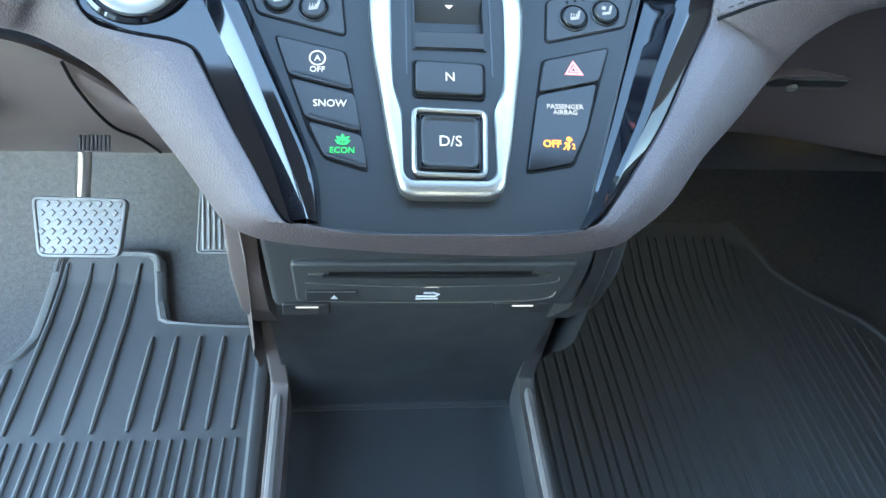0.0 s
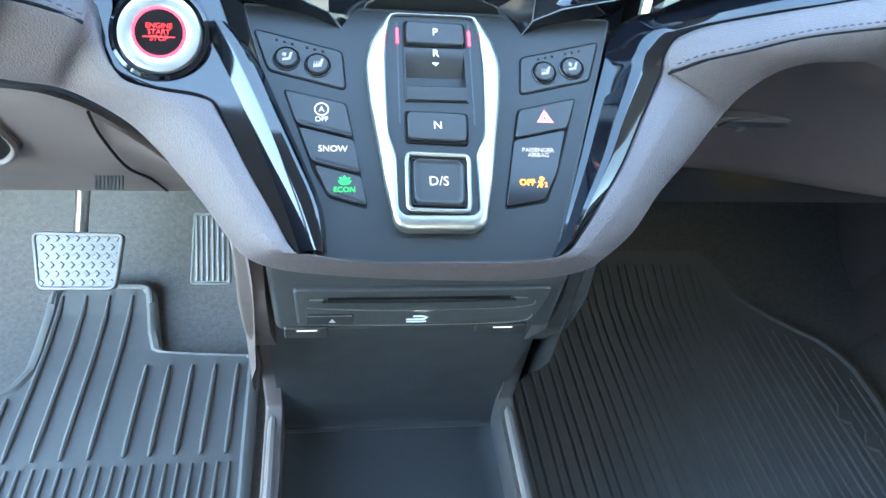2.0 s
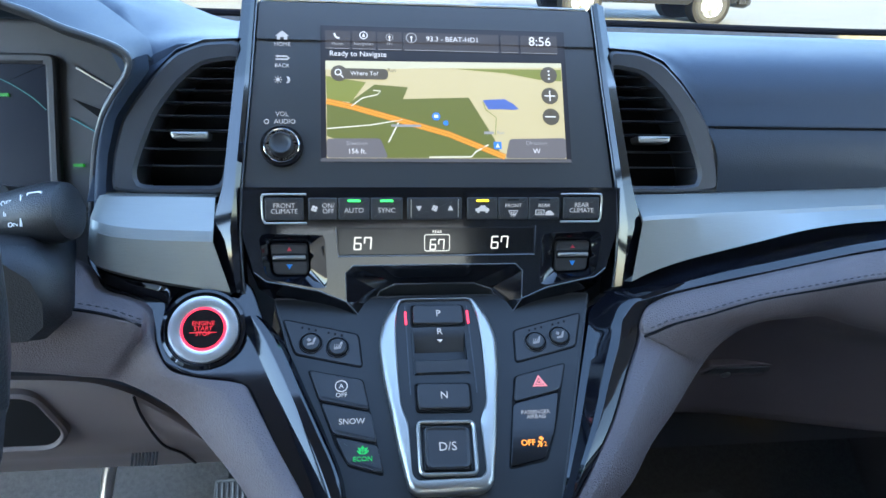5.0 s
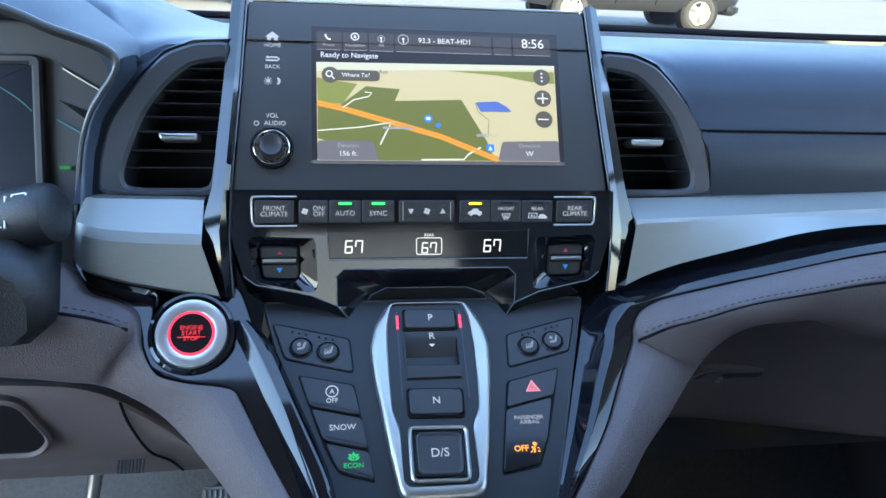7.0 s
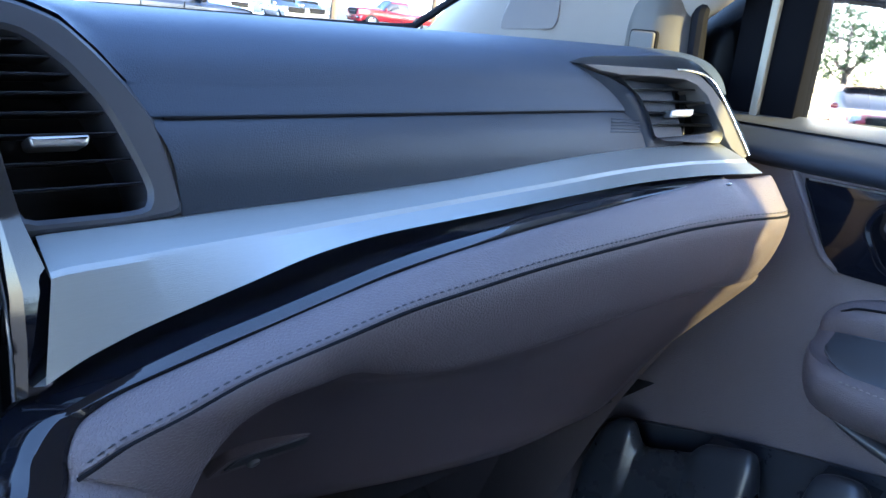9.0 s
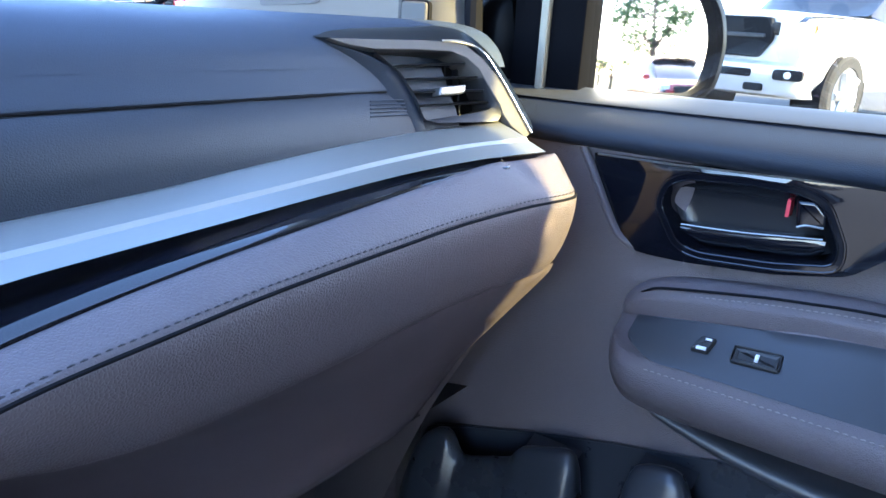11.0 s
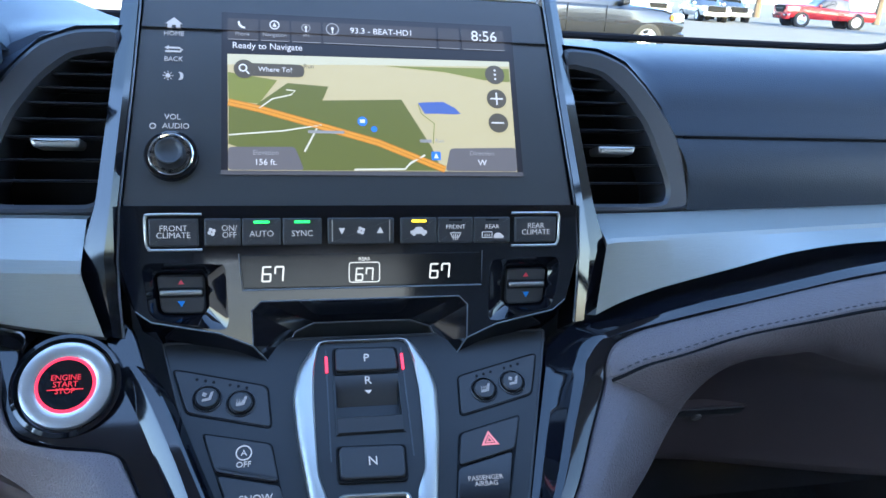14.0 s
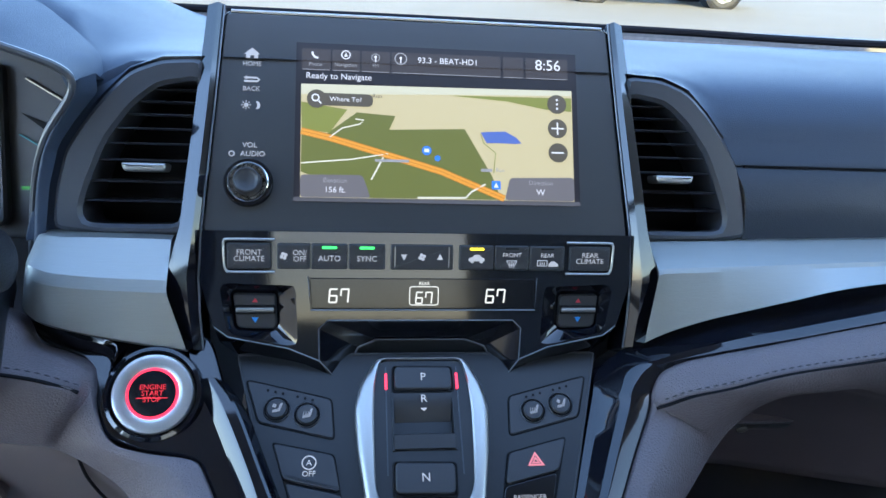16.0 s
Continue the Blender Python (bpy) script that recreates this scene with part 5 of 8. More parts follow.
# keys
for u0, u1, text, kind in ((-0.1215, -0.0945, "FRONT\nCLIMATE", "big"), (-0.0912, -0.0708, "ON/\nOFF", "fan"), (-0.0702, -0.0478, "AUTO", "green"), (-0.0472, -0.0242, "SYNC", "green"), (-0.0208, 0.0190, "", "rock"), (0.0230, 0.0455, "", "yellow"), (0.0461, 0.0684, "FRONT", "off"), (0.0690, 0.0922, "REAR", "off"), (0.0955, 0.1228, "REAR\nCLIMATE", "big")):
    kb = part("key", slab(rect(u0, u1, -0.0108, 0.0052, 0.0012), -0.002, 0.0020, 0.0009), BUTTON, clim, "black climate key", m=K)
    um = (u0 + u1) / 2
    if kind == "big":
        lettering(text, 0.0047, K, WHITE_LIT, kb, um, -0.0025, 0.0023)
        sg = -1 if um < 0 else 1
        ui, ua = (u1 + 0.002, u0 - 0.0020) if um < 0 else (u0 - 0.002, u1 + 0.0020)
        line = smooth_line([(ui, 0.0076, 0.0012), (ua - sg * 0.0035, 0.0076, 0.0014), (ua - sg * 0.0008, 0.0066, 0.0014), (ua, 0.0040, 0.0014), (ua - sg * 0.0006, -0.0090, 0.0014), (ua - sg * 0.0020, -0.0118, 0.0014), (ua - sg * 0.0045, -0.0128, 0.0014), (ui, -0.0128, 0.0012)], 4)
        part("chrome_frame", tube([K @ p for p in line], 0.0008, 8), SATIN_CHROME, kb, "satin chrome frame", m=None)
    elif kind == "fan":
        lettering(text, 0.0047, K, WHITE_LIT, kb, um + 0.0038, -0.0025, 0.0023)
    elif kind in ("green", "yellow"):
        part("indicator", slab(rect(um - 0.0046, um + 0.0046, 0.0022, 0.0038, 0.0007), 0.0018, 0.0026), GREEN_LED if kind == "green" else YELLOW_LED, kb, "lit indicator", m=K)
        if text:
            lettering(text, 0.0050, K, WHITE_LIT, kb, um, -0.0040, 0.0023)
    elif kind == "off":
        lettering(text, 0.0038, K, WHITE_LIT, kb, um, -0.0008, 0.0023)
        part("indicator", slab(rect(um - 0.0042, um + 0.0042, 0.0030, 0.0040), 0.0018, 0.0023), VENT_DARK, kb, "unlit indicator", m=K)
    if kind in ("fan", "rock"):
        uf = u0 + 0.0042 if kind == "fan" else um
        for i in range(4):
            a = i * math.pi / 2 + 0.4
            part("fan_blade", slab(circle(0.0011, 8, uf + 0.0014 * math.cos(a), -0.0025 + 0.0014 * math.sin(a)), 0.002, 0.0023), WHITE_LIT, kb, m=K, smooth=0)
    if kind == "rock":
        for du, sg in ((-0.0115, -1), (0.0115, 1)):
            part("arrow", slab([(um + du - 0.002, -0.0025 - sg * 0.0016), (um + du + 0.002, -0.0025 - sg * 0.0016), (um + du, -0.0025 + sg * 0.0022)], 0.002, 0.0023), WHITE_LIT, kb, m=K, smooth=0)
        for du in (-0.0172, 0.0172):
            part("key_edge", slab(rect(um + du - 0.0003, um + du + 0.0003, -0.009, 0.004), 0.0018, 0.0024), SATIN_CHROME, kb, m=K, smooth=0)
    if kind == "yellow":
        part("car_sign", slab([(um - 0.0052, -0.0048), (um - 0.0052, -0.0030), (um - 0.0028, -0.0022), (um - 0.0014, -0.0006), (um + 0.0018, -0.0006), (um + 0.0030, -0.0022), (um + 0.0050, -0.0030), (um + 0.0050, -0.0048)], 0.002, 0.0023), WHITE_LIT, kb, m=K, smooth=0)
        for du in (-0.003, 0.003):
            part("car_wheel", slab(circle(0.0011, 10, um + du, -0.0050), 0.002, 0.0023), WHITE_LIT, kb, m=K, smooth=0)
    if kind == "off":
        o = [(um - 0.0036, -0.0042), (um + 0.0036, -0.0042), (um + 0.0022, -0.0074), (um - 0.0022, -0.0074)] if text == "FRONT" else rect(um - 0.0066, um + 0.0002, -0.0078, -0.0038, 0.0006)
        part("glass_sign", frame_slab(o, inset(o, 0.0005), 0.002, 0.0023, 0.0001), WHITE_LIT, kb, m=K, smooth=0)
        uc = um if text == "FRONT" else um - 0.0032
        for du in (-0.0013, 0, 0.0013):
            part("heat_line", slab(rect(uc + du - 0.00025, uc + du + 0.00025, -0.0088 if text == "FRONT" else -0.0070, -0.0052), 0.002, 0.0023), WHITE_LIT, kb, m=K, smooth=0)
        if text == "REAR":
            part("mirror_sign", slab([(um + 0.001, -0.0062), (um + 0.0028, -0.0046), (um + 0.0050, -0.0046), (um + 0.0076, -0.0068), (um + 0.0070, -0.0080), (um + 0.001, -0.0080)], 0.002, 0.0023), WHITE_LIT, kb, m=K, smooth=0)
# display with three temperatures
dsp = part("temperature_display", slab(rounded([(-0.0715, -0.0165), (0.0735, -0.0165), (0.0735, -0.0362), (-0.0700, -0.0362)], 0.0015), -0.002, 0.0006, 0.0005), BLACK_GLASS, clim, "dark glass temperature display", m=K)
part("display_edge", tube([K @ Vector(p) for p in ((-0.0722, -0.0155, 0.001), (-0.0705, -0.0370, 0.001), (0.0740, -0.0370, 0.001), (0.0745, -0.0155, 0.001))], 0.0005, 6), EDGE_GLINT, clim, "fine line painting an edge highlight")
SEG = {"6": "afgedc", "7": "fabc"}


def digit(ch, u, v, h):
    w, t = h * 0.55, h * 0.085
    bars = {"a": [(-w / 2, h / 2), (w / 2, h / 2)], "g": [(-w / 2, 0), (w / 2, 0)], "d": [(-w / 2, -h / 2), (w / 2, -h / 2)], "f": [(-w / 2, h / 2), (-w / 2, 0)], "e": [(-w / 2, 0), (-w / 2, -h / 2)], "b": [(w / 2, h / 2), (w / 2, 0)], "c": [(w / 2, 0), (w / 2, -h / 2)]}
    for s in SEG[ch]:
        (a, b), (c, d) = bars[s]
        part("segment", slab(ribbon([(u + a + b * 0.08, v + b), (u + c + d * 0.08, v + d)], t * 1.4), 0.0008, 0.0010), SEGM, dsp, m=K, smooth=0)


SEGM = light_material("display_digit", (0.95, 0.90, 0.78), 0.07)
for u, h in ((-0.0530, 0.0085), (0.0010, 0.0072), (0.0475, 0.0085)):
    digit("6", u - h * 0.42, -0.0278 - (0.0012 if h < 0.008 else 0), h)
    digit("7", u + h * 0.42, -0.0278 - (0.0012 if h < 0.008 else 0), h)
lettering("REAR", 0.0030, K, SEGM, dsp, 0.001, -0.0198, 0.0009)
o = rect(-0.0085, 0.0105, -0.0340, -0.0215, 0.002)
part("rear_frame", frame_slab(o, inset(o, 0.0006), 0.0007, 0.0010, 0.0001), SEGM, dsp, m=K, smooth=0)


# ---- console with the gear selector ----
cons = thing("console_panel", "satin black console face with switch panels beside the gear selector", "console", at=C @ Vector((0, -0.14, -0.02)))
cs_out = rounded([(-0.1185, 0.024), (0.1215, 0.024), (0.0690, -0.1430), (0.0350, -0.1460), (-0.0350, -0.1460), (-0.0725, -0.1425)], 0.004)
part("face", slab(cs_out, -0.012, 0.0, 0.0012), SATIN, cons, "satin black face", m=CS)
part("face_edge", frame_slab(cs_out, inset(cs_out, 0.0016), -0.006, 0.0005, 0.0004), BUTTON, cons, "fine raised edge", m=CS)
sel = thing("gear_selector", "push-button gear selector in a satin silver surround", "gear selector", at=C @ Vector((0, -0.12, 0)))
sur_o = [(-0.0285, 0.0165), (-0.0390, -0.0010), (-0.0428, -0.0180), (-0.0405, -0.0450), (-0.0362, -0.0720), (-0.0325, -0.0980), (-0.0275, -0.1235), (-0.0220, -0.1275), (0.0205, -0.1275), (0.0262, -0.1235), (0.0312, -0.0980), (0.0352, -0.0720), (0.0395, -0.0450), (0.0418, -0.0180), (0.0380, -0.0010), (0.0285, 0.0165)]
sur_i = [(-0.0265, 0.0150), (-0.0300, -0.0020), (-0.0308, -0.0190), (-0.0306, -0.0450), (-0.0300, -0.0680), (-0.0256, -0.0810), (-0.0255, -0.1150), (-0.0225, -0.1190), (0.0190, -0.1190), (0.0222, -0.1150), (0.0224, -0.0800), (0.0282, -0.0680), (0.0298, -0.0450), (0.0306, -0.0190), (0.0296, -0.0020), (0.0262, 0.0150)]
so, si = rounded(sur_o, 0.005, 2), rounded(sur_i, 0.004, 2)
if area(so) < 0:
    so, si = so[::-1], si[::-1]
blend = lambda f, w: [(a[0] + (b[0] - a[0]) * f, a[1] + (b[1] - a[1]) * f, w) for a, b in zip(so, si)]
part("surround", rings_bm([blend(0, -0.012), blend(0, -0.0030), blend(0.06, -0.0020), blend(0.30, -0.0006), blend(0.62, 0.0), blend(0.90, -0.0001), blend(1.0, -0.0010), blend(1.0, -0.012)], False, False), SATIN_CHROME, sel, "satin silver surround", m=C)


def clipped(poly, i, val, sign):
    """The outline's share on one side of a line."""
    out = []
    for p, q in zip(poly, poly[1:] + poly[:1]):
        dp, dq = sign * (p[i] - val), sign * (q[i] - val)
        if dp >= 0:
            out.append(p)
        if dp * dq < 0:
            f = dp / (dp - dq)
            out.append((p[0] + (q[0] - p[0]) * f, p[1] + (q[1] - p[1]) * f))
    return out


bp_ = inset(si, -0.0012)
mid_ = clipped(clipped(bp_, 1, -0.0455, 1), 1, -0.0080, -1)
for piece in (clipped(bp_, 1, -0.0080, 1), clipped(bp_, 1, -0.0455, -1), clipped(mid_, 0, -0.0188, -1), clipped(mid_, 0, 0.0192, 1)):
    part("base", slab(piece, -0.016, -0.0022), SATIN, sel, "satin black base", m=C)
key = lambda n, poly, w1, lab: part(n, slab(rounded(poly, 0.0034, 5), -0.006, w1, 0.0010), BUTTON, sel, lab, m=C)
well = lambda poly: part("well", frame_slab(rounded(poly, 0.003), inset(rounded(poly, 0.003), 0.0016), -0.004, -0.0008, 0.0004), VENT_DARK, sel, m=C)
kp = key("park_key", [(-0.0178, -0.0064), (0.0188, -0.0070), (0.0186, 0.0085), (-0.0174, 0.0092)], 0.0016, "black P key")
lettering("P", 0.0072, C, WHITE_LIT, kp, 0.0006, 0.0013, 0.0019)
# the reverse key is a scoop pulled backwards
rows = [[C @ Vector((u, v, w)) for u in (-0.0182 + t, -0.006, 0.006, 0.0186 - t)] for v, w, t in ((-0.0085, -0.0008, 0), (-0.013, -0.0010, 0.0), (-0.018, -0.0030, 0.0006), (-0.026, -0.0100, 0.001), (-0.0325, -0.0135, 0.001), (-0.0345, -0.0120, 0.001), (-0.0350, -0.0010, 0.001), (-0.0362, 0.0004, 0.0), (-0.0445, -0.0004, 0.0), (-0.0452, -0.003, 0.0))]
kr = part("reverse_key", loft(rows), BUTTON, sel, "black scooped R key", smooth=25)
for u in (-0.0188, 0.0192):
    part("scoop_wall", slab(rect(u - 0.0006, u + 0.0006, -0.0455, -0.0080), -0.010, -0.0008), SATIN, sel, m=C)
lettering("R", 0.0072, C, WHITE_LIT, kr, 0.0006, -0.0128, 0.0001)
part("pull_sign", slab([(-0.0014, -0.0182), (0.0026, -0.0182), (0.0006, -0.0202)], -0.0024, -0.0014), WHITE_LIT, kr, m=C, smooth=0)
well([(-0.0194, -0.0080), (0.0204, -0.0086), (0.0202, 0.0101), (-0.0190, 0.0108)])
well([(-0.0202, -0.0732), (0.0182, -0.0744), (0.0188, -0.0530), (-0.0202, -0.0518)])
kn = key("neutral_key", [(-0.0186, -0.0716), (0.0166, -0.0728), (0.0172, -0.0546), (-0.0186, -0.0534)], 0.0016, "black N key")
lettering("N", 0.0072, C, WHITE_LIT, kn, -0.0006, -0.0630, 0.0019)
ds_o = rounded([(-0.0212, -0.1170), (0.0172, -0.1180), (0.0186, -0.0806), (-0.0210, -0.0794)], 0.005, 4)
part("chrome_frame", frame_slab(ds_o, inset(ds_o, 0.0024), -0.004, 0.0014, 0.0010), SATIN_CHROME, sel, "satin chrome frame", m=C)
ds_i = inset(ds_o, 0.0040)
part("inner_frame", frame_slab(ds_i, inset(ds_i, 0.0008), -0.004, 0.0004, 0.0003), SATIN, sel, "bright inner frame", m=C)
kd = part("drive_key", slab(rounded([(-0.0164, -0.1124), (0.0128, -0.1134), (0.0140, -0.0852), (-0.0164, -0.0840)], 0.005, 5), -0.006, 0.0014, 0.0010, dish=0.0010), BUTTON, sel, "dished D/S key", m=C)
lettering("D/S", 0.0082, C, WHITE_LIT, kd, -0.0014, -0.0985, 0.0006)
for u in (-0.0228, 0.0226):
    part("park_light", slab(rect(u - 0.0008, u + 0.0008, -0.0055, 0.0055, 0.0004), -0.003, -0.0014), RED, sel, "red indicator", m=C)
for u in (-0.0228, 0.0228):
    part("guide", slab(rect(u - 0.0004, u + 0.0004, -0.060, 0.010), -0.004, -0.0019), DASH_FRAME, sel, m=C)


SEAT_SIGN = light_material("grey_seat_print", (0.62, 0.63, 0.66), 0.020)


def seat_panel(s):
    t = thing("seat_heater_panel", "black panel with two round seat heating and cooling switches", "switch panel", "seat heater panels", at=CS @ Vector((s * 0.083, -0.03, 0)))
    o = rounded([(s * 0.1100, 0.0050), (s * 0.0572, -0.0088), (s * 0.0550, -0.0345), (s * 0.1010, -0.0228)], 0.003)
    part("plate", slab(o, -0.004, 0.0010, 0.0006), BUTTON, t, "black plate", m=CS)
    part("groove", frame_slab(inset(o, -0.0010), o, -0.003, 0.0005, 0.0002), VENT_DARK, t, m=CS)
    for i, (u, v) in enumerate(((0.0903, -0.0150), (0.0717, -0.0190))):
        sw = part("switch", turned([(0.0064, 0.0), (0.0064, 0.0026), (0.0058, 0.0034), (0.0050, 0.0035), (0.0, 0.0031)], 32, u=s * u, v=v), BUTTON, t, "round black switch", m=CS)
        part("gap", turned([(0.0082, 0.0004), (0.0080, 0.00125), (0.0066, 0.00125), (0.0065, 0.0004)], 32, u=s * u, v=v), VENT_DARK, sw, m=CS)
        part("ring", turned([(0.0084, 0.0006), (0.0083, 0.0017), (0.0080, 0.0020), (0.0077, 0.0016), (0.0077, 0.0006)], 32, u=s * u, v=v), DASH_FRAME, sw, "satin ring", m=CS)
        cu, cv = s * u + 0.0002, v
        part("seat_sign", slab(ribbon([(cu + 0.0030, cv + 0.0032), (cu + 0.0016, cv - 0.0016), (cu - 0.0028, cv - 0.0024)], 0.0009), 0.0031, 0.0037), SEAT_SIGN, sw, m=CS, smooth=0)
        part("seat_sign", slab(ribbon([(cu + 0.0022, cv + 0.0030), (cu + 0.0010, cv - 0.0008), (cu - 0.0026, cv - 0.0015)], 0.0004), 0.0031, 0.0037), SEAT_SIGN, sw, m=CS, smooth=0)
        if i == 0:
            for k in range(4):
                a = k * math.pi / 2 + 0.4
                part("fan_sign", slab(circle(0.0006, 8, cu - 0.0016 + 0.0008 * math.cos(a), cv + 0.0016 + 0.0008 * math.sin(a)), 0.0031, 0.0037), SEAT_SIGN, sw, m=CS, smooth=0)
        else:
            for k in range(3):
                part("heat_sign", slab(ribbon([(cu - 0.0024 + k * 0.0014, cv - 0.0022), (cu - 0.0026 + k * 0.0014, cv - 0.0008), (cu - 0.0020 + k * 0.0014, cv + 0.0002), (cu - 0.0022 + k * 0.0014, cv + 0.0014)], 0.0004), 0.0031, 0.0037), SEAT_SIGN, sw, m=CS, smooth=0)
    for u, v in ((0.0965, -0.0022), (0.0918, -0.0034), (0.0871, -0.0046), (0.0780, -0.0068), (0.0733, -0.0080), (0.0686, -0.0092)):
        part("lamp", slab(circle(0.0009, 8, s * u, v), 0.0008, 0.0013), VENT_DARK, t, m=CS, smooth=0)


seat_panel(1)
seat_panel(-1)

lsw = thing("switch_bank", "bank of three black keys marked OFF, SNOW and ECON", "switches", at=CS @ Vector((-0.065, -0.11, 0)))
o = rounded([(-0.0925, -0.0352), (-0.0542, -0.0440), (-0.0425, -0.1128), (-0.0655, -0.1056), (-0.0740, -0.0900)], 0.003)
part("groove", slab(o, -0.004, 0.0003, 0.0002), VENT_DARK, lsw, "dark gap", m=CS)
for name, poly in (("idle_stop_key", [(-0.0912, -0.0368), (-0.0550, -0.0452), (-0.0508, -0.0672), (-0.0842, -0.0590)]), ("snow_key", [(-0.0830, -0.0612), (-0.0500, -0.0694), (-0.0466, -0.0905), (-0.0752, -0.0832)]), ("econ_key", [(-0.0738, -0.0855), (-0.0460, -0.0928), (-0.0434, -0.1112), (-0.0655, -0.1042)])):
    k = part(name, slab(rounded(poly, 0.0030, 5), -0.003, 0.0022, 0.0007), BUTTON, lsw, "black key", m=CS)
    cu = sum(p[0] for p in poly) / 4
    cv = sum(p[1] for p in poly) / 4
    part("key_step", slab(ribbon([((poly[3][0] + 0.002), poly[3][1] + 0.0022), (poly[2][0] - 0.001, poly[2][1] + 0.0022)], 0.0012), 0.0020, 0.0026), SATIN, k, m=CS, smooth=0)
    if name == "snow_key":
        lettering("SNOW", 0.0056, CS, WHITE_LIT, k, cu + 0.001, cv + 0.0006, 0.0025)
    elif name == "econ_key":
        lettering("ECON", 0.0046, CS, GREEN, k, cu + 0.001, cv - 0.0030, 0.0025)
        x, y = cu + 0.0012, cv + 0.0012
        part("leaf_sign", slab(rect(x - 0.0003, x + 0.0003, y - 0.0010, y + 0.0020), 0.0022, 0.0026), GREEN, k, m=CS, smooth=0)
        part("leaf_sign", slab([(x, y + 0.0018), (x + 0.0011, y + 0.0032), (x, y + 0.0050), (x - 0.0011, y + 0.0032)], 0.0022, 0.0026), GREEN, k, m=CS, smooth=0)
        for sg in (1, -1):
            for dy, w in ((0.0018, 0.0034), (-0.0002, 0.0040)):
                part("leaf_sign", slab([(x + sg * 0.0004, y + dy - 0.0008), (x + sg * w * 0.6, y + dy - 0.0004), (x + sg * w, y + dy + 0.0018), (x + sg * w * 0.45, y + dy + 0.0014)], 0.0022, 0.0026), GREEN, k, m=CS, smooth=0)
    else:
        lettering("OFF", 0.0046, CS, WHITE_LIT, k, cu + 0.001, cv - 0.0042, 0.0025)
        lettering("A", 0.0050, CS, WHITE_LIT, k, cu + 0.001, cv + 0.0024, 0.0025)
        part("arrow_ring", frame_slab(circle(0.0044, 24, cu + 0.001, cv + 0.0026), circle(0.0037, 24, cu + 0.001, cv + 0.0026), 0.0022, 0.0026, 0.0001), WHITE_LIT, k, m=CS, smooth=0)

rsw = thing("hazard_switch", "black hazard key with a pink triangle above a lit airbag sign", "switches", at=CS @ Vector((0.065, -0.11, 0)))
o = rounded([(0.0912, -0.0358), (0.0515, -0.0455), (0.0388, -0.1125), (0.0655, -0.1078), (0.0745, -0.0880)], 0.003)
part("groove", slab(o, -0.004, 0.0003, 0.0002), VENT_DARK, rsw, "dark gap", m=CS)
hk = part("hazard_key", slab(rounded([(0.0527, -0.0466), (0.0900, -0.0375), (0.0828, -0.0578), (0.0486, -0.0658)], 0.0030, 5), -0.003, 0.0022, 0.0007), BUTTON, rsw, "black hazard key", m=CS)
tri = lambda r: [(0.0688 + r * math.cos(radians(a)), -0.0520 + r * 0.95 * math.sin(radians(a))) for a in (90, 210, 330)]
part("triangle", frame_slab(tri(0.0062), tri(0.0040), 0.0020, 0.0026, 0.0001), PINK, hk, "pink triangle", m=CS, smooth=0)
part("triangle", frame_slab(tri(0.0030), tri(0.0014), 0.0020, 0.0026, 0.0001), PINK, hk, "pink triangle", m=CS, smooth=0)
ak = part("airbag_sign", slab(rounded([(0.0480, -0.0670), (0.0816, -0.0592), (0.0735, -0.0880), (0.0640, -0.1064), (0.0398, -0.1112)], 0.0030, 5), -0.003, 0.0016, 0.0006), BLACK_GLASS, rsw, "glossy black sign", m=CS)
lettering("PASSENGER\nAIRBAG", 0.0039, CS, M_TXT2, ak, 0.0625, -0.0755, 0.0019)
lettering("OFF", 0.0056, CS, AMBER, ak, 0.0540, -0.0955, 0.0019, bold=0.0001)
part("figure_sign", slab(circle(0.0013, 10, 0.0632, -0.0925), 0.0016, 0.0019), AMBER, ak, m=CS, smooth=0)
part("figure_sign", slab(ribbon([(0.0610, -0.0945), (0.0632, -0.0965), (0.0622, -0.0985)], 0.0012), 0.0016, 0.0019), AMBER, ak, m=CS, smooth=0)
part("figure_sign", slab(ribbon([(0.0600, -0.0985), (0.0650, -0.0925)], 0.0007), 0.0016, 0.0019), AMBER, ak, m=CS, smooth=0)
lettering("2", 0.0044, CS, AMBER, ak, 0.0655, -0.0968, 0.0019)

# ---- start button ----
st = thing("start_button", "round start button with a silver ring and red lit circle", "start button", at=ST @ Vector((0, 0, -0.01)))
part("housing", turned([(0.0288, -0.016), (0.0288, 0.000), (0.0280, 0.0026), (0.0258, 0.0034), (0.0248, 0.0014), (0.0246, -0.003), (0.0, -0.003)], 56), GLOSS, st, "piano-black housing", m=ST)
part("ring", turned([(0.0238, -0.002), (0.0238, 0.0020), (0.0230, 0.0034), (0.0190, 0.0044), (0.0152, 0.0030), (0.0150, 0.0)], 56), material("pale_satin_ring", (0.62, 0.62, 0.62), 0.30, metal=0.85), st, "satin silver ring", m=ST)
part("face", turned([(0.0150, 0.0), (0.0150, 0.0026), (0.0142, 0.0032), (0.0, 0.0030)], 48), GLOSS, st, "black glass face", m=ST)
part("red_circle", turned([(0.0152, 0.0028), (0.0150, 0.0035), (0.0137, 0.0036), (0.0135, 0.0030)], 48), RED, st, "red lit circle", m=ST)
lettering("ENGINE\nSTART\nSTOP", 0.0043, ST, RED_DARK, st, 0.0, 0.0, 0.0034)
part("line", slab(rect(-0.009, 0.009, -0.0030, -0.0025), 0.0030, 0.0036), RED_DARK, st, m=ST, smooth=0)

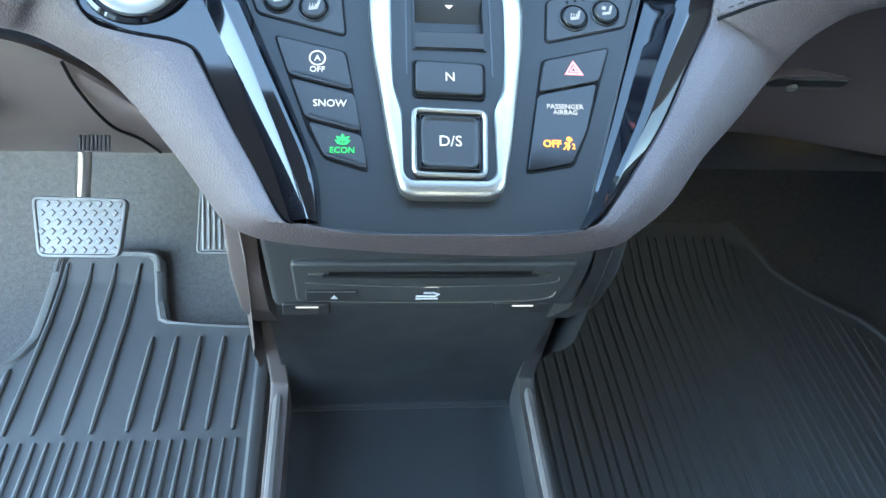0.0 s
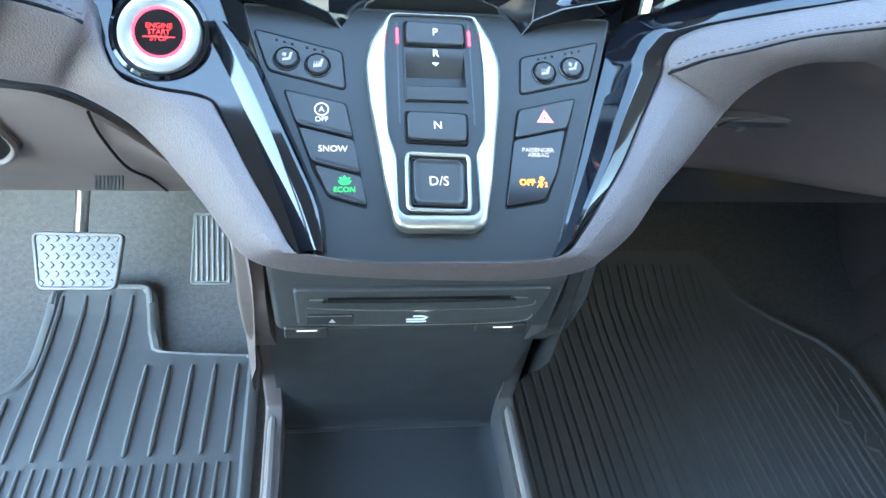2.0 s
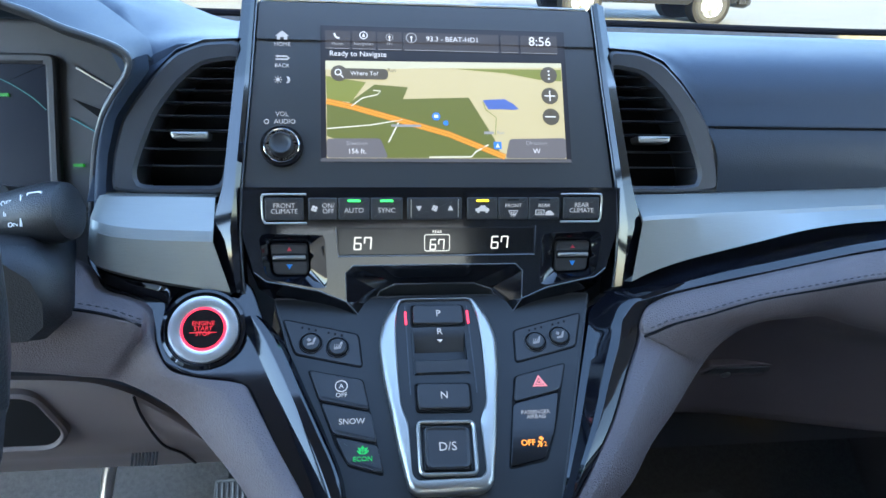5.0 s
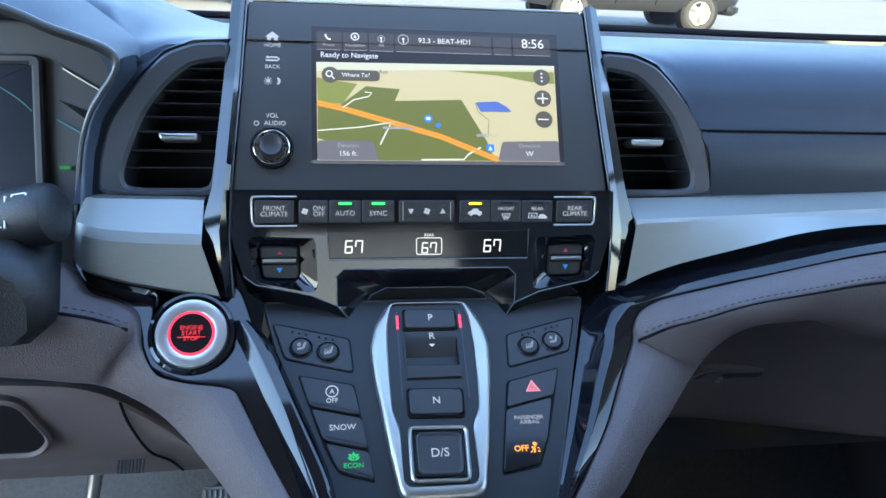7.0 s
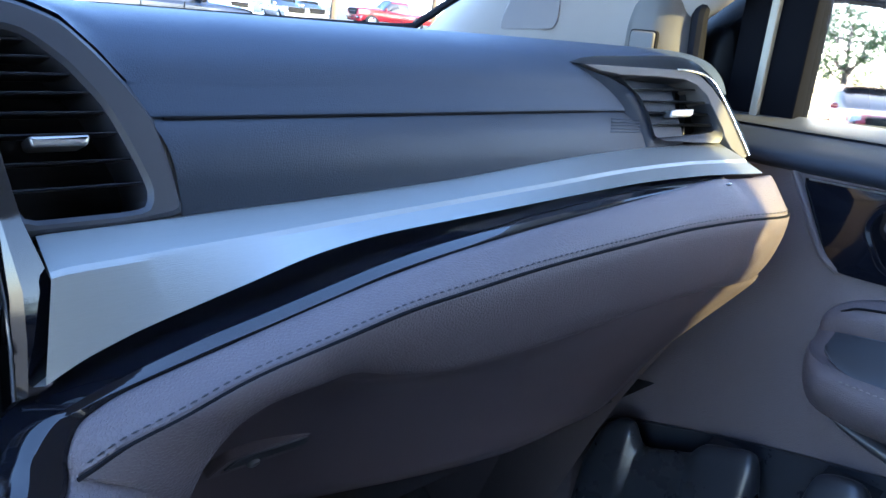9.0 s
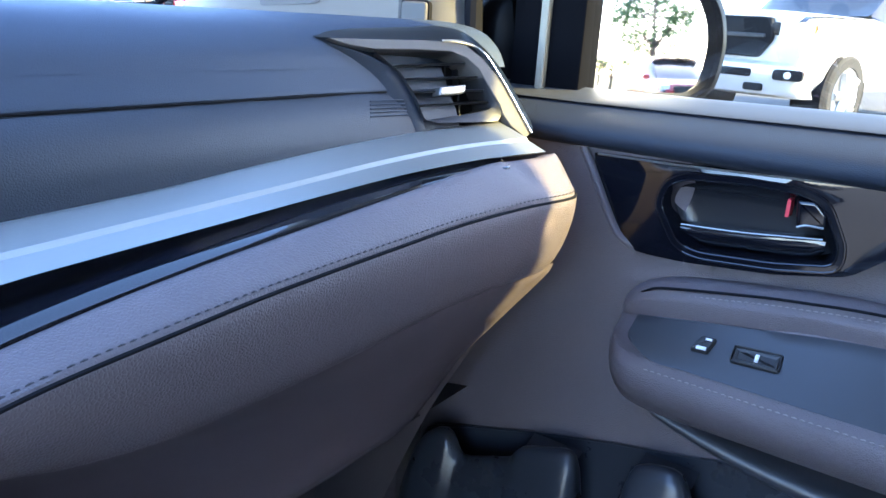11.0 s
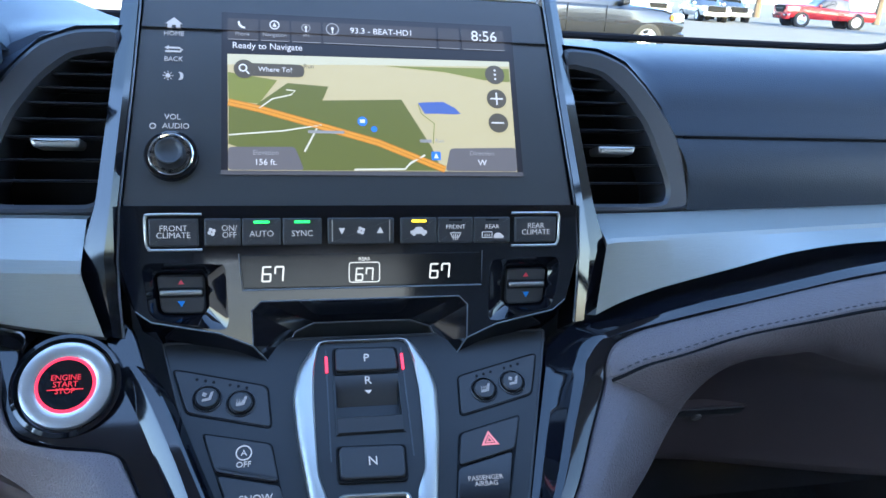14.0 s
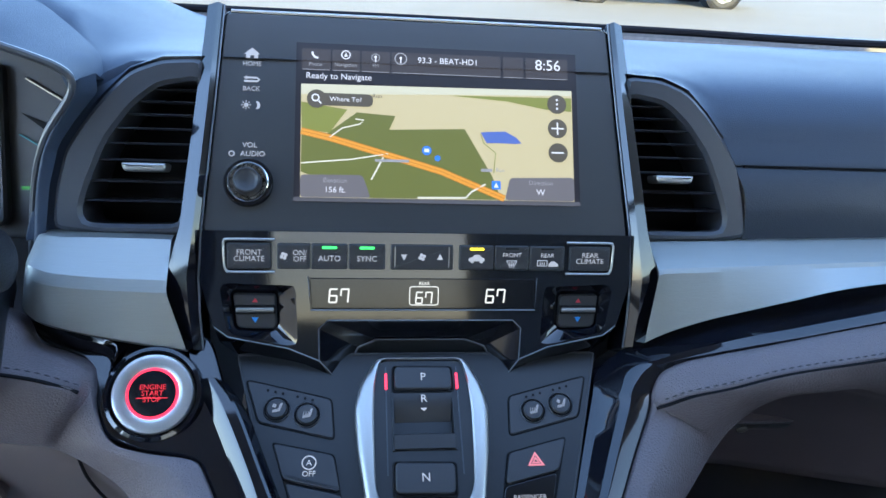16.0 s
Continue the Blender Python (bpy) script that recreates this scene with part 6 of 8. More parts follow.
# ---- disc player below the console ----
DP = basis((0, 0.328, 0.600), (1, 0, 0), (0, -0.10, 0.995))
disc = thing("disc_player", "black slot-loading disc player below the console", "disc player", at=(0, 0.34, 0.57))
dout = rounded([(-0.104, -0.030), (0.104, -0.030), (0.108, 0.045), (-0.108, 0.045)], 0.008, 4)
part("housing", slab(dout, -0.10, -0.004, 0.004), BIN, disc, "black plastic housing", m=DP)
part("face", slab(rounded([(-0.088, -0.018), (0.090, -0.018), (0.096, 0.022), (-0.090, 0.022)], 0.004), -0.006, 0.0, 0.002), BIN, disc, "black face", m=DP)
part("slot", slab(rect(-0.066, 0.066, 0.0112, 0.0142), -0.004, 0.0003), VENT_DARK, disc, "dark disc slot", m=DP)
part("slot_lip", tube([DP @ Vector((u, 0.0108 - 0.0012 * (1 - (u / 0.075) ** 2), 0.0012)) for u in np.linspace(-0.070, 0.070, 16)], 0.0010, 8), SATIN, disc)
for s in (-1, 1):
    part("guide_mark", slab(rect(s * 0.074 - 0.005, s * 0.074 + 0.005, 0.0118, 0.0130), 0.0, 0.0008), SATIN_CHROME, disc, "bright mark", m=DP)
part("face_line", tube([DP @ Vector(p) for p in smooth_line([(-0.081, 0.004, 0.0008), (-0.04, 0.0006, 0.0008), (0.0, -0.0002, 0.0008), (0.06, 0.0008, 0.0008), (0.083, 0.004, 0.0008), (0.085, 0.009, 0.0008)], 4)], 0.0005, 6), SATIN_CHROME, disc, "bright line")
part("face_line", tube([DP @ Vector(p) for p in smooth_line([(-0.080, -0.0150, 0.0008), (-0.04, -0.0170, 0.0008), (0.0, -0.0178, 0.0008), (0.06, -0.0170, 0.0008), (0.082, -0.0140, 0.0008), (0.086, -0.0070, 0.0008)], 4)], 0.0006, 6), SATIN_CHROME, disc, "bright line")
ej = part("eject_key", slab(rect(-0.0815, -0.0475, -0.0150, -0.0040, 0.002), -0.002, 0.0018, 0.001), BUTTON, disc, "black eject key", m=DP)
part("eject_line", slab(rect(-0.0800, -0.0490, -0.0048, -0.0043), 0.0015, 0.0021), SATIN_CHROME, ej, m=DP, smooth=0)
part("eject_sign", slab([(-0.0655, -0.0118), (-0.0605, -0.0118), (-0.0630, -0.0078)], 0.0017, 0.0021), WHITE, ej, m=DP, smooth=0)
part("disc_sign", slab(ribbon([(-0.009, -0.0118), (0.004, -0.0118), (0.0065, -0.0098), (0.003, -0.0082), (-0.004, -0.0082)], 0.0014), 0.0, 0.0005), WHITE, disc, "pale printed shape", m=DP, smooth=0)
part("disc_sign", slab(rect(-0.009, 0.006, -0.0150, -0.0138), 0.0, 0.0005), WHITE, disc, "pale printed bar", m=DP, smooth=0)
part("print_bar", slab(rect(-0.0035, 0.0055, -0.0022, -0.0005), 0.0, 0.0004), M_TXT2, disc, m=DP, smooth=0)
for u0, u1 in ((-0.098, -0.066), (0.046, 0.086)):
    pc = part("port_cover", slab(rect(u0, u1, -0.0350, -0.0225, 0.002), -0.03, -0.0015, 0.001), BUTTON, disc, "small black port cover", m=DP)
    um = (u0 + u1) / 2
    part("print_bar", slab(rect(um - 0.007, um + 0.008, -0.0260, -0.0248), -0.003, -0.0010), M_TXT2, pc, m=DP, smooth=0)

# ---- storage bin between the footwells ----
sb = thing("storage_bin", "open black plastic storage bin with taupe side walls", "storage bin", at=(0, 0.3, 0.18))
rows = []
for x in (-0.116, -0.112, -0.06, 0, 0.06, 0.112, 0.116):
    k = 0.016 if abs(x) > 0.113 else 0.0
    rows.append([(x, 0.10, 0.302 + k), (x, 0.30, 0.300 + k), (x, 0.425, 0.300 + k), (x, 0.436, 0.303 + k), (x, 0.441, 0.314 + k), (x, 0.436, 0.36), (x, 0.405, 0.46), (x, 0.37, 0.56), (x, 0.36, 0.60)])
part("liner", fine_loft(rows, 2, 3), BIN, sb, "black plastic liner", smooth=60)
part("liner_ridge", tube([(x, 0.4385, 0.3055) for x in np.linspace(-0.11, 0.11, 8)], 0.0022, 8), BIN, sb)
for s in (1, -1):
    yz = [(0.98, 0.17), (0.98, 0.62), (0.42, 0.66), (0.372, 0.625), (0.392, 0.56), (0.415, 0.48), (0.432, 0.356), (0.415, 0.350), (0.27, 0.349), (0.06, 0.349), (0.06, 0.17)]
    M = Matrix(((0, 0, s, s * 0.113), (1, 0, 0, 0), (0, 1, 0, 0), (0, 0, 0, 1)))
    # Right wall, cheek and joint are set darker than the left ones.
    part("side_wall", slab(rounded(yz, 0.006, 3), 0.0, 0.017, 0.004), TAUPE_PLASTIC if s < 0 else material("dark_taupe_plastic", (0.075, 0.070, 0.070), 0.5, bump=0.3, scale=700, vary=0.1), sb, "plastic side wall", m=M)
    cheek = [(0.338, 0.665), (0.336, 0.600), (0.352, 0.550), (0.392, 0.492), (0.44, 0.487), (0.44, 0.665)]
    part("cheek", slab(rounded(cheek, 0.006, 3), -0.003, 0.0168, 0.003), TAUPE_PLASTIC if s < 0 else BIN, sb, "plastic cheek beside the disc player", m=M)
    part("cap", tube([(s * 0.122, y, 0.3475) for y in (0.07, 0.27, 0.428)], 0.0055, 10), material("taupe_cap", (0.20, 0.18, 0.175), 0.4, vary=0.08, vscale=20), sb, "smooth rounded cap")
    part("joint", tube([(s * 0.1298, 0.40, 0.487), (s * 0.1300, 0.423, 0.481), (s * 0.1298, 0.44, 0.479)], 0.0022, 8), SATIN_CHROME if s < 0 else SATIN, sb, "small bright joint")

# ---- cup holder ----
cup = thing("cup_holder", "grey double cup holder at the front of the seat console", "cup holder", at=(0, 0.1, 0.18))
CUPM = material("cup_satin_grey", (0.085, 0.098, 0.115), 0.32, metal=0.3, vary=0.08, vscale=15)
co = rounded([(-0.130, -0.12), (0.150, -0.12), (0.158, 0.130), (0.140, 0.158), (0.060, 0.176), (0.012, 0.1775), (-0.040, 0.178), (-0.116, 0.166), (-0.134, 0.14)], 0.02, 4)
part("body", slab([(x * 1.03, y - 0.003) for x, y in co], 0.18, 0.488, 0.008), TAUPE_PLASTIC, cup, "taupe console body")
hz = Matrix.Translation((0, 0, 0.484))
rimo = [(-0.124, 0.04), (-0.124, 0.140), (-0.110, 0.166), (-0.060, 0.1775), (-0.020, 0.1765), (0.012, 0.1735), (0.044, 0.1745), (0.084, 0.1735), (0.132, 0.160), (0.146, 0.132), (0.148, 0.04), (0.08, 0.035), (0.012, 0.035), (-0.06, 0.035)]
part("tray", slab(rounded(rimo, 0.01, 3), 0.0, 0.012, 0.005), CUPM, cup, "satin grey tray", m=hz)
for s in (1, -1):
    cc = [(0.010 + s * 0.066 + (0.044 + 0.003 * math.cos(2 * a)) * math.cos(a), 0.122 + 0.041 * math.sin(a)) for a in np.linspace(0, 2 * math.pi, 33)[:-1]]
    part("cup_rim", frame_slab(inset(cc, -0.004), cc, 0.008, 0.0150, 0.0016), CUPM, cup, "satin grey rim", m=hz)
    # Well is nearly flat; its black colour stands for the shade inside a cup.
    part("cup_well", rings_bm([[(x, y, w) for x, y in inset(cc, d)] for w, d in ((0.0132, 0.0005), (0.0130, 0.002), (0.0128, 0.02), (0.0127, 0.038))], False, True), VENT_DARK, cup, "near-flat cup well with painted shade", m=hz)


# ---- floor mats ----
def mat_sheet(bounds, y0, y1, n=70, thick=0.010):
    """A rubber sheet that follows the floor between two side lines."""
    bm = bmesh.new()
    rows = []
    for y in np.linspace(y0, y1, n):
        a, b = bounds(y)
        z = floor_z(y)
        row = [(a, y, z), (a, y, z + thick), (a + 0.005, y, z + thick + 0.004), (a + 0.012, y, z + thick + 0.004), (a + 0.016, y, z + thick)]
        row += [(a + 0.016 + (b - a - 0.032) * k / 6, y, z + thick) for k in range(1, 6)]
        row += [(b - 0.016, y, z + thick), (b - 0.012, y, z + thick + 0.004), (b - 0.005, y, z + thick + 0.004), (b, y, z + thick), (b, y, z)]
        rows.append(row)
    rows = [[(x, y0 - 0.001, floor_z(y0)) for x, _, _ in rows[0]]] + rows + [[(x, y1 + 0.001, floor_z(y1)) for x, _, _ in rows[-1]]]
    return loft(rows, bm)


def rib(x0, ya, yb, lean=0.0, r=0.0036, n=10):
    pts = [(x0 + lean * (y - yb), y, floor_z(y) + 0.0105) for y in np.linspace(ya, yb, n)]
    return tube(pts, [r * 0.6] + [r] * (n - 2) + [r * 0.6], 7)


md = thing("floor_mat", "black ribbed rubber floor mat under the pedals", "floor mat", "rubber floor mats", at=(-0.38, 0.4, FZ))
dl = lambda y: lerp([(0.0, -0.66), (0.52, -0.62), (0.56, -0.54), (0.59, -0.478), (0.60, -0.468), (0.629, -0.455), (0.755, -0.454), (0.764, -0.444), (0.767, -0.433)], y)
dr = lambda y: lerp([(0.0, -0.152), (0.640, -0.158), (0.646, -0.166), (0.650, -0.270), (0.658, -0.288), (0.688, -0.297), (0.752, -0.309), (0.762, -0.318), (0.767, -0.332)], y)
part("sheet", mat_sheet(lambda y: (dl(y), dr(y)), 0.0, 0.767, 150), RUBBER, md, "black rubber sheet", smooth=40)
part("rim", tube(smooth_line([(-0.448, 0.735, floor_z(0.735) + 0.012), (-0.446, 0.755, floor_z(0.755) + 0.012), (-0.434, 0.7625, floor_z(0.7625) + 0.012), (-0.385, 0.7635, floor_z(0.7635) + 0.012), (-0.335, 0.7625, floor_z(0.7625) + 0.012), (-0.320, 0.757, floor_z(0.757) + 0.012), (-0.314, 0.735, floor_z(0.735) + 0.012)], 4), 0.0042, 8), RUBBER, md, "raised border")
for k in range(4):
    part("rib", rib(-0.342 - 0.0313 * k, 0.488, 0.749, 0.02), RUBBER, md)
for k in range(5):
    part("rib", rib(-0.187 - 0.0295 * k, 0.490, 0.630, 0.02), RUBBER, md)
for k in range(2):
    part("rib", rib(-0.463 - 0.034 * k, 0.490, 0.582 - 0.03 * k, 0.02), RUBBER, md)
for k in range(14):
    for d in (0.0, 0.0140):
        part("rib", rib(-0.184 - 0.0294 * k - d, 0.03, 0.478, 0.02, 0.0034, 6), RUBBER, md)

mp = thing("floor_mat", "black finely ribbed rubber floor mat of the passenger footwell", "floor mat", "rubber floor mats", at=(0.42, 0.4, FZ))
pl = lambda y: lerp([(0.0, 0.148), (0.46, 0.152), (0.6, 0.156), (0.811, 0.175)], y)
pr = lambda y: lerp([(0.0, 0.70), (0.463, 0.712), (0.523, 0.720), (0.587, 0.718), (0.620, 0.706), (0.646, 0.690), (0.692, 0.633), (0.736, 0.589), (0.782, 0.562), (0.811, 0.532)], y)
part("sheet", mat_sheet(lambda y: (pl(y), pr(y)), 0.0, 0.811, 110), RUBBER, mp, "black rubber sheet", smooth=40)
for k in range(36):
    x = 0.166 + 0.0150 * k + (0.0012 if k % 2 else -0.0012)
    yb = 0.800
    while yb > 0.1 and (pr(yb) - 0.02 < x + 0.006 or pl(yb) + 0.016 > x):
        yb -= 0.01
    part("rib", rib(x, 0.03, yb - 0.01, -0.012, 0.0029, 12), RUBBER, mp)
for i, (a, b) in enumerate(((0.0, 0.0), (0.016, -0.045), (0.028, -0.09))):
    part("raised_mark", slab([(0.630 + a, 0.50 + b), (0.646 + a, 0.492 + b), (0.660 + a, 0.515 + b), (0.642 + a, 0.522 + b)], floor_z(0.5) + 0.010, floor_z(0.5) + 0.0155, 0.001), RUBBER, mp, "raised moulded mark")

# ---- pedals ----
BP = plane(0.682, 0.333, 47, 0, -0.374)
brake = thing("brake_pedal", "metal brake pedal with a diamond tread", "pedal", "pedals", at=(-0.372, 0.74, 0.25))
bp = rounded([(-0.0465, -0.036), (0.0455, -0.037), (0.0555, 0.034), (-0.0535, 0.036)], 0.010, 4)
pad = part("pad", slab(bp, -0.010, 0.0, 0.002), PEDAL, brake, "grey metal pad", m=BP)
part("rim", frame_slab(bp, inset(bp, 0.004), -0.002, 0.0024, 0.001), PEDAL, pad, m=BP)
for i in range(8):
    for j in range(6):
        u = -0.042 + i * 0.0118 + (0.0059 if j % 2 else 0)
        v = -0.0275 + j * 0.0110
        if abs(u) < 0.047 + v * 0.12:
            part("stud", slab([(u - 0.0040, v), (u, v - 0.0040), (u + 0.0040, v), (u, v + 0.0040)], -0.001, 0.0018, 0.0008), PEDAL, pad, m=BP)
part("arm", tube([BP @ Vector((0.0, 0.02, -0.012)), (-0.366, 0.735, 0.40), (-0.362, 0.735, 0.47), (-0.352, 0.73, 0.58)], [0.008, 0.009, 0.010, 0.011], 12), STEEL, brake, "bare steel arm")
AP = plane(0.690, 0.345, 50, 0, -0.214)
acc = thing("accelerator_pedal", "metal accelerator pedal with upright ribs", "pedal", "pedals", at=(-0.21, 0.74, 0.25))
ap = rounded([(-0.0255, -0.046), (0.0250, -0.046), (0.0225, 0.046), (-0.0200, 0.046)], 0.006, 4)
pad = part("pad", slab(ap, -0.010, 0.0, 0.002), PEDAL, acc, "grey metal pad", m=AP)
part("rim", frame_slab(ap, inset(ap, 0.003), -0.002, 0.0020, 0.0008), PEDAL, pad, m=AP)
for i in range(6):
    u = -0.0165 + i * 0.0066
    part("rib", slab(rect(u - 0.0016, u + 0.0016, -0.041, 0.041, 0.001), -0.001, 0.0026, 0.001), PEDAL, pad, m=AP)
part("arm", tube([AP @ Vector((0, 0.03, -0.012)), (-0.20, 0.80, 0.42), (-0.19, 0.84, 0.58)], 0.009, 10), DASH_FRAME, acc, "black arm")

# ---- seats ----
SEAT = material("dark_taupe_seat_leather", (0.10, 0.094, 0.098), 0.48, bump=0.5, scale=520, kind="grain", vary=0.1, vscale=8)
for s in (1, -1):
    se = thing("car_seat", "dark taupe leather seat cushion with a rounded front", "seat", "front seats", at=(s * 0.42, -0.1, FZ))
    rows = []
    for x, h, f in ((0.195, -0.10, -0.03), (0.20, -0.03, -0.012), (0.215, 0.004, -0.002), (0.25, 0.012, 0.0), (0.29, 0.004, 0.004), (0.42, -0.002, 0.010), (0.55, 0.004, 0.004), (0.60, 0.012, 0.0), (0.635, 0.004, -0.002), (0.65, -0.03, -0.012), (0.655, -0.10, -0.03)):
        rows.append([(s * x, 0.11 + f, 0.30), (s * x, 0.155 + f, 0.38), (s * x, 0.176 + f, 0.43), (s * x, 0.170 + f, 0.475 + h * 0.6), (s * x, 0.135 + f, 0.500 + h), (s * x, 0.03, 0.508 + h), (s * x, -0.4, 0.48 + h)])
    part("cushion", fine_loft(rows, 3, 4), SEAT, se, "taupe leather cushion")
    rows = []
    for x, d in ((0.195, 0.07), (0.20, 0.02), (0.23, 0.0), (0.30, 0.02), (0.42, 0.03), (0.54, 0.02), (0.62, 0.0), (0.65, 0.02), (0.655, 0.07)):
        rows.append([(s * x, -0.34 - d, 0.44), (s * x, -0.38 - d, 0.60), (s * x, -0.42 - d, 0.80), (s * x, -0.47 - d, 1.00), (s * x, -0.52 - d * 0.6, 1.10), (s * x, -0.57, 1.115), (s * x, -0.62, 1.08), (s * x, -0.56, 0.60), (s * x, -0.50, 0.40)])
    part("backrest", fine_loft(rows, 2, 2), SEAT, se, "taupe leather backrest")
    part("base", box(min(s * 0.22, s * 0.63), max(s * 0.22, s * 0.63), -0.4, 0.09, FZ, 0.34, 0.02), DASH_FRAME, se, "black seat base")


# ---- instruments, column and wheel on the driver's side ----
clu = thing("instrument_cluster", "dark instrument cluster with a screen and faint green signs", "instrument cluster", at=(-0.40, 0.56, 0.83))
CL = basis((-0.40, 0.560, 0.895), (1, 0, 0), (0, 0.30, 0.95))
CLM = material("cluster_grey", (0.050, 0.048, 0.050), 0.5, vary=0.06, vscale=20)
part("face", slab(rounded([(-0.30, -0.085), (0.155, -0.085), (0.175, 0.03), (0.12, 0.075), (-0.30, 0.08)], 0.02), -0.03, -0.012, 0.004), CLM, clu, "dark grey face", m=CL)
so = rounded([(-0.14, -0.075), (0.098, -0.075), (0.098, 0.046), (-0.14, 0.046)], 0.008)
part("screen_frame", frame_slab(so, inset(so, 0.008), -0.014, -0.002, 0.002), CLM, clu, "grey screen frame", m=CL)
part("screen", slab(inset(so, 0.007), -0.012, -0.008), material("cluster_screen", (0.006, 0.008, 0.016), 0.25, spec=0.25), clu, "dark blue screen", m=CL)
part("arc_line", tube([CL @ Vector(p) for p in smooth_line([(0.02, 0.030, -0.0065), (0.05, 0.026, -0.0065), (0.075, 0.012, -0.0065), (0.088, 0.0, -0.0065)], 5)], 0.0005, 5), lit("cluster_line", (0.10, 0.35, 0.40), 0.03), clu, "thin teal line")
part("gauge_line", tube([CL @ Vector((0.112, 0.036, -0.010)), CL @ Vector((0.152, 0.012, -0.010))], 0.0010, 6), SATIN_CHROME, clu, "bright edge")
part("gauge_line", tube([CL @ Vector((0.106, -0.006, -0.010)), CL @ Vector((0.150, -0.032, -0.010))], 0.0006, 6), lit("cluster_blue", (0.10, 0.40, 0.50), 0.03), clu, "thin blue line")
part("gauge_notch", slab([(0.108, 0.010), (0.150, -0.006), (0.148, -0.020)], -0.014, -0.0105), VENT_DARK, clu, m=CL, smooth=0)
for u, v, w in ((0.055, 0.012, 0.008), (0.112, -0.046, 0.008)):
    part("green_sign", slab(rect(u - w / 2, u + w / 2, v - 0.0012, v + 0.0012), -0.0100, -0.0055), lit("cluster_green", (0.04, 0.45, 0.03), 0.03), clu, m=CL, smooth=0)
part("reset_stem", tube([CL @ Vector((0.068, -0.070, -0.01)), CL @ Vector((0.072, -0.068, 0.045))], 0.005, 12), BUTTON, clu, "black reset stem")

COLM = material("column_black", (0.013, 0.0135, 0.016), 0.45, bump=0.3, scale=600, kind="grain", vary=0.08)
col = thing("steering_column", "black plastic steering column cover", "steering column", at=(-0.36, 0.36, 0.78))
rows = []
for y, k in ((0.46, 0.74), (0.40, 0.88), (0.36, 0.97), (0.345, 0.95), (0.338, 0.88)):
    rows.append([(-0.36 + k * a, y, 0.826 + k * b) for a, b in ((-0.10, 0.02), (-0.06, 0.03), (0.0, 0.034), (0.06, 0.034), (0.105, 0.030), (0.122, 0.016), (0.128, -0.002), (0.126, -0.020), (0.114, -0.031), (0.05, -0.036), (0, -0.036), (-0.1, -0.036))])
bmx = loft(rows, close=True)
bmx.faces.new([bmx.verts.new(p) for p in rows[-1]])
part("cover", bmx, COLM, col, "black grained cover", smooth=50)

stk = thing("wiper_stalk", "black wiper stalk with white printed marks", "stalk", at=(-0.26, 0.28, 0.86))
sa, sb_ = Vector((-0.345, 0.405, 0.846)), Vector((-0.2425, 0.386, 0.8665))
ax = (sb_ - sa).normalized()
pts = [sa, sa + ax * 0.03, sa + ax * 0.06, sa + ax * 0.085, sa + ax * 0.100, sa + ax * 0.108, sa + ax * 0.111]
part("stem", tube(pts, [0.011, 0.013, 0.0165, 0.0195, 0.0200, 0.0185, 0.0140], 28), COLM, stk, "black stem")
SM = basis(sa + ax * 0.087 + Vector((0.0, -0.0158, 0.0088)), ax, Vector((0, 0.50, 0.86)))
for text, u, v in (("OFF", -0.014, 0.006), ("INT", -0.012, -0.001), ("ON", -0.010, -0.008)):
    lettering(text, 0.0044, SM, WHITE, stk, u, v, 0.001 - abs(v) * 0.15)
lettering("REAR", 0.0040, SM, WHITE, stk, 0.006, -0.001, 0.0012)
part("wiper_sign", frame_slab(rect(0.000, 0.010, 0.004, 0.011, 0.001), rect(0.0008, 0.0092, 0.0048, 0.0102, 0.001), -0.0004, 0.0004, 0.0001), WHITE, stk, m=SM, smooth=0)
part("mark_line", slab(ribbon([(-0.0035, 0.010), (-0.004, -0.010)], 0.0008), -0.0004, 0.0012), WHITE, stk, m=SM, smooth=0)

wh = thing("steering_wheel", "black leather steering wheel rim", "steering wheel", at=(-0.37, 0.12, 0.72))
WM = basis((-0.378, 0.135, 0.905), (1, 0, 0), (0, 0.38, 0.92))
ring = [WM @ Vector((0.187 * math.cos(a), 0.187 * math.sin(a), 0)) for a in np.linspace(0, 2 * math.pi, 73)[:-1]]
part("rim", tube(ring, 0.0150, 14, closed=True), COLM, wh, "black leather rim")
# ---- passenger's door ----
door = thing("door_1", "closed taupe car door with a black handle panel and padded armrest", "car door", kind="structure", at=(0.86, 0.0, 0.2))
DY = [0.62, 0.55, 0.47, 0.40, 0.33, 0.25, 0.15, 0.0, -0.2, -0.45, -0.62]
rows = []
for y in DY:
    d = 0.008 * max(0, (y - 0.45) / 0.17)
    r = 0.010 * max(0, (0.40 - y) / 0.6)
    rows.append([(0.862 + d, y, 0.9015 + r), (0.842 + d, y, 0.8965 + r), (0.820 + d, y, 0.8875 + r), (0.808 + d, y, 0.8800 + r), (0.8045 + d, y, 0.8725 + r), (0.807 + d, y, 0.8660 + r * 0.7), (0.815 + d, y, 0.8620 + r * 0.5), (0.826 + d, y, 0.8600), (0.840, y, 0.8600)])
part("belt_pad", fine_loft(rows, 3, 3), material("belt_pad_vinyl", (0.0185, 0.0235, 0.0350), 0.52, spec=0.26, bump=0.28, scale=640, kind="grain", vary=0.10, vscale=6), door, "dark soft belt pad under the window")
rows = []
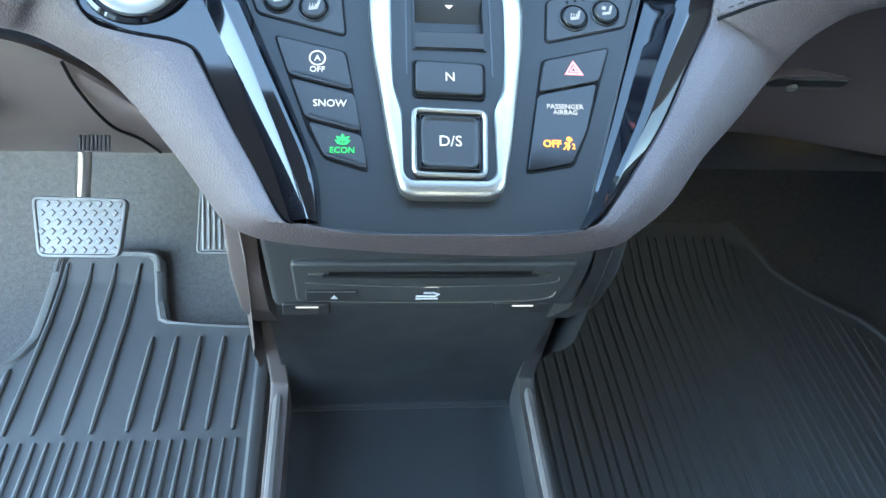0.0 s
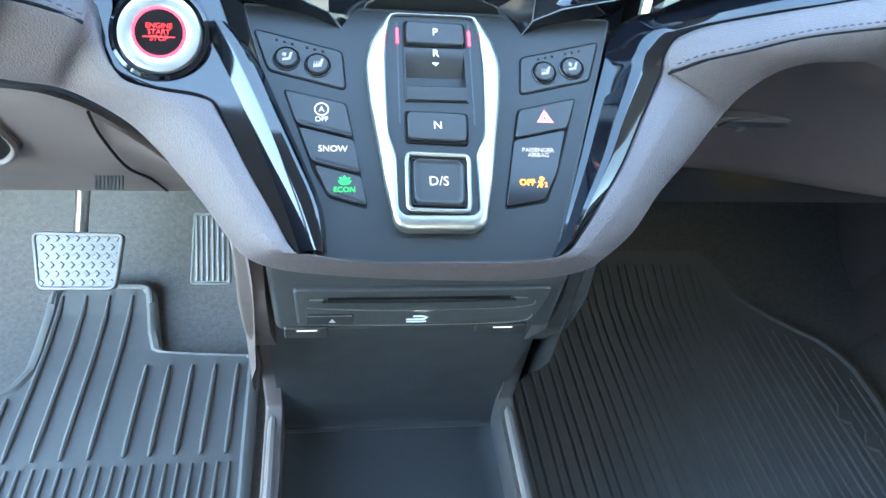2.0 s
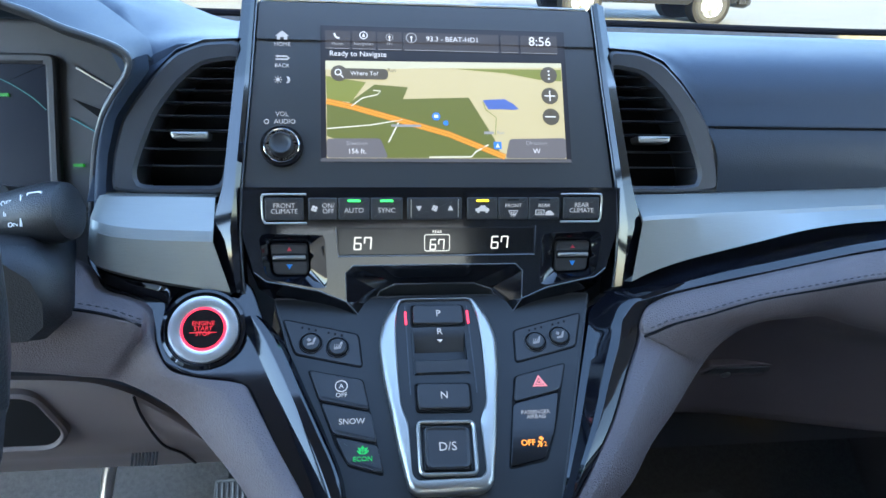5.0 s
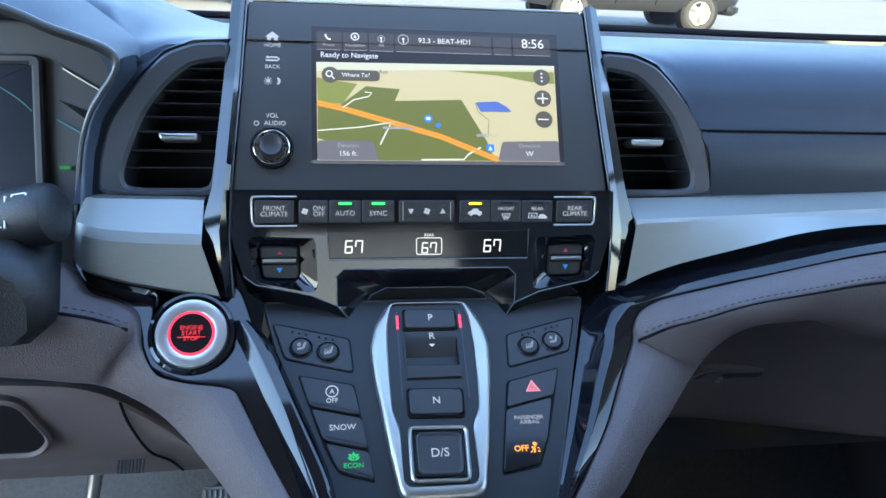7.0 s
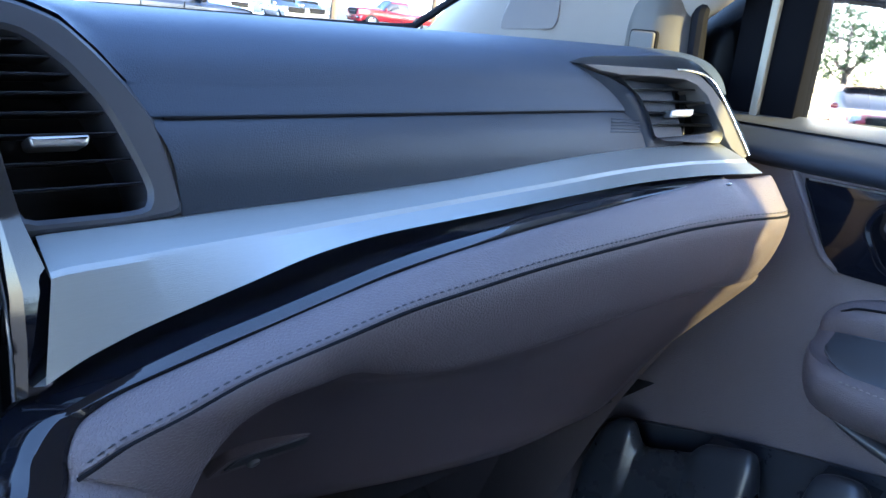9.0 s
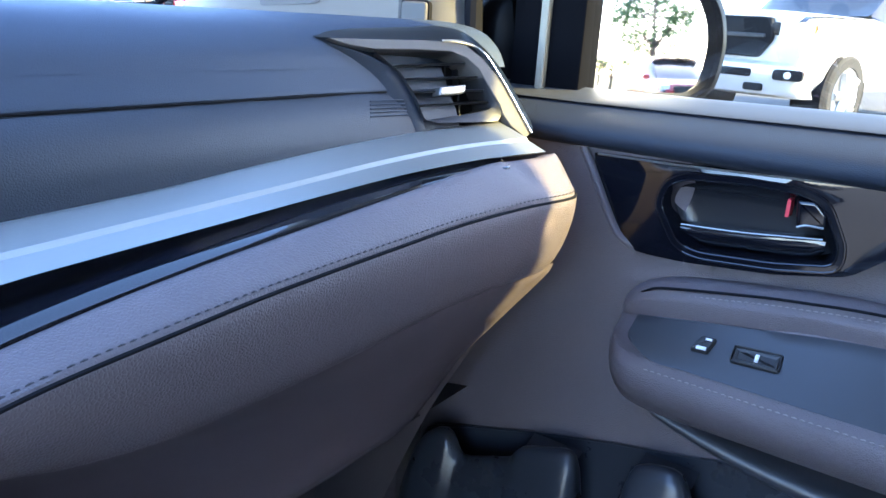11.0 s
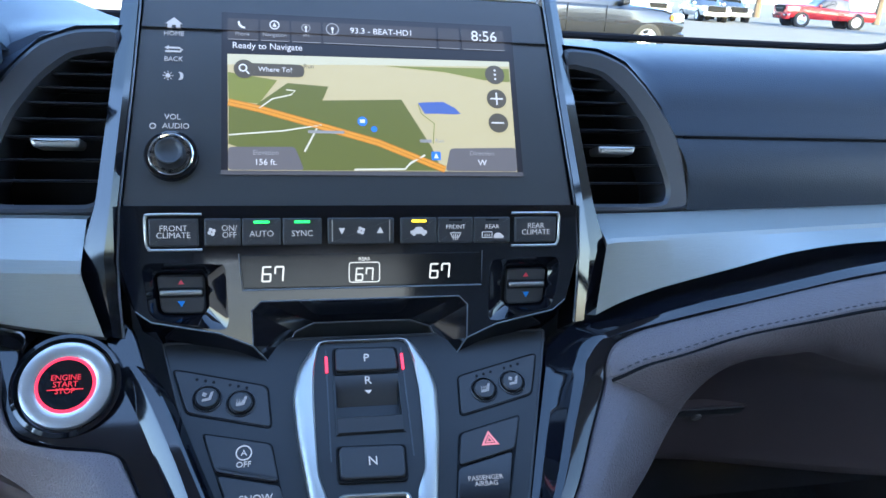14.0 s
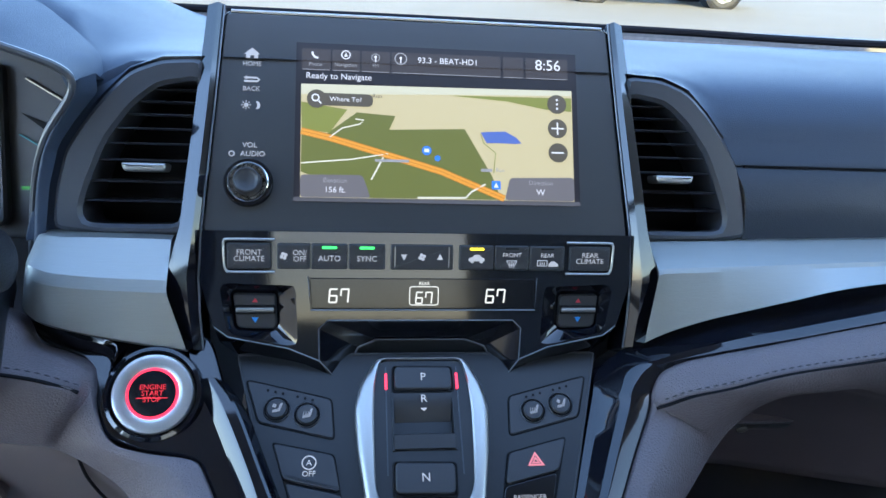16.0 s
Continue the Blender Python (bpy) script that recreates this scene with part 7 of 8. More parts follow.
for y in DY:
    d = 0.01 * max(0, (y - 0.45) / 0.17)
    k = 0.024 if -0.1 < y < 0.28 else 0.0
    rows.append([(0.832 + d, y, 0.872), (0.824 + d, y, 0.862), (0.822 + d + k, y, 0.84), (0.824 + d + k, y, 0.79), (0.828 + d, y, 0.74), (0.832 + d, y, 0.68), (0.836 + d, y, 0.60), (0.838 + d, y, 0.52), (0.840 + d, y, 0.40), (0.845 + d, y, 0.22)])
part("trim_panel", fine_loft(rows, 3, 3), TAUPE, door, "taupe grained trim panel")
rows = [[(0.93, y, 0.16), (0.93, y, 0.60), (0.925, y, 0.895)] for y in (0.66, 0.3, -0.3, -0.62)]
part("outer_skin", fine_loft(rows, 2, 2), GLOSS, door, "black outer skin")
# rounded leading edge of the trim, catching the sun
part("trim_edge", tube(smooth_line([(0.818, 0.378, 0.862), (0.815, 0.366, 0.845), (0.815, 0.348, 0.812), (0.818, 0.334, 0.788), (0.822, 0.315, 0.775)], 5), 0.0038, 10), TAUPE, door, "rounded taupe edge")
DM = Matrix(((0, 0, -1, 0.8205), (-1, 0, 0, 0), (0, 1, 0, 0), (0, 0, 0, 1)))
blk = rounded([(-0.371, 0.857), (-0.283, 0.859), (-0.193, 0.863), (-0.13, 0.866), (-0.05, 0.868), (0.10, 0.872), (0.14, 0.855), (0.06, 0.838), (-0.08, 0.836), (-0.112, 0.822), (-0.146, 0.793), (-0.20, 0.782), (-0.271, 0.775), (-0.318, 0.774), (-0.331, 0.785), (-0.350, 0.819)], 0.008, 4)
cup_o = rounded([(-0.301, 0.822), (-0.295, 0.842), (-0.278, 0.849), (-0.235, 0.852), (-0.191, 0.852), (-0.172, 0.846), (-0.155, 0.814), (-0.156, 0.798), (-0.201, 0.790), (-0.262, 0.785), (-0.281, 0.790)], 0.008, 3)
cc_ = (-0.226, 0.819)
so_, si_ = star(blk, cc_, 96), star(cup_o, cc_, 96)
ring = lambda f, w: [(a[0] + (b[0] - a[0]) * f, a[1] + (b[1] - a[1]) * f, w) for a, b in zip(so_, si_)]
inw = lambda d, w: [(x, y, w) for x, y in star(inset(cup_o, d), cc_, 96)]
gp = part("handle_panel", rings_bm([ring(0, -0.030), ring(0, 0.0010), ring(0.03, 0.0026), ring(0.5, 0.0034), inw(-0.0052, 0.0033), inw(-0.0044, 0.0040), inw(-0.0036, 0.0040), inw(-0.0028, 0.0032), inw(0.0006, 0.0030), inw(0.0014, 0.0036), inw(0.0022, 0.0030), inw(0.0050, -0.0040), inw(0.0070, -0.0180)], False, False), GLOSS, door, "piano-black handle panel round a recessed cup", m=DM, smooth=30)
part("cup_floor", rings_bm([inw(0.0065, -0.0150), inw(0.0110, -0.0190), inw(0.0200, -0.0200)], False, True), material("cup_grey_plastic", (0.010, 0.011, 0.014), 0.25, spec=0.4, vary=0.08), gp, "dark grey cup floor", m=DM, smooth=50)
lev = [[DM @ Vector((u, v, w)) for v, w in ((zt + 0.0008, -0.010), (zt, 0.0010), (zt - 0.0020, 0.0026), (zt * 0.5 + zb * 0.5, 0.0030), (zb, -0.0030), (zb - 0.001, -0.012))] for u, zt, zb in ((-0.2790, 0.8075, 0.8010), (-0.262, 0.8085, 0.7935), (-0.228, 0.8110, 0.7955), (-0.20, 0.8145, 0.7975), (-0.176, 0.8175, 0.8010), (-0.1665, 0.8180, 0.8080))]
part("handle", fine_loft(lev, 3, 2), GLOSS, gp, "black pull handle", smooth=40)
part("handle_line", tube([DM @ Vector(p) for p in smooth_line([(-0.279, 0.8078, 0.0016), (-0.262, 0.8088, 0.0018), (-0.228, 0.8113, 0.0020), (-0.19, 0.8158, 0.0020), (-0.169, 0.8182, 0.0016)], 4)], 0.0008, 8), SATIN_CHROME, gp, "bright edge")
part("lock_tab", slab(rounded([(-0.193, 0.846), (-0.178, 0.847), (-0.169, 0.838), (-0.168, 0.827), (-0.190, 0.824)], 0.003), -0.016, 0.0030, 0.003), GLOSS, gp, "black lock tab", m=DM)
part("lock_mark", slab(rect(-0.2000, -0.1972, 0.8300, 0.8440), -0.016, -0.002), RED_PRINT, gp, "red unlocked mark", m=DM)
part("lock_line", tube([DM @ Vector(p) for p in smooth_line([(-0.189, 0.8245, 0.0024), (-0.182, 0.8272, 0.0032), (-0.170, 0.8272, 0.0028)], 4)], 0.0009, 6), SATIN_CHROME, gp, "bright edge")
part("panel_line", tube([DM @ Vector((-y, lerp([(-0.1, 0.8715), (0.13, 0.8650), (0.193, 0.8620), (0.283, 0.8580), (0.37, 0.8560)], y), 0.0030)) for y in np.linspace(0.362, -0.09, 14)], 0.0011, 6), SATIN_CHROME, gp, "bright upper line")
# armrest: padded roll, sloping switch plate, padded rest
ARM_IN = [(-0.4, 0.757), (-0.1, 0.755), (0.143, 0.744), (0.191, 0.736), (0.241, 0.729), (0.298, 0.720), (0.33, 0.716)]
ARM_TOP = [(-0.4, 0.787), (-0.1, 0.785), (0.153, 0.774), (0.224, 0.766), (0.287, 0.757), (0.309, 0.752), (0.33, 0.748)]
rows = []
for y, k in ((0.3225, 0.0), (0.3205, 0.32), (0.314, 0.60), (0.302, 0.84), (0.284, 0.96), (0.25, 1.0), (0.20, 1.0), (0.15, 1.0), (0.05, 1.0), (-0.1, 1.0), (-0.4, 1.0)):
    mid, zi, zt, zo = 0.706, lerp(ARM_IN, y), lerp(ARM_TOP, y), 0.699
    f = lambda x, z: (0.829 + (x - 0.829) * k, y, mid + (z - mid) * (0.30 + 0.70 * k))
    rows.append([f(0.832, zt), f(0.822, zt), f(0.812, zt - 0.004), f(0.806, zt - 0.012), f(0.8045, (zt + zi) / 2), f(0.807, zi + 0.005), f(0.806, zi), f(0.789, zi + (zo - zi) * 0.42 - 0.002), f(0.772, zo + 0.0025), f(0.764, zo + 0.0020), f(0.757, zo - 0.004), f(0.754, zo - 0.010), f(0.755, zo - 0.022), f(0.762, 0.664), f(0.778, 0.648), f(0.802, 0.637), f(0.830, 0.629)])
arm = part("armrest", fine_loft(rows, 3, 2), TAUPE, door, "padded taupe leather armrest")
roll = smooth_line([(0.8235, 0.3155, 0.716), (0.8165, 0.3085, 0.7340), (0.8110, 0.2960, 0.7450), (0.8085, 0.2800, 0.7515), (0.8070, 0.2170, 0.7625), (0.8065, 0.1730, 0.7685), (0.8062, 0.10, 0.7745), (0.806, -0.1, 0.7800), (0.806, -0.38, 0.7820)], 6)
part("piping", tube(roll, 0.0013, 6), SEAM, arm, "dark seam")
stitches("stitching", [p + Vector((-0.0006, -0.003, -0.0052)) for p in roll], 0.0006, 0.0052, material("taupe_roll_thread", (0.20, 0.17, 0.165), 0.7), arm, "taupe thread stitching")
pl_rows = []
for y in (0.300, 0.294, 0.270, 0.24, 0.18, 0.12, 0.0, -0.3):
    zi, zo = lerp(ARM_IN, y), 0.699
    e = 0.020 if y > 0.299 else (0.012 if y > 0.29 else 0.0)
    g = e / 0.041
    pl_rows.append([(0.8068, y, zi + 0.0006), (0.8055, y, zi + 0.0022), (0.788, y, zi + (zo - zi) * 0.45 + 0.0022), (0.7665 + e, y, zo + 0.0042 + (zi - zo) * g), (0.7650 + e, y, zo + 0.0024 + (zi - zo) * g)])
plate = part("switch_plate", fine_loft(pl_rows, 3, 2), DASH_FRAME, door, "black switch plate")
PM = basis((0.7865, 0.24, 0.7180), (0, -1, 0.06), (0.8, 0, 0.56))
part("lock_switch", slab(rounded([(-0.004, -0.007), (0.010, -0.007), (0.014, 0.008), (0.002, 0.008)], 0.002), -0.002, 0.004, 0.0015), BUTTON, plate, "black lock switch", m=PM)
part("lock_sign", slab(rect(0.001, 0.009, -0.0065, -0.0035), 0.003, 0.0045), WHITE, plate, m=PM, smooth=0)
part("lock_sign", slab(rect(0.006, 0.011, 0.0035, 0.0055), 0.003, 0.0045), WHITE, plate, m=PM, smooth=0)
wo = rect(0.028, 0.066, -0.009, 0.008, 0.003)
part("window_well", frame_slab(wo, inset(wo, 0.0016), -0.002, 0.0022, 0.0006), SATIN, plate, "satin rim", m=PM)
part("window_switch", slab(inset(wo, 0.002), -0.003, 0.0012, 0.001, dish=0.0012), BUTTON, plate, "black window switch", m=PM)
part("window_sign", slab(rect(0.046, 0.049, -0.004, 0.003), -0.001, 0.0012), WHITE, plate, m=PM, smooth=0)
ln = [(0.7568, y, 0.6955) for y in np.linspace(0.272, -0.3, 40)]
stitches("stitching", [(x - 0.0005, y, z) for x, y, z in ln], 0.0007, 0.0058, material("taupe_thread", (0.22, 0.19, 0.18), 0.7), arm, "taupe thread stitching")
# black grip channel under the armrest, and the pale strip along the glass
rows = []
for y, z, h in ((0.288, 0.645, 0.004), (0.281, 0.641, 0.010), (0.25, 0.632, 0.014), (0.20, 0.622, 0.017), (0.15, 0.616, 0.019), (0.08, 0.613, 0.020), (-0.2, 0.612, 0.020)):
    rows.append([(0.838, y, z + 0.004), (0.812, y, z + 0.001), (0.805, y, z - h * 0.35), (0.808, y, z - h * 0.8), (0.820, y, z - h), (0.840, y, z - h - 0.002)])
part("grip", fine_loft(rows, 3, 3), DASH_FRAME, door, "black grip channel")
rows = []
for y in (0.60, 0.405, 0.2, 0.0, -0.3, -0.56):
    r = 0.010 * max(0, (0.40 - y) / 0.6)
    rows.append([(0.838, y, 0.8975 + r), (0.843, y, 0.9000 + r), (0.856, y, 0.9040 + r), (0.876, y, 0.9080 + r), (0.890, y, 0.9050 + r), (0.905, y, 0.895)])
part("sill_strip", fine_loft(rows, 2, 3), material("grey_sill_vinyl", (0.040, 0.043, 0.047), 0.5, bump=0.2, scale=600, vary=0.06), door, "grey vinyl strip along the glass")
# lower map pocket
pk = thing("door_pocket", "black plastic door pocket with a bottle recess", "door pocket", at=(0.80, 0.2, 0.3))
rows = []
for y, z in ((0.560, 0.450), (0.545, 0.490), (0.527, 0.503), (0.47, 0.523), (0.427, 0.536), (0.38, 0.549), (0.329, 0.563), (0.245, 0.582), (0.15, 0.602), (-0.1, 0.625), (-0.4, 0.63)):
    rows.append([(0.846, y, z + 0.004), (0.836, y, z + 0.003), (0.834, y, z), (0.835, y, z - 0.05), (0.832, y, z - 0.14), (0.800, y, z - 0.15), (0.775, y, z - 0.15)])
POCKET = material("pocket_black_plastic", (0.024, 0.027, 0.034), 0.30, spec=0.5, bump=0.08, scale=900, vary=0.12, vscale=20, rvary=0.05)
part("trough", fine_loft(rows, 3, 2), POCKET, pk, "black trough", smooth=50)
for run in ([(0.535, 0.470), (0.520, 0.512), (0.500, 0.534), (0.482, 0.537), (0.472, 0.523), (0.462, 0.515), (0.430, 0.527), (0.408, 0.536), (0.399, 0.548), (0.390, 0.556), (0.365, 0.565), (0.344, 0.571), (0.334, 0.562), (0.328, 0.530)],
            [(0.286, 0.540), (0.280, 0.576), (0.270, 0.587), (0.255, 0.592), (0.240, 0.593), (0.230, 0.585), (0.218, 0.560), (0.195, 0.545), (0.12, 0.556), (-0.05, 0.570), (-0.4, 0.575)]):
    top = smooth_line([(0.790, y, z) for y, z in run], 4)
    part("wall", loft([[(p.x + 0.012, p.y, p.z - 0.050), (p.x + 0.010, p.y, p.z - 0.008), (p.x + 0.006, p.y, p.z - 0.001), (p.x, p.y, p.z), (p.x - 0.006, p.y, p.z - 0.003), (p.x - 0.010, p.y, p.z - 0.012), (p.x - 0.026, p.y, p.z - 0.075), (p.x - 0.034, p.y, 0.25)] for p in top]), POCKET, pk, "black pocket wall with a rounded rim", smooth=60)
part("web", loft([[(x, y, z) for x, z in ((0.835, 0.548), (0.800, 0.534), (0.796, 0.470))] for y in (0.402, 0.396, 0.352, 0.346)]), POCKET, pk, "moulded step")
part("web", loft([[(x, y, z) for x, z in ((0.835, 0.575), (0.800, 0.562), (0.796, 0.480))] for y in (0.282, 0.276, 0.236, 0.230)]), POCKET, pk, "moulded step")
part("rim_line", tube(smooth_line([(0.8345, 0.545, 0.492), (0.8345, 0.527, 0.506), (0.8345, 0.427, 0.5395), (0.8345, 0.329, 0.5665), (0.8345, 0.245, 0.5850), (0.8345, 0.15, 0.6050), (0.8345, -0.1, 0.63)], 5), 0.0016, 6), POCKET, pk, "raised upper rim")

# window frame: dividing post, glass and the post behind
# Unseen post; its outline is fitted to cut the sun stripe on the dash.
POST = [(-0.76, 0.90), (-0.14, 0.90), (-0.26, 1.08), (-0.37, 1.19), (-0.505, 1.29), (-0.64, 1.45), (-0.76, 1.45)]
tagged(part("wall_side_post_near", slab(POST, 0.0, 0.020, 0.004), HEADLINER, m=Matrix(((0, 0, 1, 0.875), (1, 0, 0, 0), (0, 1, 0, 0), (0, 0, 0, 1)))), "grey unseen side post, raked to bound the sun", "post", kind="structure")
wall_box("wall_side_rail_far", -0.90, -0.79, -2.7, 0.20, 1.42, 1.53, HEADLINER, "grey trim of the far roof rail")
wall_box("wall_side_rail", 0.79, 0.90, -2.7, 0.20, 1.42, 1.53, HEADLINER, "grey trim of the near roof rail")
post = thing("window_post", "black window post with a cream inner strip", "window post", kind="structure", at=(0.86, 0.455, 0.9))
part("post", box(0.862, 0.90, 0.410, 0.488, 0.88, 1.20, 0.004), material("black_weatherstrip", (0.004, 0.004, 0.005), 0.8, spec=0.03, vary=0.1), post, "black post")
part("strip", box(0.855, 0.866, 0.4460, 0.4550, 0.895, 1.20, 0.003), material("cream_strip_plastic", (0.30, 0.265, 0.195), 0.55, bump=0.2, scale=500, vary=0.08, vscale=12), post, "cream strip")
side_glass("window_2", [(0.885, 0.42, 0.89), (0.885, -0.42, 0.89), (0.85, -0.42, 1.38), (0.85, 0.20, 1.38), (0.865, 0.42, 1.22)], SIDE_GLASS, "clear side window glass")
side_glass("window_3", [(0.885, 0.475, 0.89), (0.885, 0.62, 0.89), (0.865, 0.475, 1.16)], SIDE_GLASS, "small clear quarter window glass")

# pillar trim beside the windscreen
rows = []
for t in np.linspace(0, 1, 6):
    y, z, x = 0.74 - 0.62 * t, 0.930 + 0.48 * t, 0.78 - 0.03 * t
    rows.append([(x - 0.04, y + 0.16, z - 0.01), (x - 0.045, y + 0.10, z), (x - 0.02, y + 0.02, z + 0.005), (x + 0.02, y - 0.06, z), (x + 0.045, y - 0.11, z - 0.005), (x + 0.07, y - 0.125, z - 0.01), (x + 0.10, y - 0.10, z)])
tagged(part("pillar_trim", fine_loft(rows, 3, 3), BEIGE), "cream grained windscreen pillar trim", "pillar trim", kind="structure")
PT = basis((0.757, 0.700, 0.985), (0.065, -0.16, 0), (-0.03, -0.62, 0.48))
tag = rounded([(-0.036, -0.023), (-0.030, -0.004), (-0.016, 0.022), (0.004, 0.048), (0.046, 0.052), (0.044, 0.021), (0.040, -0.003), (0.033, -0.016)], 0.006, 3)
tagged(part("pillar_tag", slab(tag, -0.012, 0.0022, 0.0015), material("grey_tag_plastic", (0.27, 0.255, 0.25), 0.6, bump=0.2, scale=500, vary=0.08, vscale=14), m=PT), "grey moulded tag on the pillar trim", "tag", kind="structure")
tagged(part("windscreen_seal", tube(smooth_line([(-0.80, 0.86, 0.948), (0.20, 0.86, 0.951), (0.461, 0.82, 0.953), (0.645, 0.80, 0.956), (0.666, 0.78, 0.967), (0.670, 0.75, 0.984), (0.668, 0.71, 1.002), (0.660, 0.66, 1.020), (0.64, 0.58, 1.07)], 5), 0.0045, 8), SEAM), "black seal along the windscreen edge", "seal", kind="structure")
# Base colour lowered to paint shade on a panel the sun reaches.
GREYP = material("shaded_sail_plastic", (0.075, 0.070, 0.066), 0.5, bump=0.2, scale=600, vary=0.06)
sail = thing("sail_panel", "grey-brown plastic corner panel with a square button by the window", "corner panel", at=(0.81, 0.57, 0.93))
rows = [[(0.822, 0.596, 0.935), (0.800, 0.582, 0.93), (0.803, 0.545, 0.925), (0.83, 0.520, 0.92)], [(0.822, 0.594, 1.0), (0.798, 0.580, 1.0), (0.800, 0.545, 1.0), (0.83, 0.525, 1.0)], [(0.80, 0.55, 1.1), (0.79, 0.535, 1.1), (0.795, 0.51, 1.1), (0.83, 0.50, 1.1)]]
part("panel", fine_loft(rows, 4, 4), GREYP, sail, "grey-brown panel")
QM = basis((0.7945, 0.560, 0.966), (0.18, -0.98, 0), (0, 0, 1))
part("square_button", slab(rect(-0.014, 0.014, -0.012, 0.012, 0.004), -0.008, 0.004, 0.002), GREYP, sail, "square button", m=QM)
part("button_gap", slab(rect(-0.0156, 0.0156, -0.0136, 0.0136, 0.005), -0.008, 0.0008), SEAM, sail, m=QM)
part("seal", tube([(0.842, 0.516, 0.90), (0.835, 0.517, 0.95), (0.832, 0.519, 1.0), (0.83, 0.50, 1.1)], 0.009, 10), SEAM, sail, "black window seal")

# ---- door mirror ----
mir = thing("door_mirror", "black door mirror reflecting sky and trees", "door mirror", at=(1.02, 0.46, 0.86))
mo = [(0.017, 0.050), (0.024, 0.033), (0.185, 0.029), (0.212, 0.042), (0.221, 0.085), (0.212, 0.120), (0.185, 0.148), (0.130, 0.165), (0.050, 0.165), (0.017, 0.148)]
mo_out = [(-0.105, 0.040), (-0.085, 0.008), (0.190, 0.008), (0.236, 0.030), (0.247, 0.085), (0.237, 0.130), (0.200, 0.170), (0.130, 0.190), (-0.030, 0.180), (-0.095, 0.120)]
MM = basis((0.945, 0.463, 0.865), (0.906, -0.423, 0), (0, 0.042, 1))
mg = rounded(mo, 0.02, 4)
mg2 = rounded(mo_out, 0.02, 4)
mbl = lambda f, w: [(a[0] + (b[0] - a[0]) * f, a[1] + (b[1] - a[1]) * f, w) for a, b in zip(mg, mg2)]
rows = [[(x, y, w) for x, y in inset(mg, -0.003)] for w in (0.004,)] + [mbl(0.30, 0.008), mbl(0.62, 0.006), mbl(0.90, -0.004), mbl(1.0, -0.022)] + [[(x * k + 0.065 * (1 - k), y * k + 0.09 * (1 - k), w) for x, y in mg2] for k, w in ((1.0, -0.05), (0.92, -0.085), (0.70, -0.12), (0.35, -0.14))]
part("housing", rings_bm(rows, False, True), material("mirror_black_plastic", (0.0035, 0.0038, 0.0050), 0.35, spec=0.06, vary=0.1), mir, "black housing", m=MM, smooth=50)
part("inner_rim", rings_bm([[(x, y, w) for x, y in inset(mg, d)] for w, d in ((0.004, -0.003), (-0.006, 0.001))], False, False), VENT_DARK, mir, "black rim", m=MM)
part("mirror_glass", slab(mg, -0.008, -0.004), MIRROR, mir, "mirror glass", m=MM, smooth=0)
part("arm", tube([(0.90, 0.54, 0.885), (0.96, 0.52, 0.882), (1.0, 0.50, 0.89)], 0.022, 12), GLOSS, mir, "black arm")

# ---- cars outside ----
PAINTS = {k: material("car_paint_" + k, c, 0.22, metal=0.2, coat=0.8, vary=0.04, vscale=3) for k, c in dict(black=(0.012, 0.013, 0.016), red=(0.30, 0.015, 0.02), white=(0.46, 0.46, 0.46), silver=(0.45, 0.46, 0.47), navy=(0.02, 0.03, 0.05)).items()}
TYRE = material("tyre_rubber", (0.015, 0.015, 0.016), 0.85, bump=0.2, scale=80)
RIM = material("alloy_rim", (0.55, 0.56, 0.57), 0.3, metal=0.8)
HEADL = material("headlamp_glass", (0.60, 0.62, 0.64), 0.1, coat=1.0)
ORANGE = material("orange_lamp", (0.80, 0.22, 0.02), 0.3)


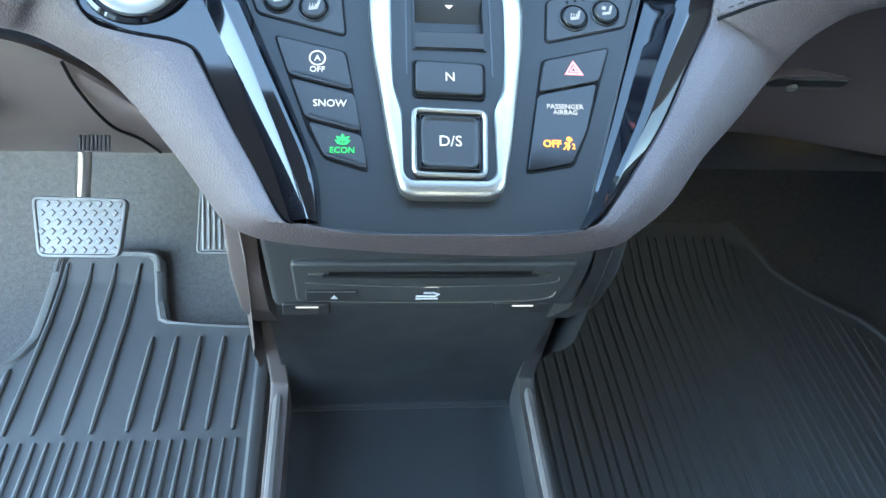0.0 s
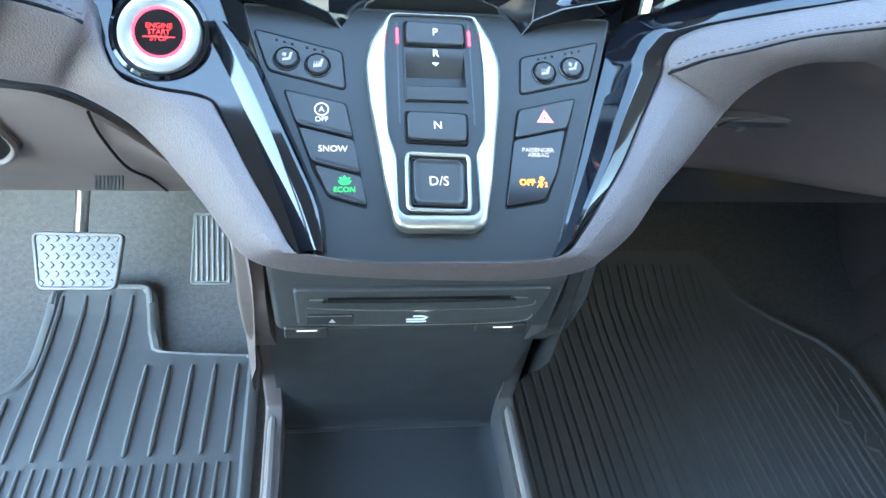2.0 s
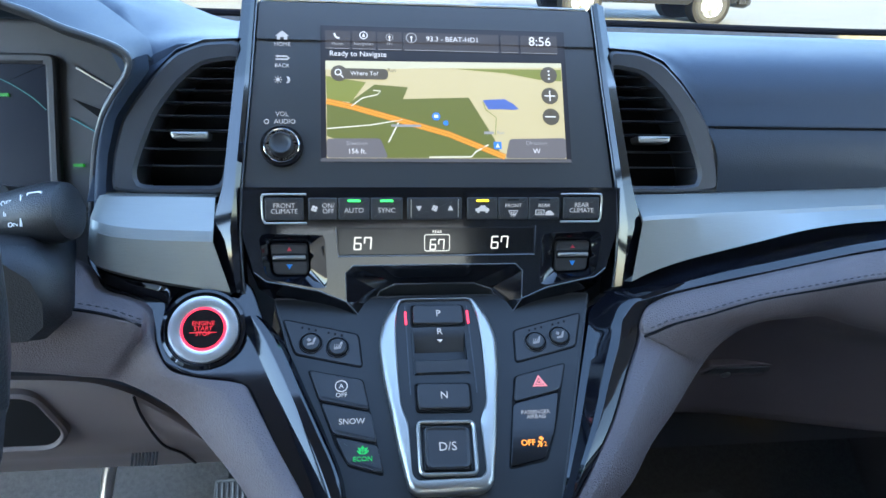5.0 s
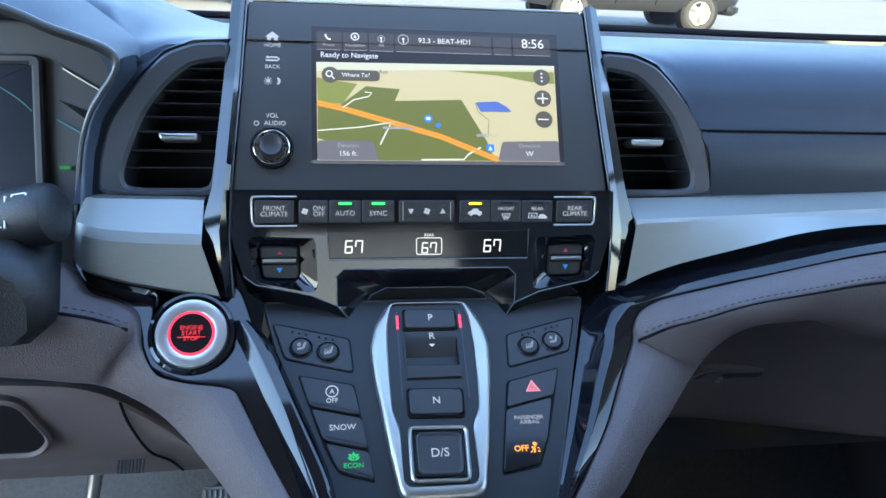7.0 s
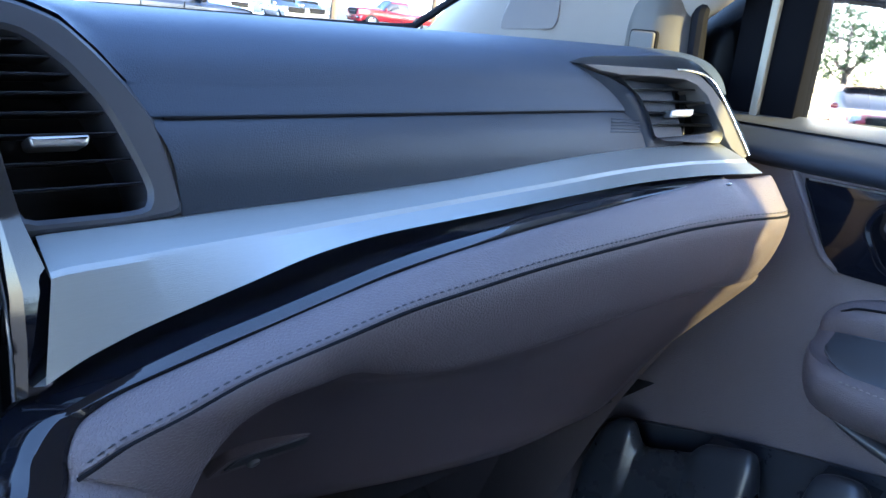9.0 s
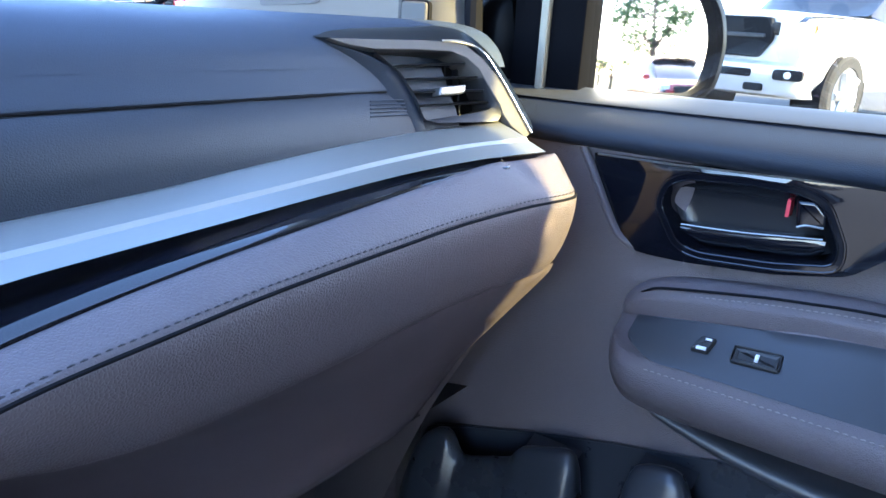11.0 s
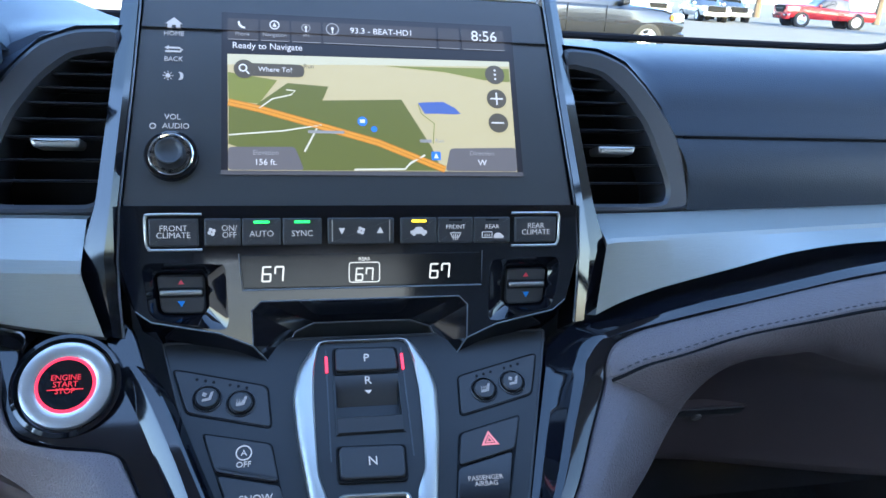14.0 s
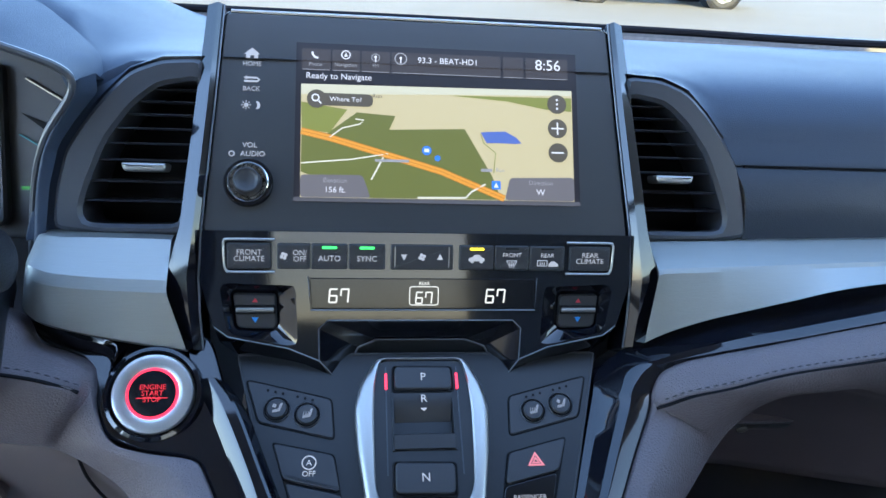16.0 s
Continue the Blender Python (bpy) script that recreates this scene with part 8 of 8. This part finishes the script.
def car(paint, m, style="suv", label=""):
    """A parked vehicle, nose towards +x of its own frame, on z = 0."""
    L, W, H = {"suv": (4.8, 0.94, 1.72), "truck": (5.8, 1.0, 1.92), "sedan": (4.7, 0.91, 1.45)}[style]
    t = thing("parked_car", label, "car", "parked cars", at=m.translation)
    sec = {"suv": [(-2.40, 0.55, 0.95, 0.0), (-2.30, 0.45, 1.02, 0.55), (-1.9, 0.40, 1.08, 0.62), (-1.0, 0.36, 1.08, 0.64), (0.3, 0.36, 1.06, 0.62), (1.0, 0.36, 1.04, 0.10), (1.3, 0.36, 1.04, 0.0), (1.9, 0.40, 1.0, 0.0), (2.25, 0.44, 0.92, 0.0), (2.40, 0.55, 0.75, 0.0)],
           "truck": [(-2.9, 0.6, 1.05, 0.0), (-2.8, 0.5, 1.1, 0.0), (-1.2, 0.48, 1.1, 0.0), (-1.1, 0.48, 1.1, 0.70), (-0.8, 0.48, 1.12, 0.76), (0.3, 0.48, 1.20, 0.70), (0.9, 0.48, 1.27, 0.10), (1.2, 0.48, 1.30, 0.0), (2.3, 0.5, 1.30, 0.0), (2.72, 0.52, 1.28, 0.0), (2.82, 0.56, 1.22, 0.0)],
           "sedan": [(-2.35, 0.5, 0.85, 0.0), (-2.2, 0.4, 0.95, 0.0), (-1.7, 0.34, 0.98, 0.05), (-1.0, 0.32, 0.97, 0.44), (-0.2, 0.32, 0.96, 0.48), (0.4, 0.32, 0.95, 0.42), (1.0, 0.32, 0.92, 0.05), (1.7, 0.34, 0.86, 0.0), (2.2, 0.40, 0.76, 0.0), (2.35, 0.5, 0.62, 0.0)]}[style]
    rows, cab = [], []
    for x, lo, hi, roof in sec:
        e = 1 - 0.10 * (abs(x) / (L / 2)) ** 4
        rows.append([(x, s * W * f * e, z) for s, f, z in ((1, 0.90, lo), (1, 0.98, lo + 0.12), (1, 1.0, (lo + hi) / 2), (1, 0.97, hi - 0.08), (1, 0.88, hi), (1, 0.4, hi + 0.03), (-1, 0.4, hi + 0.03), (-1, 0.88, hi), (-1, 0.97, hi - 0.08), (-1, 1.0, (lo + hi) / 2), (-1, 0.98, lo + 0.12), (-1, 0.90, lo))])
        cab.append([(x, s * W * f, hi - 0.02 + roof * g) for s, f, g in ((1, 0.90, 0), (1, 0.80, 0.62), (1, 0.70, 0.93), (1, 0.4, 1.0), (-1, 0.4, 1.0), (-1, 0.70, 0.93), (-1, 0.80, 0.62), (-1, 0.90, 0))])
    bm = loft(rows, close=True)
    bm.faces.new([bm.verts.new(p) for p in rows[0]])
    bm.faces.new([bm.verts.new(p) for p in rows[-1]])
    part("body", bm, paint, t, smooth=40, m=m)
    part("cabin", loft([r for r in cab]), DARK_GLASS, t, "dark windows", smooth=40, m=m)
    xr = [r for r in sec if r[3] > 0.3]
    part("roof", loft([[(x, s * W * f, hi + roof * g) for s, f, g in ((1, 0.76, 0.80), (1, 0.68, 0.97), (1, 0.4, 1.04), (-1, 0.4, 1.04), (-1, 0.68, 0.97), (-1, 0.76, 0.80))] for x, lo, hi, roof in xr]), paint, t, m=m)
    for s in (1, -1):
        for x in (-L * 0.29, L * 0.31):
            r = 0.36 if style == "suv" else (0.45 if style == "truck" else 0.33)
            wm = m @ Matrix.Translation((x, s * W * 0.93, r)) @ Matrix.Rotation(radians(-90 * s), 4, "X")
            part("wheel_arch", turned([(r + 0.07, -0.30), (r + 0.07, 0.035), (r + 0.02, 0.04), (0.0, 0.0)], 28), VENT_DARK, t, m=wm)
            w = part("wheel", turned([(r, -0.2), (r, 0.04), (r - 0.04, 0.065), (r * 0.70, 0.06), (r * 0.68, 0.02), (0, 0.02)], 28), TYRE, t, "black tyre", m=wm)
            bmw = turned([(r * 0.68, 0.03), (r * 0.66, 0.06), (r * 0.60, 0.045), (r * 0.58, 0.03)], 28)
            for k in range(5):
                a = 2 * math.pi * k / 5
                tube([(0, 0, 0.05), (r * 0.62 * math.cos(a), r * 0.62 * math.sin(a), 0.05)], [0.07, 0.05], 6, bmw)
            part("rim", bmw, RIM, w, "alloy rim", m=wm)
        if style == "truck":
            lamp = [(-0.02, 1.09), (0.0, 1.19), (0.42, 1.20), (0.47, 1.17), (0.45, 1.07), (0.10, 1.045)]
            lm = m @ basis((L / 2 - 0.06, s * 0.54, 0.0), (-0.62, s * 0.785, 0), (0, 0, 1))
            part("headlight", slab(rounded(lamp, 0.03, 3), -0.08, 0.045, 0.015), VENT_DARK, t, "dark lamp surround", m=lm)
            part("headlight_lens", slab(rect(0.10, 0.36, 1.075, 1.175, 0.03), 0.03, 0.052, 0.008), HEADL, t, "clear headlight", m=lm)
            part("side_lamp", slab(rect(0.37, 0.445, 1.08, 1.18, 0.02), 0.03, 0.056, 0.008), ORANGE, t, "orange lamp", m=lm)
        else:
            hx, hz2 = L / 2 - 0.22, {"suv": 0.86, "sedan": 0.72}[style]
            part("headlight", box(hx - 0.12, hx + 0.16, s * W * 0.82 - 0.13, s * W * 0.82 + 0.13, hz2 - 0.10, hz2 + 0.08, 0.03), HEADL, t, "clear headlight", m=m)
            part("side_lamp", box(hx - 0.16, hx - 0.07, s * W * 0.93 - 0.04, s * W * 0.93 + 0.05, hz2 - 0.07, hz2 + 0.04, 0.02), ORANGE, t, "orange lamp", m=m)
        part("side_mirror", box(0.75, 0.92, s * W * 1.02 - 0.1, s * W * 1.02 + 0.1, sec[5][2] + 0.02, sec[5][2] + 0.18, 0.04), paint, t, m=m)
        for x in (-0.45, 0.45):
            part("door_line", box(x - 0.006, x + 0.006, s * W * 0.99 - 0.012, s * W * 0.99 + 0.012, 0.5, sec[4][2] - 0.02, 0.002), SEAM, t, m=m)
    if style == "truck":
        fm = m @ basis((L / 2, 0, 0), (0, 1, 0), (0, 0, 1))
        part("grille", slab(rounded([(-0.46, 0.82), (0.46, 0.82), (0.60, 1.02), (0.56, 1.24), (-0.56, 1.24), (-0.60, 1.02)], 0.04, 3), -0.2, -0.02, 0.02), VENT_DARK, t, "black grille", m=fm)
        part("grille_bar", slab(rect(-0.52, 0.52, 1.02, 1.07, 0.02), -0.1, 0.0, 0.01), BUTTON, t, "black grille bar", m=fm)
        bump = [[(x, s * w, z) for x, z in ((2.60, 0.44), (2.88 - d, 0.42), (2.94 - d, 0.50), (2.95 - d, 0.70), (2.90 - d, 0.78), (2.60, 0.80))] for s, w, d in ((1, 0.99, 0.34), (1, 0.90, 0.13), (1, 0.60, 0.03), (1, 0.0, 0.0), (-1, 0.60, 0.03), (-1, 0.90, 0.13), (-1, 0.99, 0.34))]
        part("bumper", fine_loft(bump, 3, 2), paint, t, "front bumper", m=m)
        part("air_inlet", slab(rect(-0.46, 0.46, 0.615, 0.70, 0.03), -0.1, 0.052, 0.004), VENT_DARK, t, "dark air inlet", m=fm)
        for s in (1, -1):
            part("lower_inlet", slab(rect(s * 0.50 - 0.11, s * 0.50 + 0.11, 0.475, 0.555, 0.03), -0.1, 0.040, 0.004), VENT_DARK, t, "dark lower inlet", m=fm)
            gm2 = m @ basis((L / 2 - 0.06, s * 0.83, 0.66), (-0.30, s * 0.95, 0), (0, 0, 1))
            fog = part("fog_recess", slab(rect(-0.15, 0.15, -0.055, 0.055, 0.04), -0.05, 0.055 if s > 0 else 0.0, 0.004), VENT_DARK, t, "dark lamp recess", m=gm2)
            part("fog_lamp", slab(circle(0.038, 16), 0.0, 0.062 if s > 0 else 0.01, 0.004), HEADL, fog, "clear fog lamp", m=gm2)
    else:
        part("grille", box(L / 2 - 0.14, L / 2 + 0.01, -0.55, 0.55, 0.58, 0.92, 0.04), VENT_DARK, t, "black grille", m=m)
        part("bumper", box(L / 2 - 0.25, L / 2 + 0.06, -W * 0.9, W * 0.9, 0.32, 0.58, 0.08), paint, t, "front bumper", m=m)
    return t


def parked(x, y, head):
    return Matrix.Translation((x, y, GROUND)) @ Matrix.Rotation(radians(head), 4, "Z")


car(PAINTS["black"], parked(6.2, 16.4, 3), "suv", "black parked utility vehicle across the lane")
car(PAINTS["red"], parked(33.5, 43.5, 170), "truck", "dark red parked pickup truck in sunlight")
car(PAINTS["white"], parked(26.0, 45.0, 260), "sedan", "white parked saloon in sunlight")
car(PAINTS["silver"], parked(22.8, 46.5, 262), "suv", "silver parked utility vehicle in sunlight")
car(PAINTS["silver"], parked(29.3, 47.5, 255), "sedan", "silver parked saloon in sunlight")
car(PAINTS["white"], parked(18.0, 49.0, 265), "suv", "white parked utility vehicle in the far row")
car(PAINTS["black"], parked(13.5, 50.0, 265), "sedan", "black parked saloon in the far row")
car(PAINTS["silver"], parked(8.5, 52.0, 268), "sedan", "grey parked saloon in the far row")
car(PAINTS["red"], parked(3.5, 52.0, 268), "suv", "red parked utility vehicle in the far row")
car(PAINTS["white"], parked(14.13, 2.20, 164) @ Matrix.Scale(1.2, 4), "truck", "white parked pickup truck beside the lane")
car(PAINTS["navy"], parked(9.5, 6.2, 205), "suv", "dark parked utility vehicle in the next row")
car(PAINTS["red"], parked(13.5, 9.2, 205), "suv", "red parked utility vehicle in the next row")
car(PAINTS["white"], parked(-3.5, 19.0, 5), "sedan", "white parked saloon across the lane")
car(PAINTS["red"], parked(9.4, -21.5, 95), "suv", "red parked utility vehicle behind")

# ---- trees ----
BARK = material("bark", (0.10, 0.075, 0.055), 0.9, bump=0.6, scale=12, vary=0.3, vscale=4)
LEAF = material("leaves", (0.075, 0.115, 0.030), 0.6, vary=0.55, vscale=0.9)


def tree(x, y, h, r, seed):
    rnd = random.Random(seed)
    t = thing("tree", "leafy green tree at the edge of the car park", "tree", "trees round the car park", at=(x, y, GROUND))
    base = Vector((x, y, GROUND))
    bm = bmesh.new()
    tube([base, base + Vector((0.1, 0, h * 0.3)), base + Vector((rnd.uniform(-0.3, 0.3), 0.1, h * 0.75))], [0.035 * h, 0.026 * h, 0.008 * h], 8, bm)
    tips = []
    for i in range(9):
        a, z = rnd.uniform(0, 6.28), h * rnd.uniform(0.28, 0.62)
        e = base + Vector((r * rnd.uniform(0.5, 0.9) * math.cos(a), r * rnd.uniform(0.5, 0.9) * math.sin(a), z + h * rnd.uniform(0.08, 0.32)))
        tube([base + Vector((0, 0, z)), base.lerp(e, 0.5) + Vector((0, 0, z * 0.5)), e], [0.012 * h, 0.008 * h, 0.003 * h], 5, bm)
        tips.append(e)
    tips += [base + Vector((0, 0, h * 0.85)), base + Vector((r * 0.2, 0, h * 0.7))]
    part("trunk", bm, BARK, t, "brown trunk and limbs")
    vs, fs = [], []
    for e in tips:
        cr = r * rnd.uniform(0.28, 0.48)
        for _ in range(150):
            d = Vector((rnd.gauss(0, 1), rnd.gauss(0, 1), rnd.gauss(0, 0.8)))
            p = e + d * cr * 0.55
            s = rnd.uniform(0.12, 0.25) * h / 9
            u = Vector((rnd.uniform(-1, 1), rnd.uniform(-1, 1), rnd.uniform(-1, 1))).normalized()
            v = u.orthogonal().normalized()
            k = len(vs)
            vs += [p - u * s, p + v * s * 0.55, p + u * s, p - v * s * 0.55]
            fs.append((k, k + 1, k + 2, k + 3))
    me = bpy.data.meshes.new("crown")
    me.from_pydata([tuple(p) for p in vs], [], fs)
    me.materials.append(LEAF)
    cr = new("crown", me)
    cr.parent = t
    cr.matrix_parent_inverse = t.matrix_basis.inverted()


rt = random.Random(5)
for i, x in enumerate(range(-40, 84, 7)):
    tree(x + rt.uniform(-2, 2), 66 + rt.uniform(-4, 6) - 0.12 * x, rt.uniform(8, 13), rt.uniform(3, 4.5), 100 + i)
for i, (x, y, h, r) in enumerate(((40, 18, 10, 4), (46, 8, 12, 4.5), (44, -4, 9, 3.5), (34, 30, 11, 4), (17.0, -45, 7.5, 2.9), (14.8, -46, 3.2, 2.0), (18.4, -47, 3.4, 2.2), (19.6, -72, 4, 1.6), (23, -78, 3, 1.8), (27, -22, 9, 4))):
    tree(x, y, h, r, 200 + i)
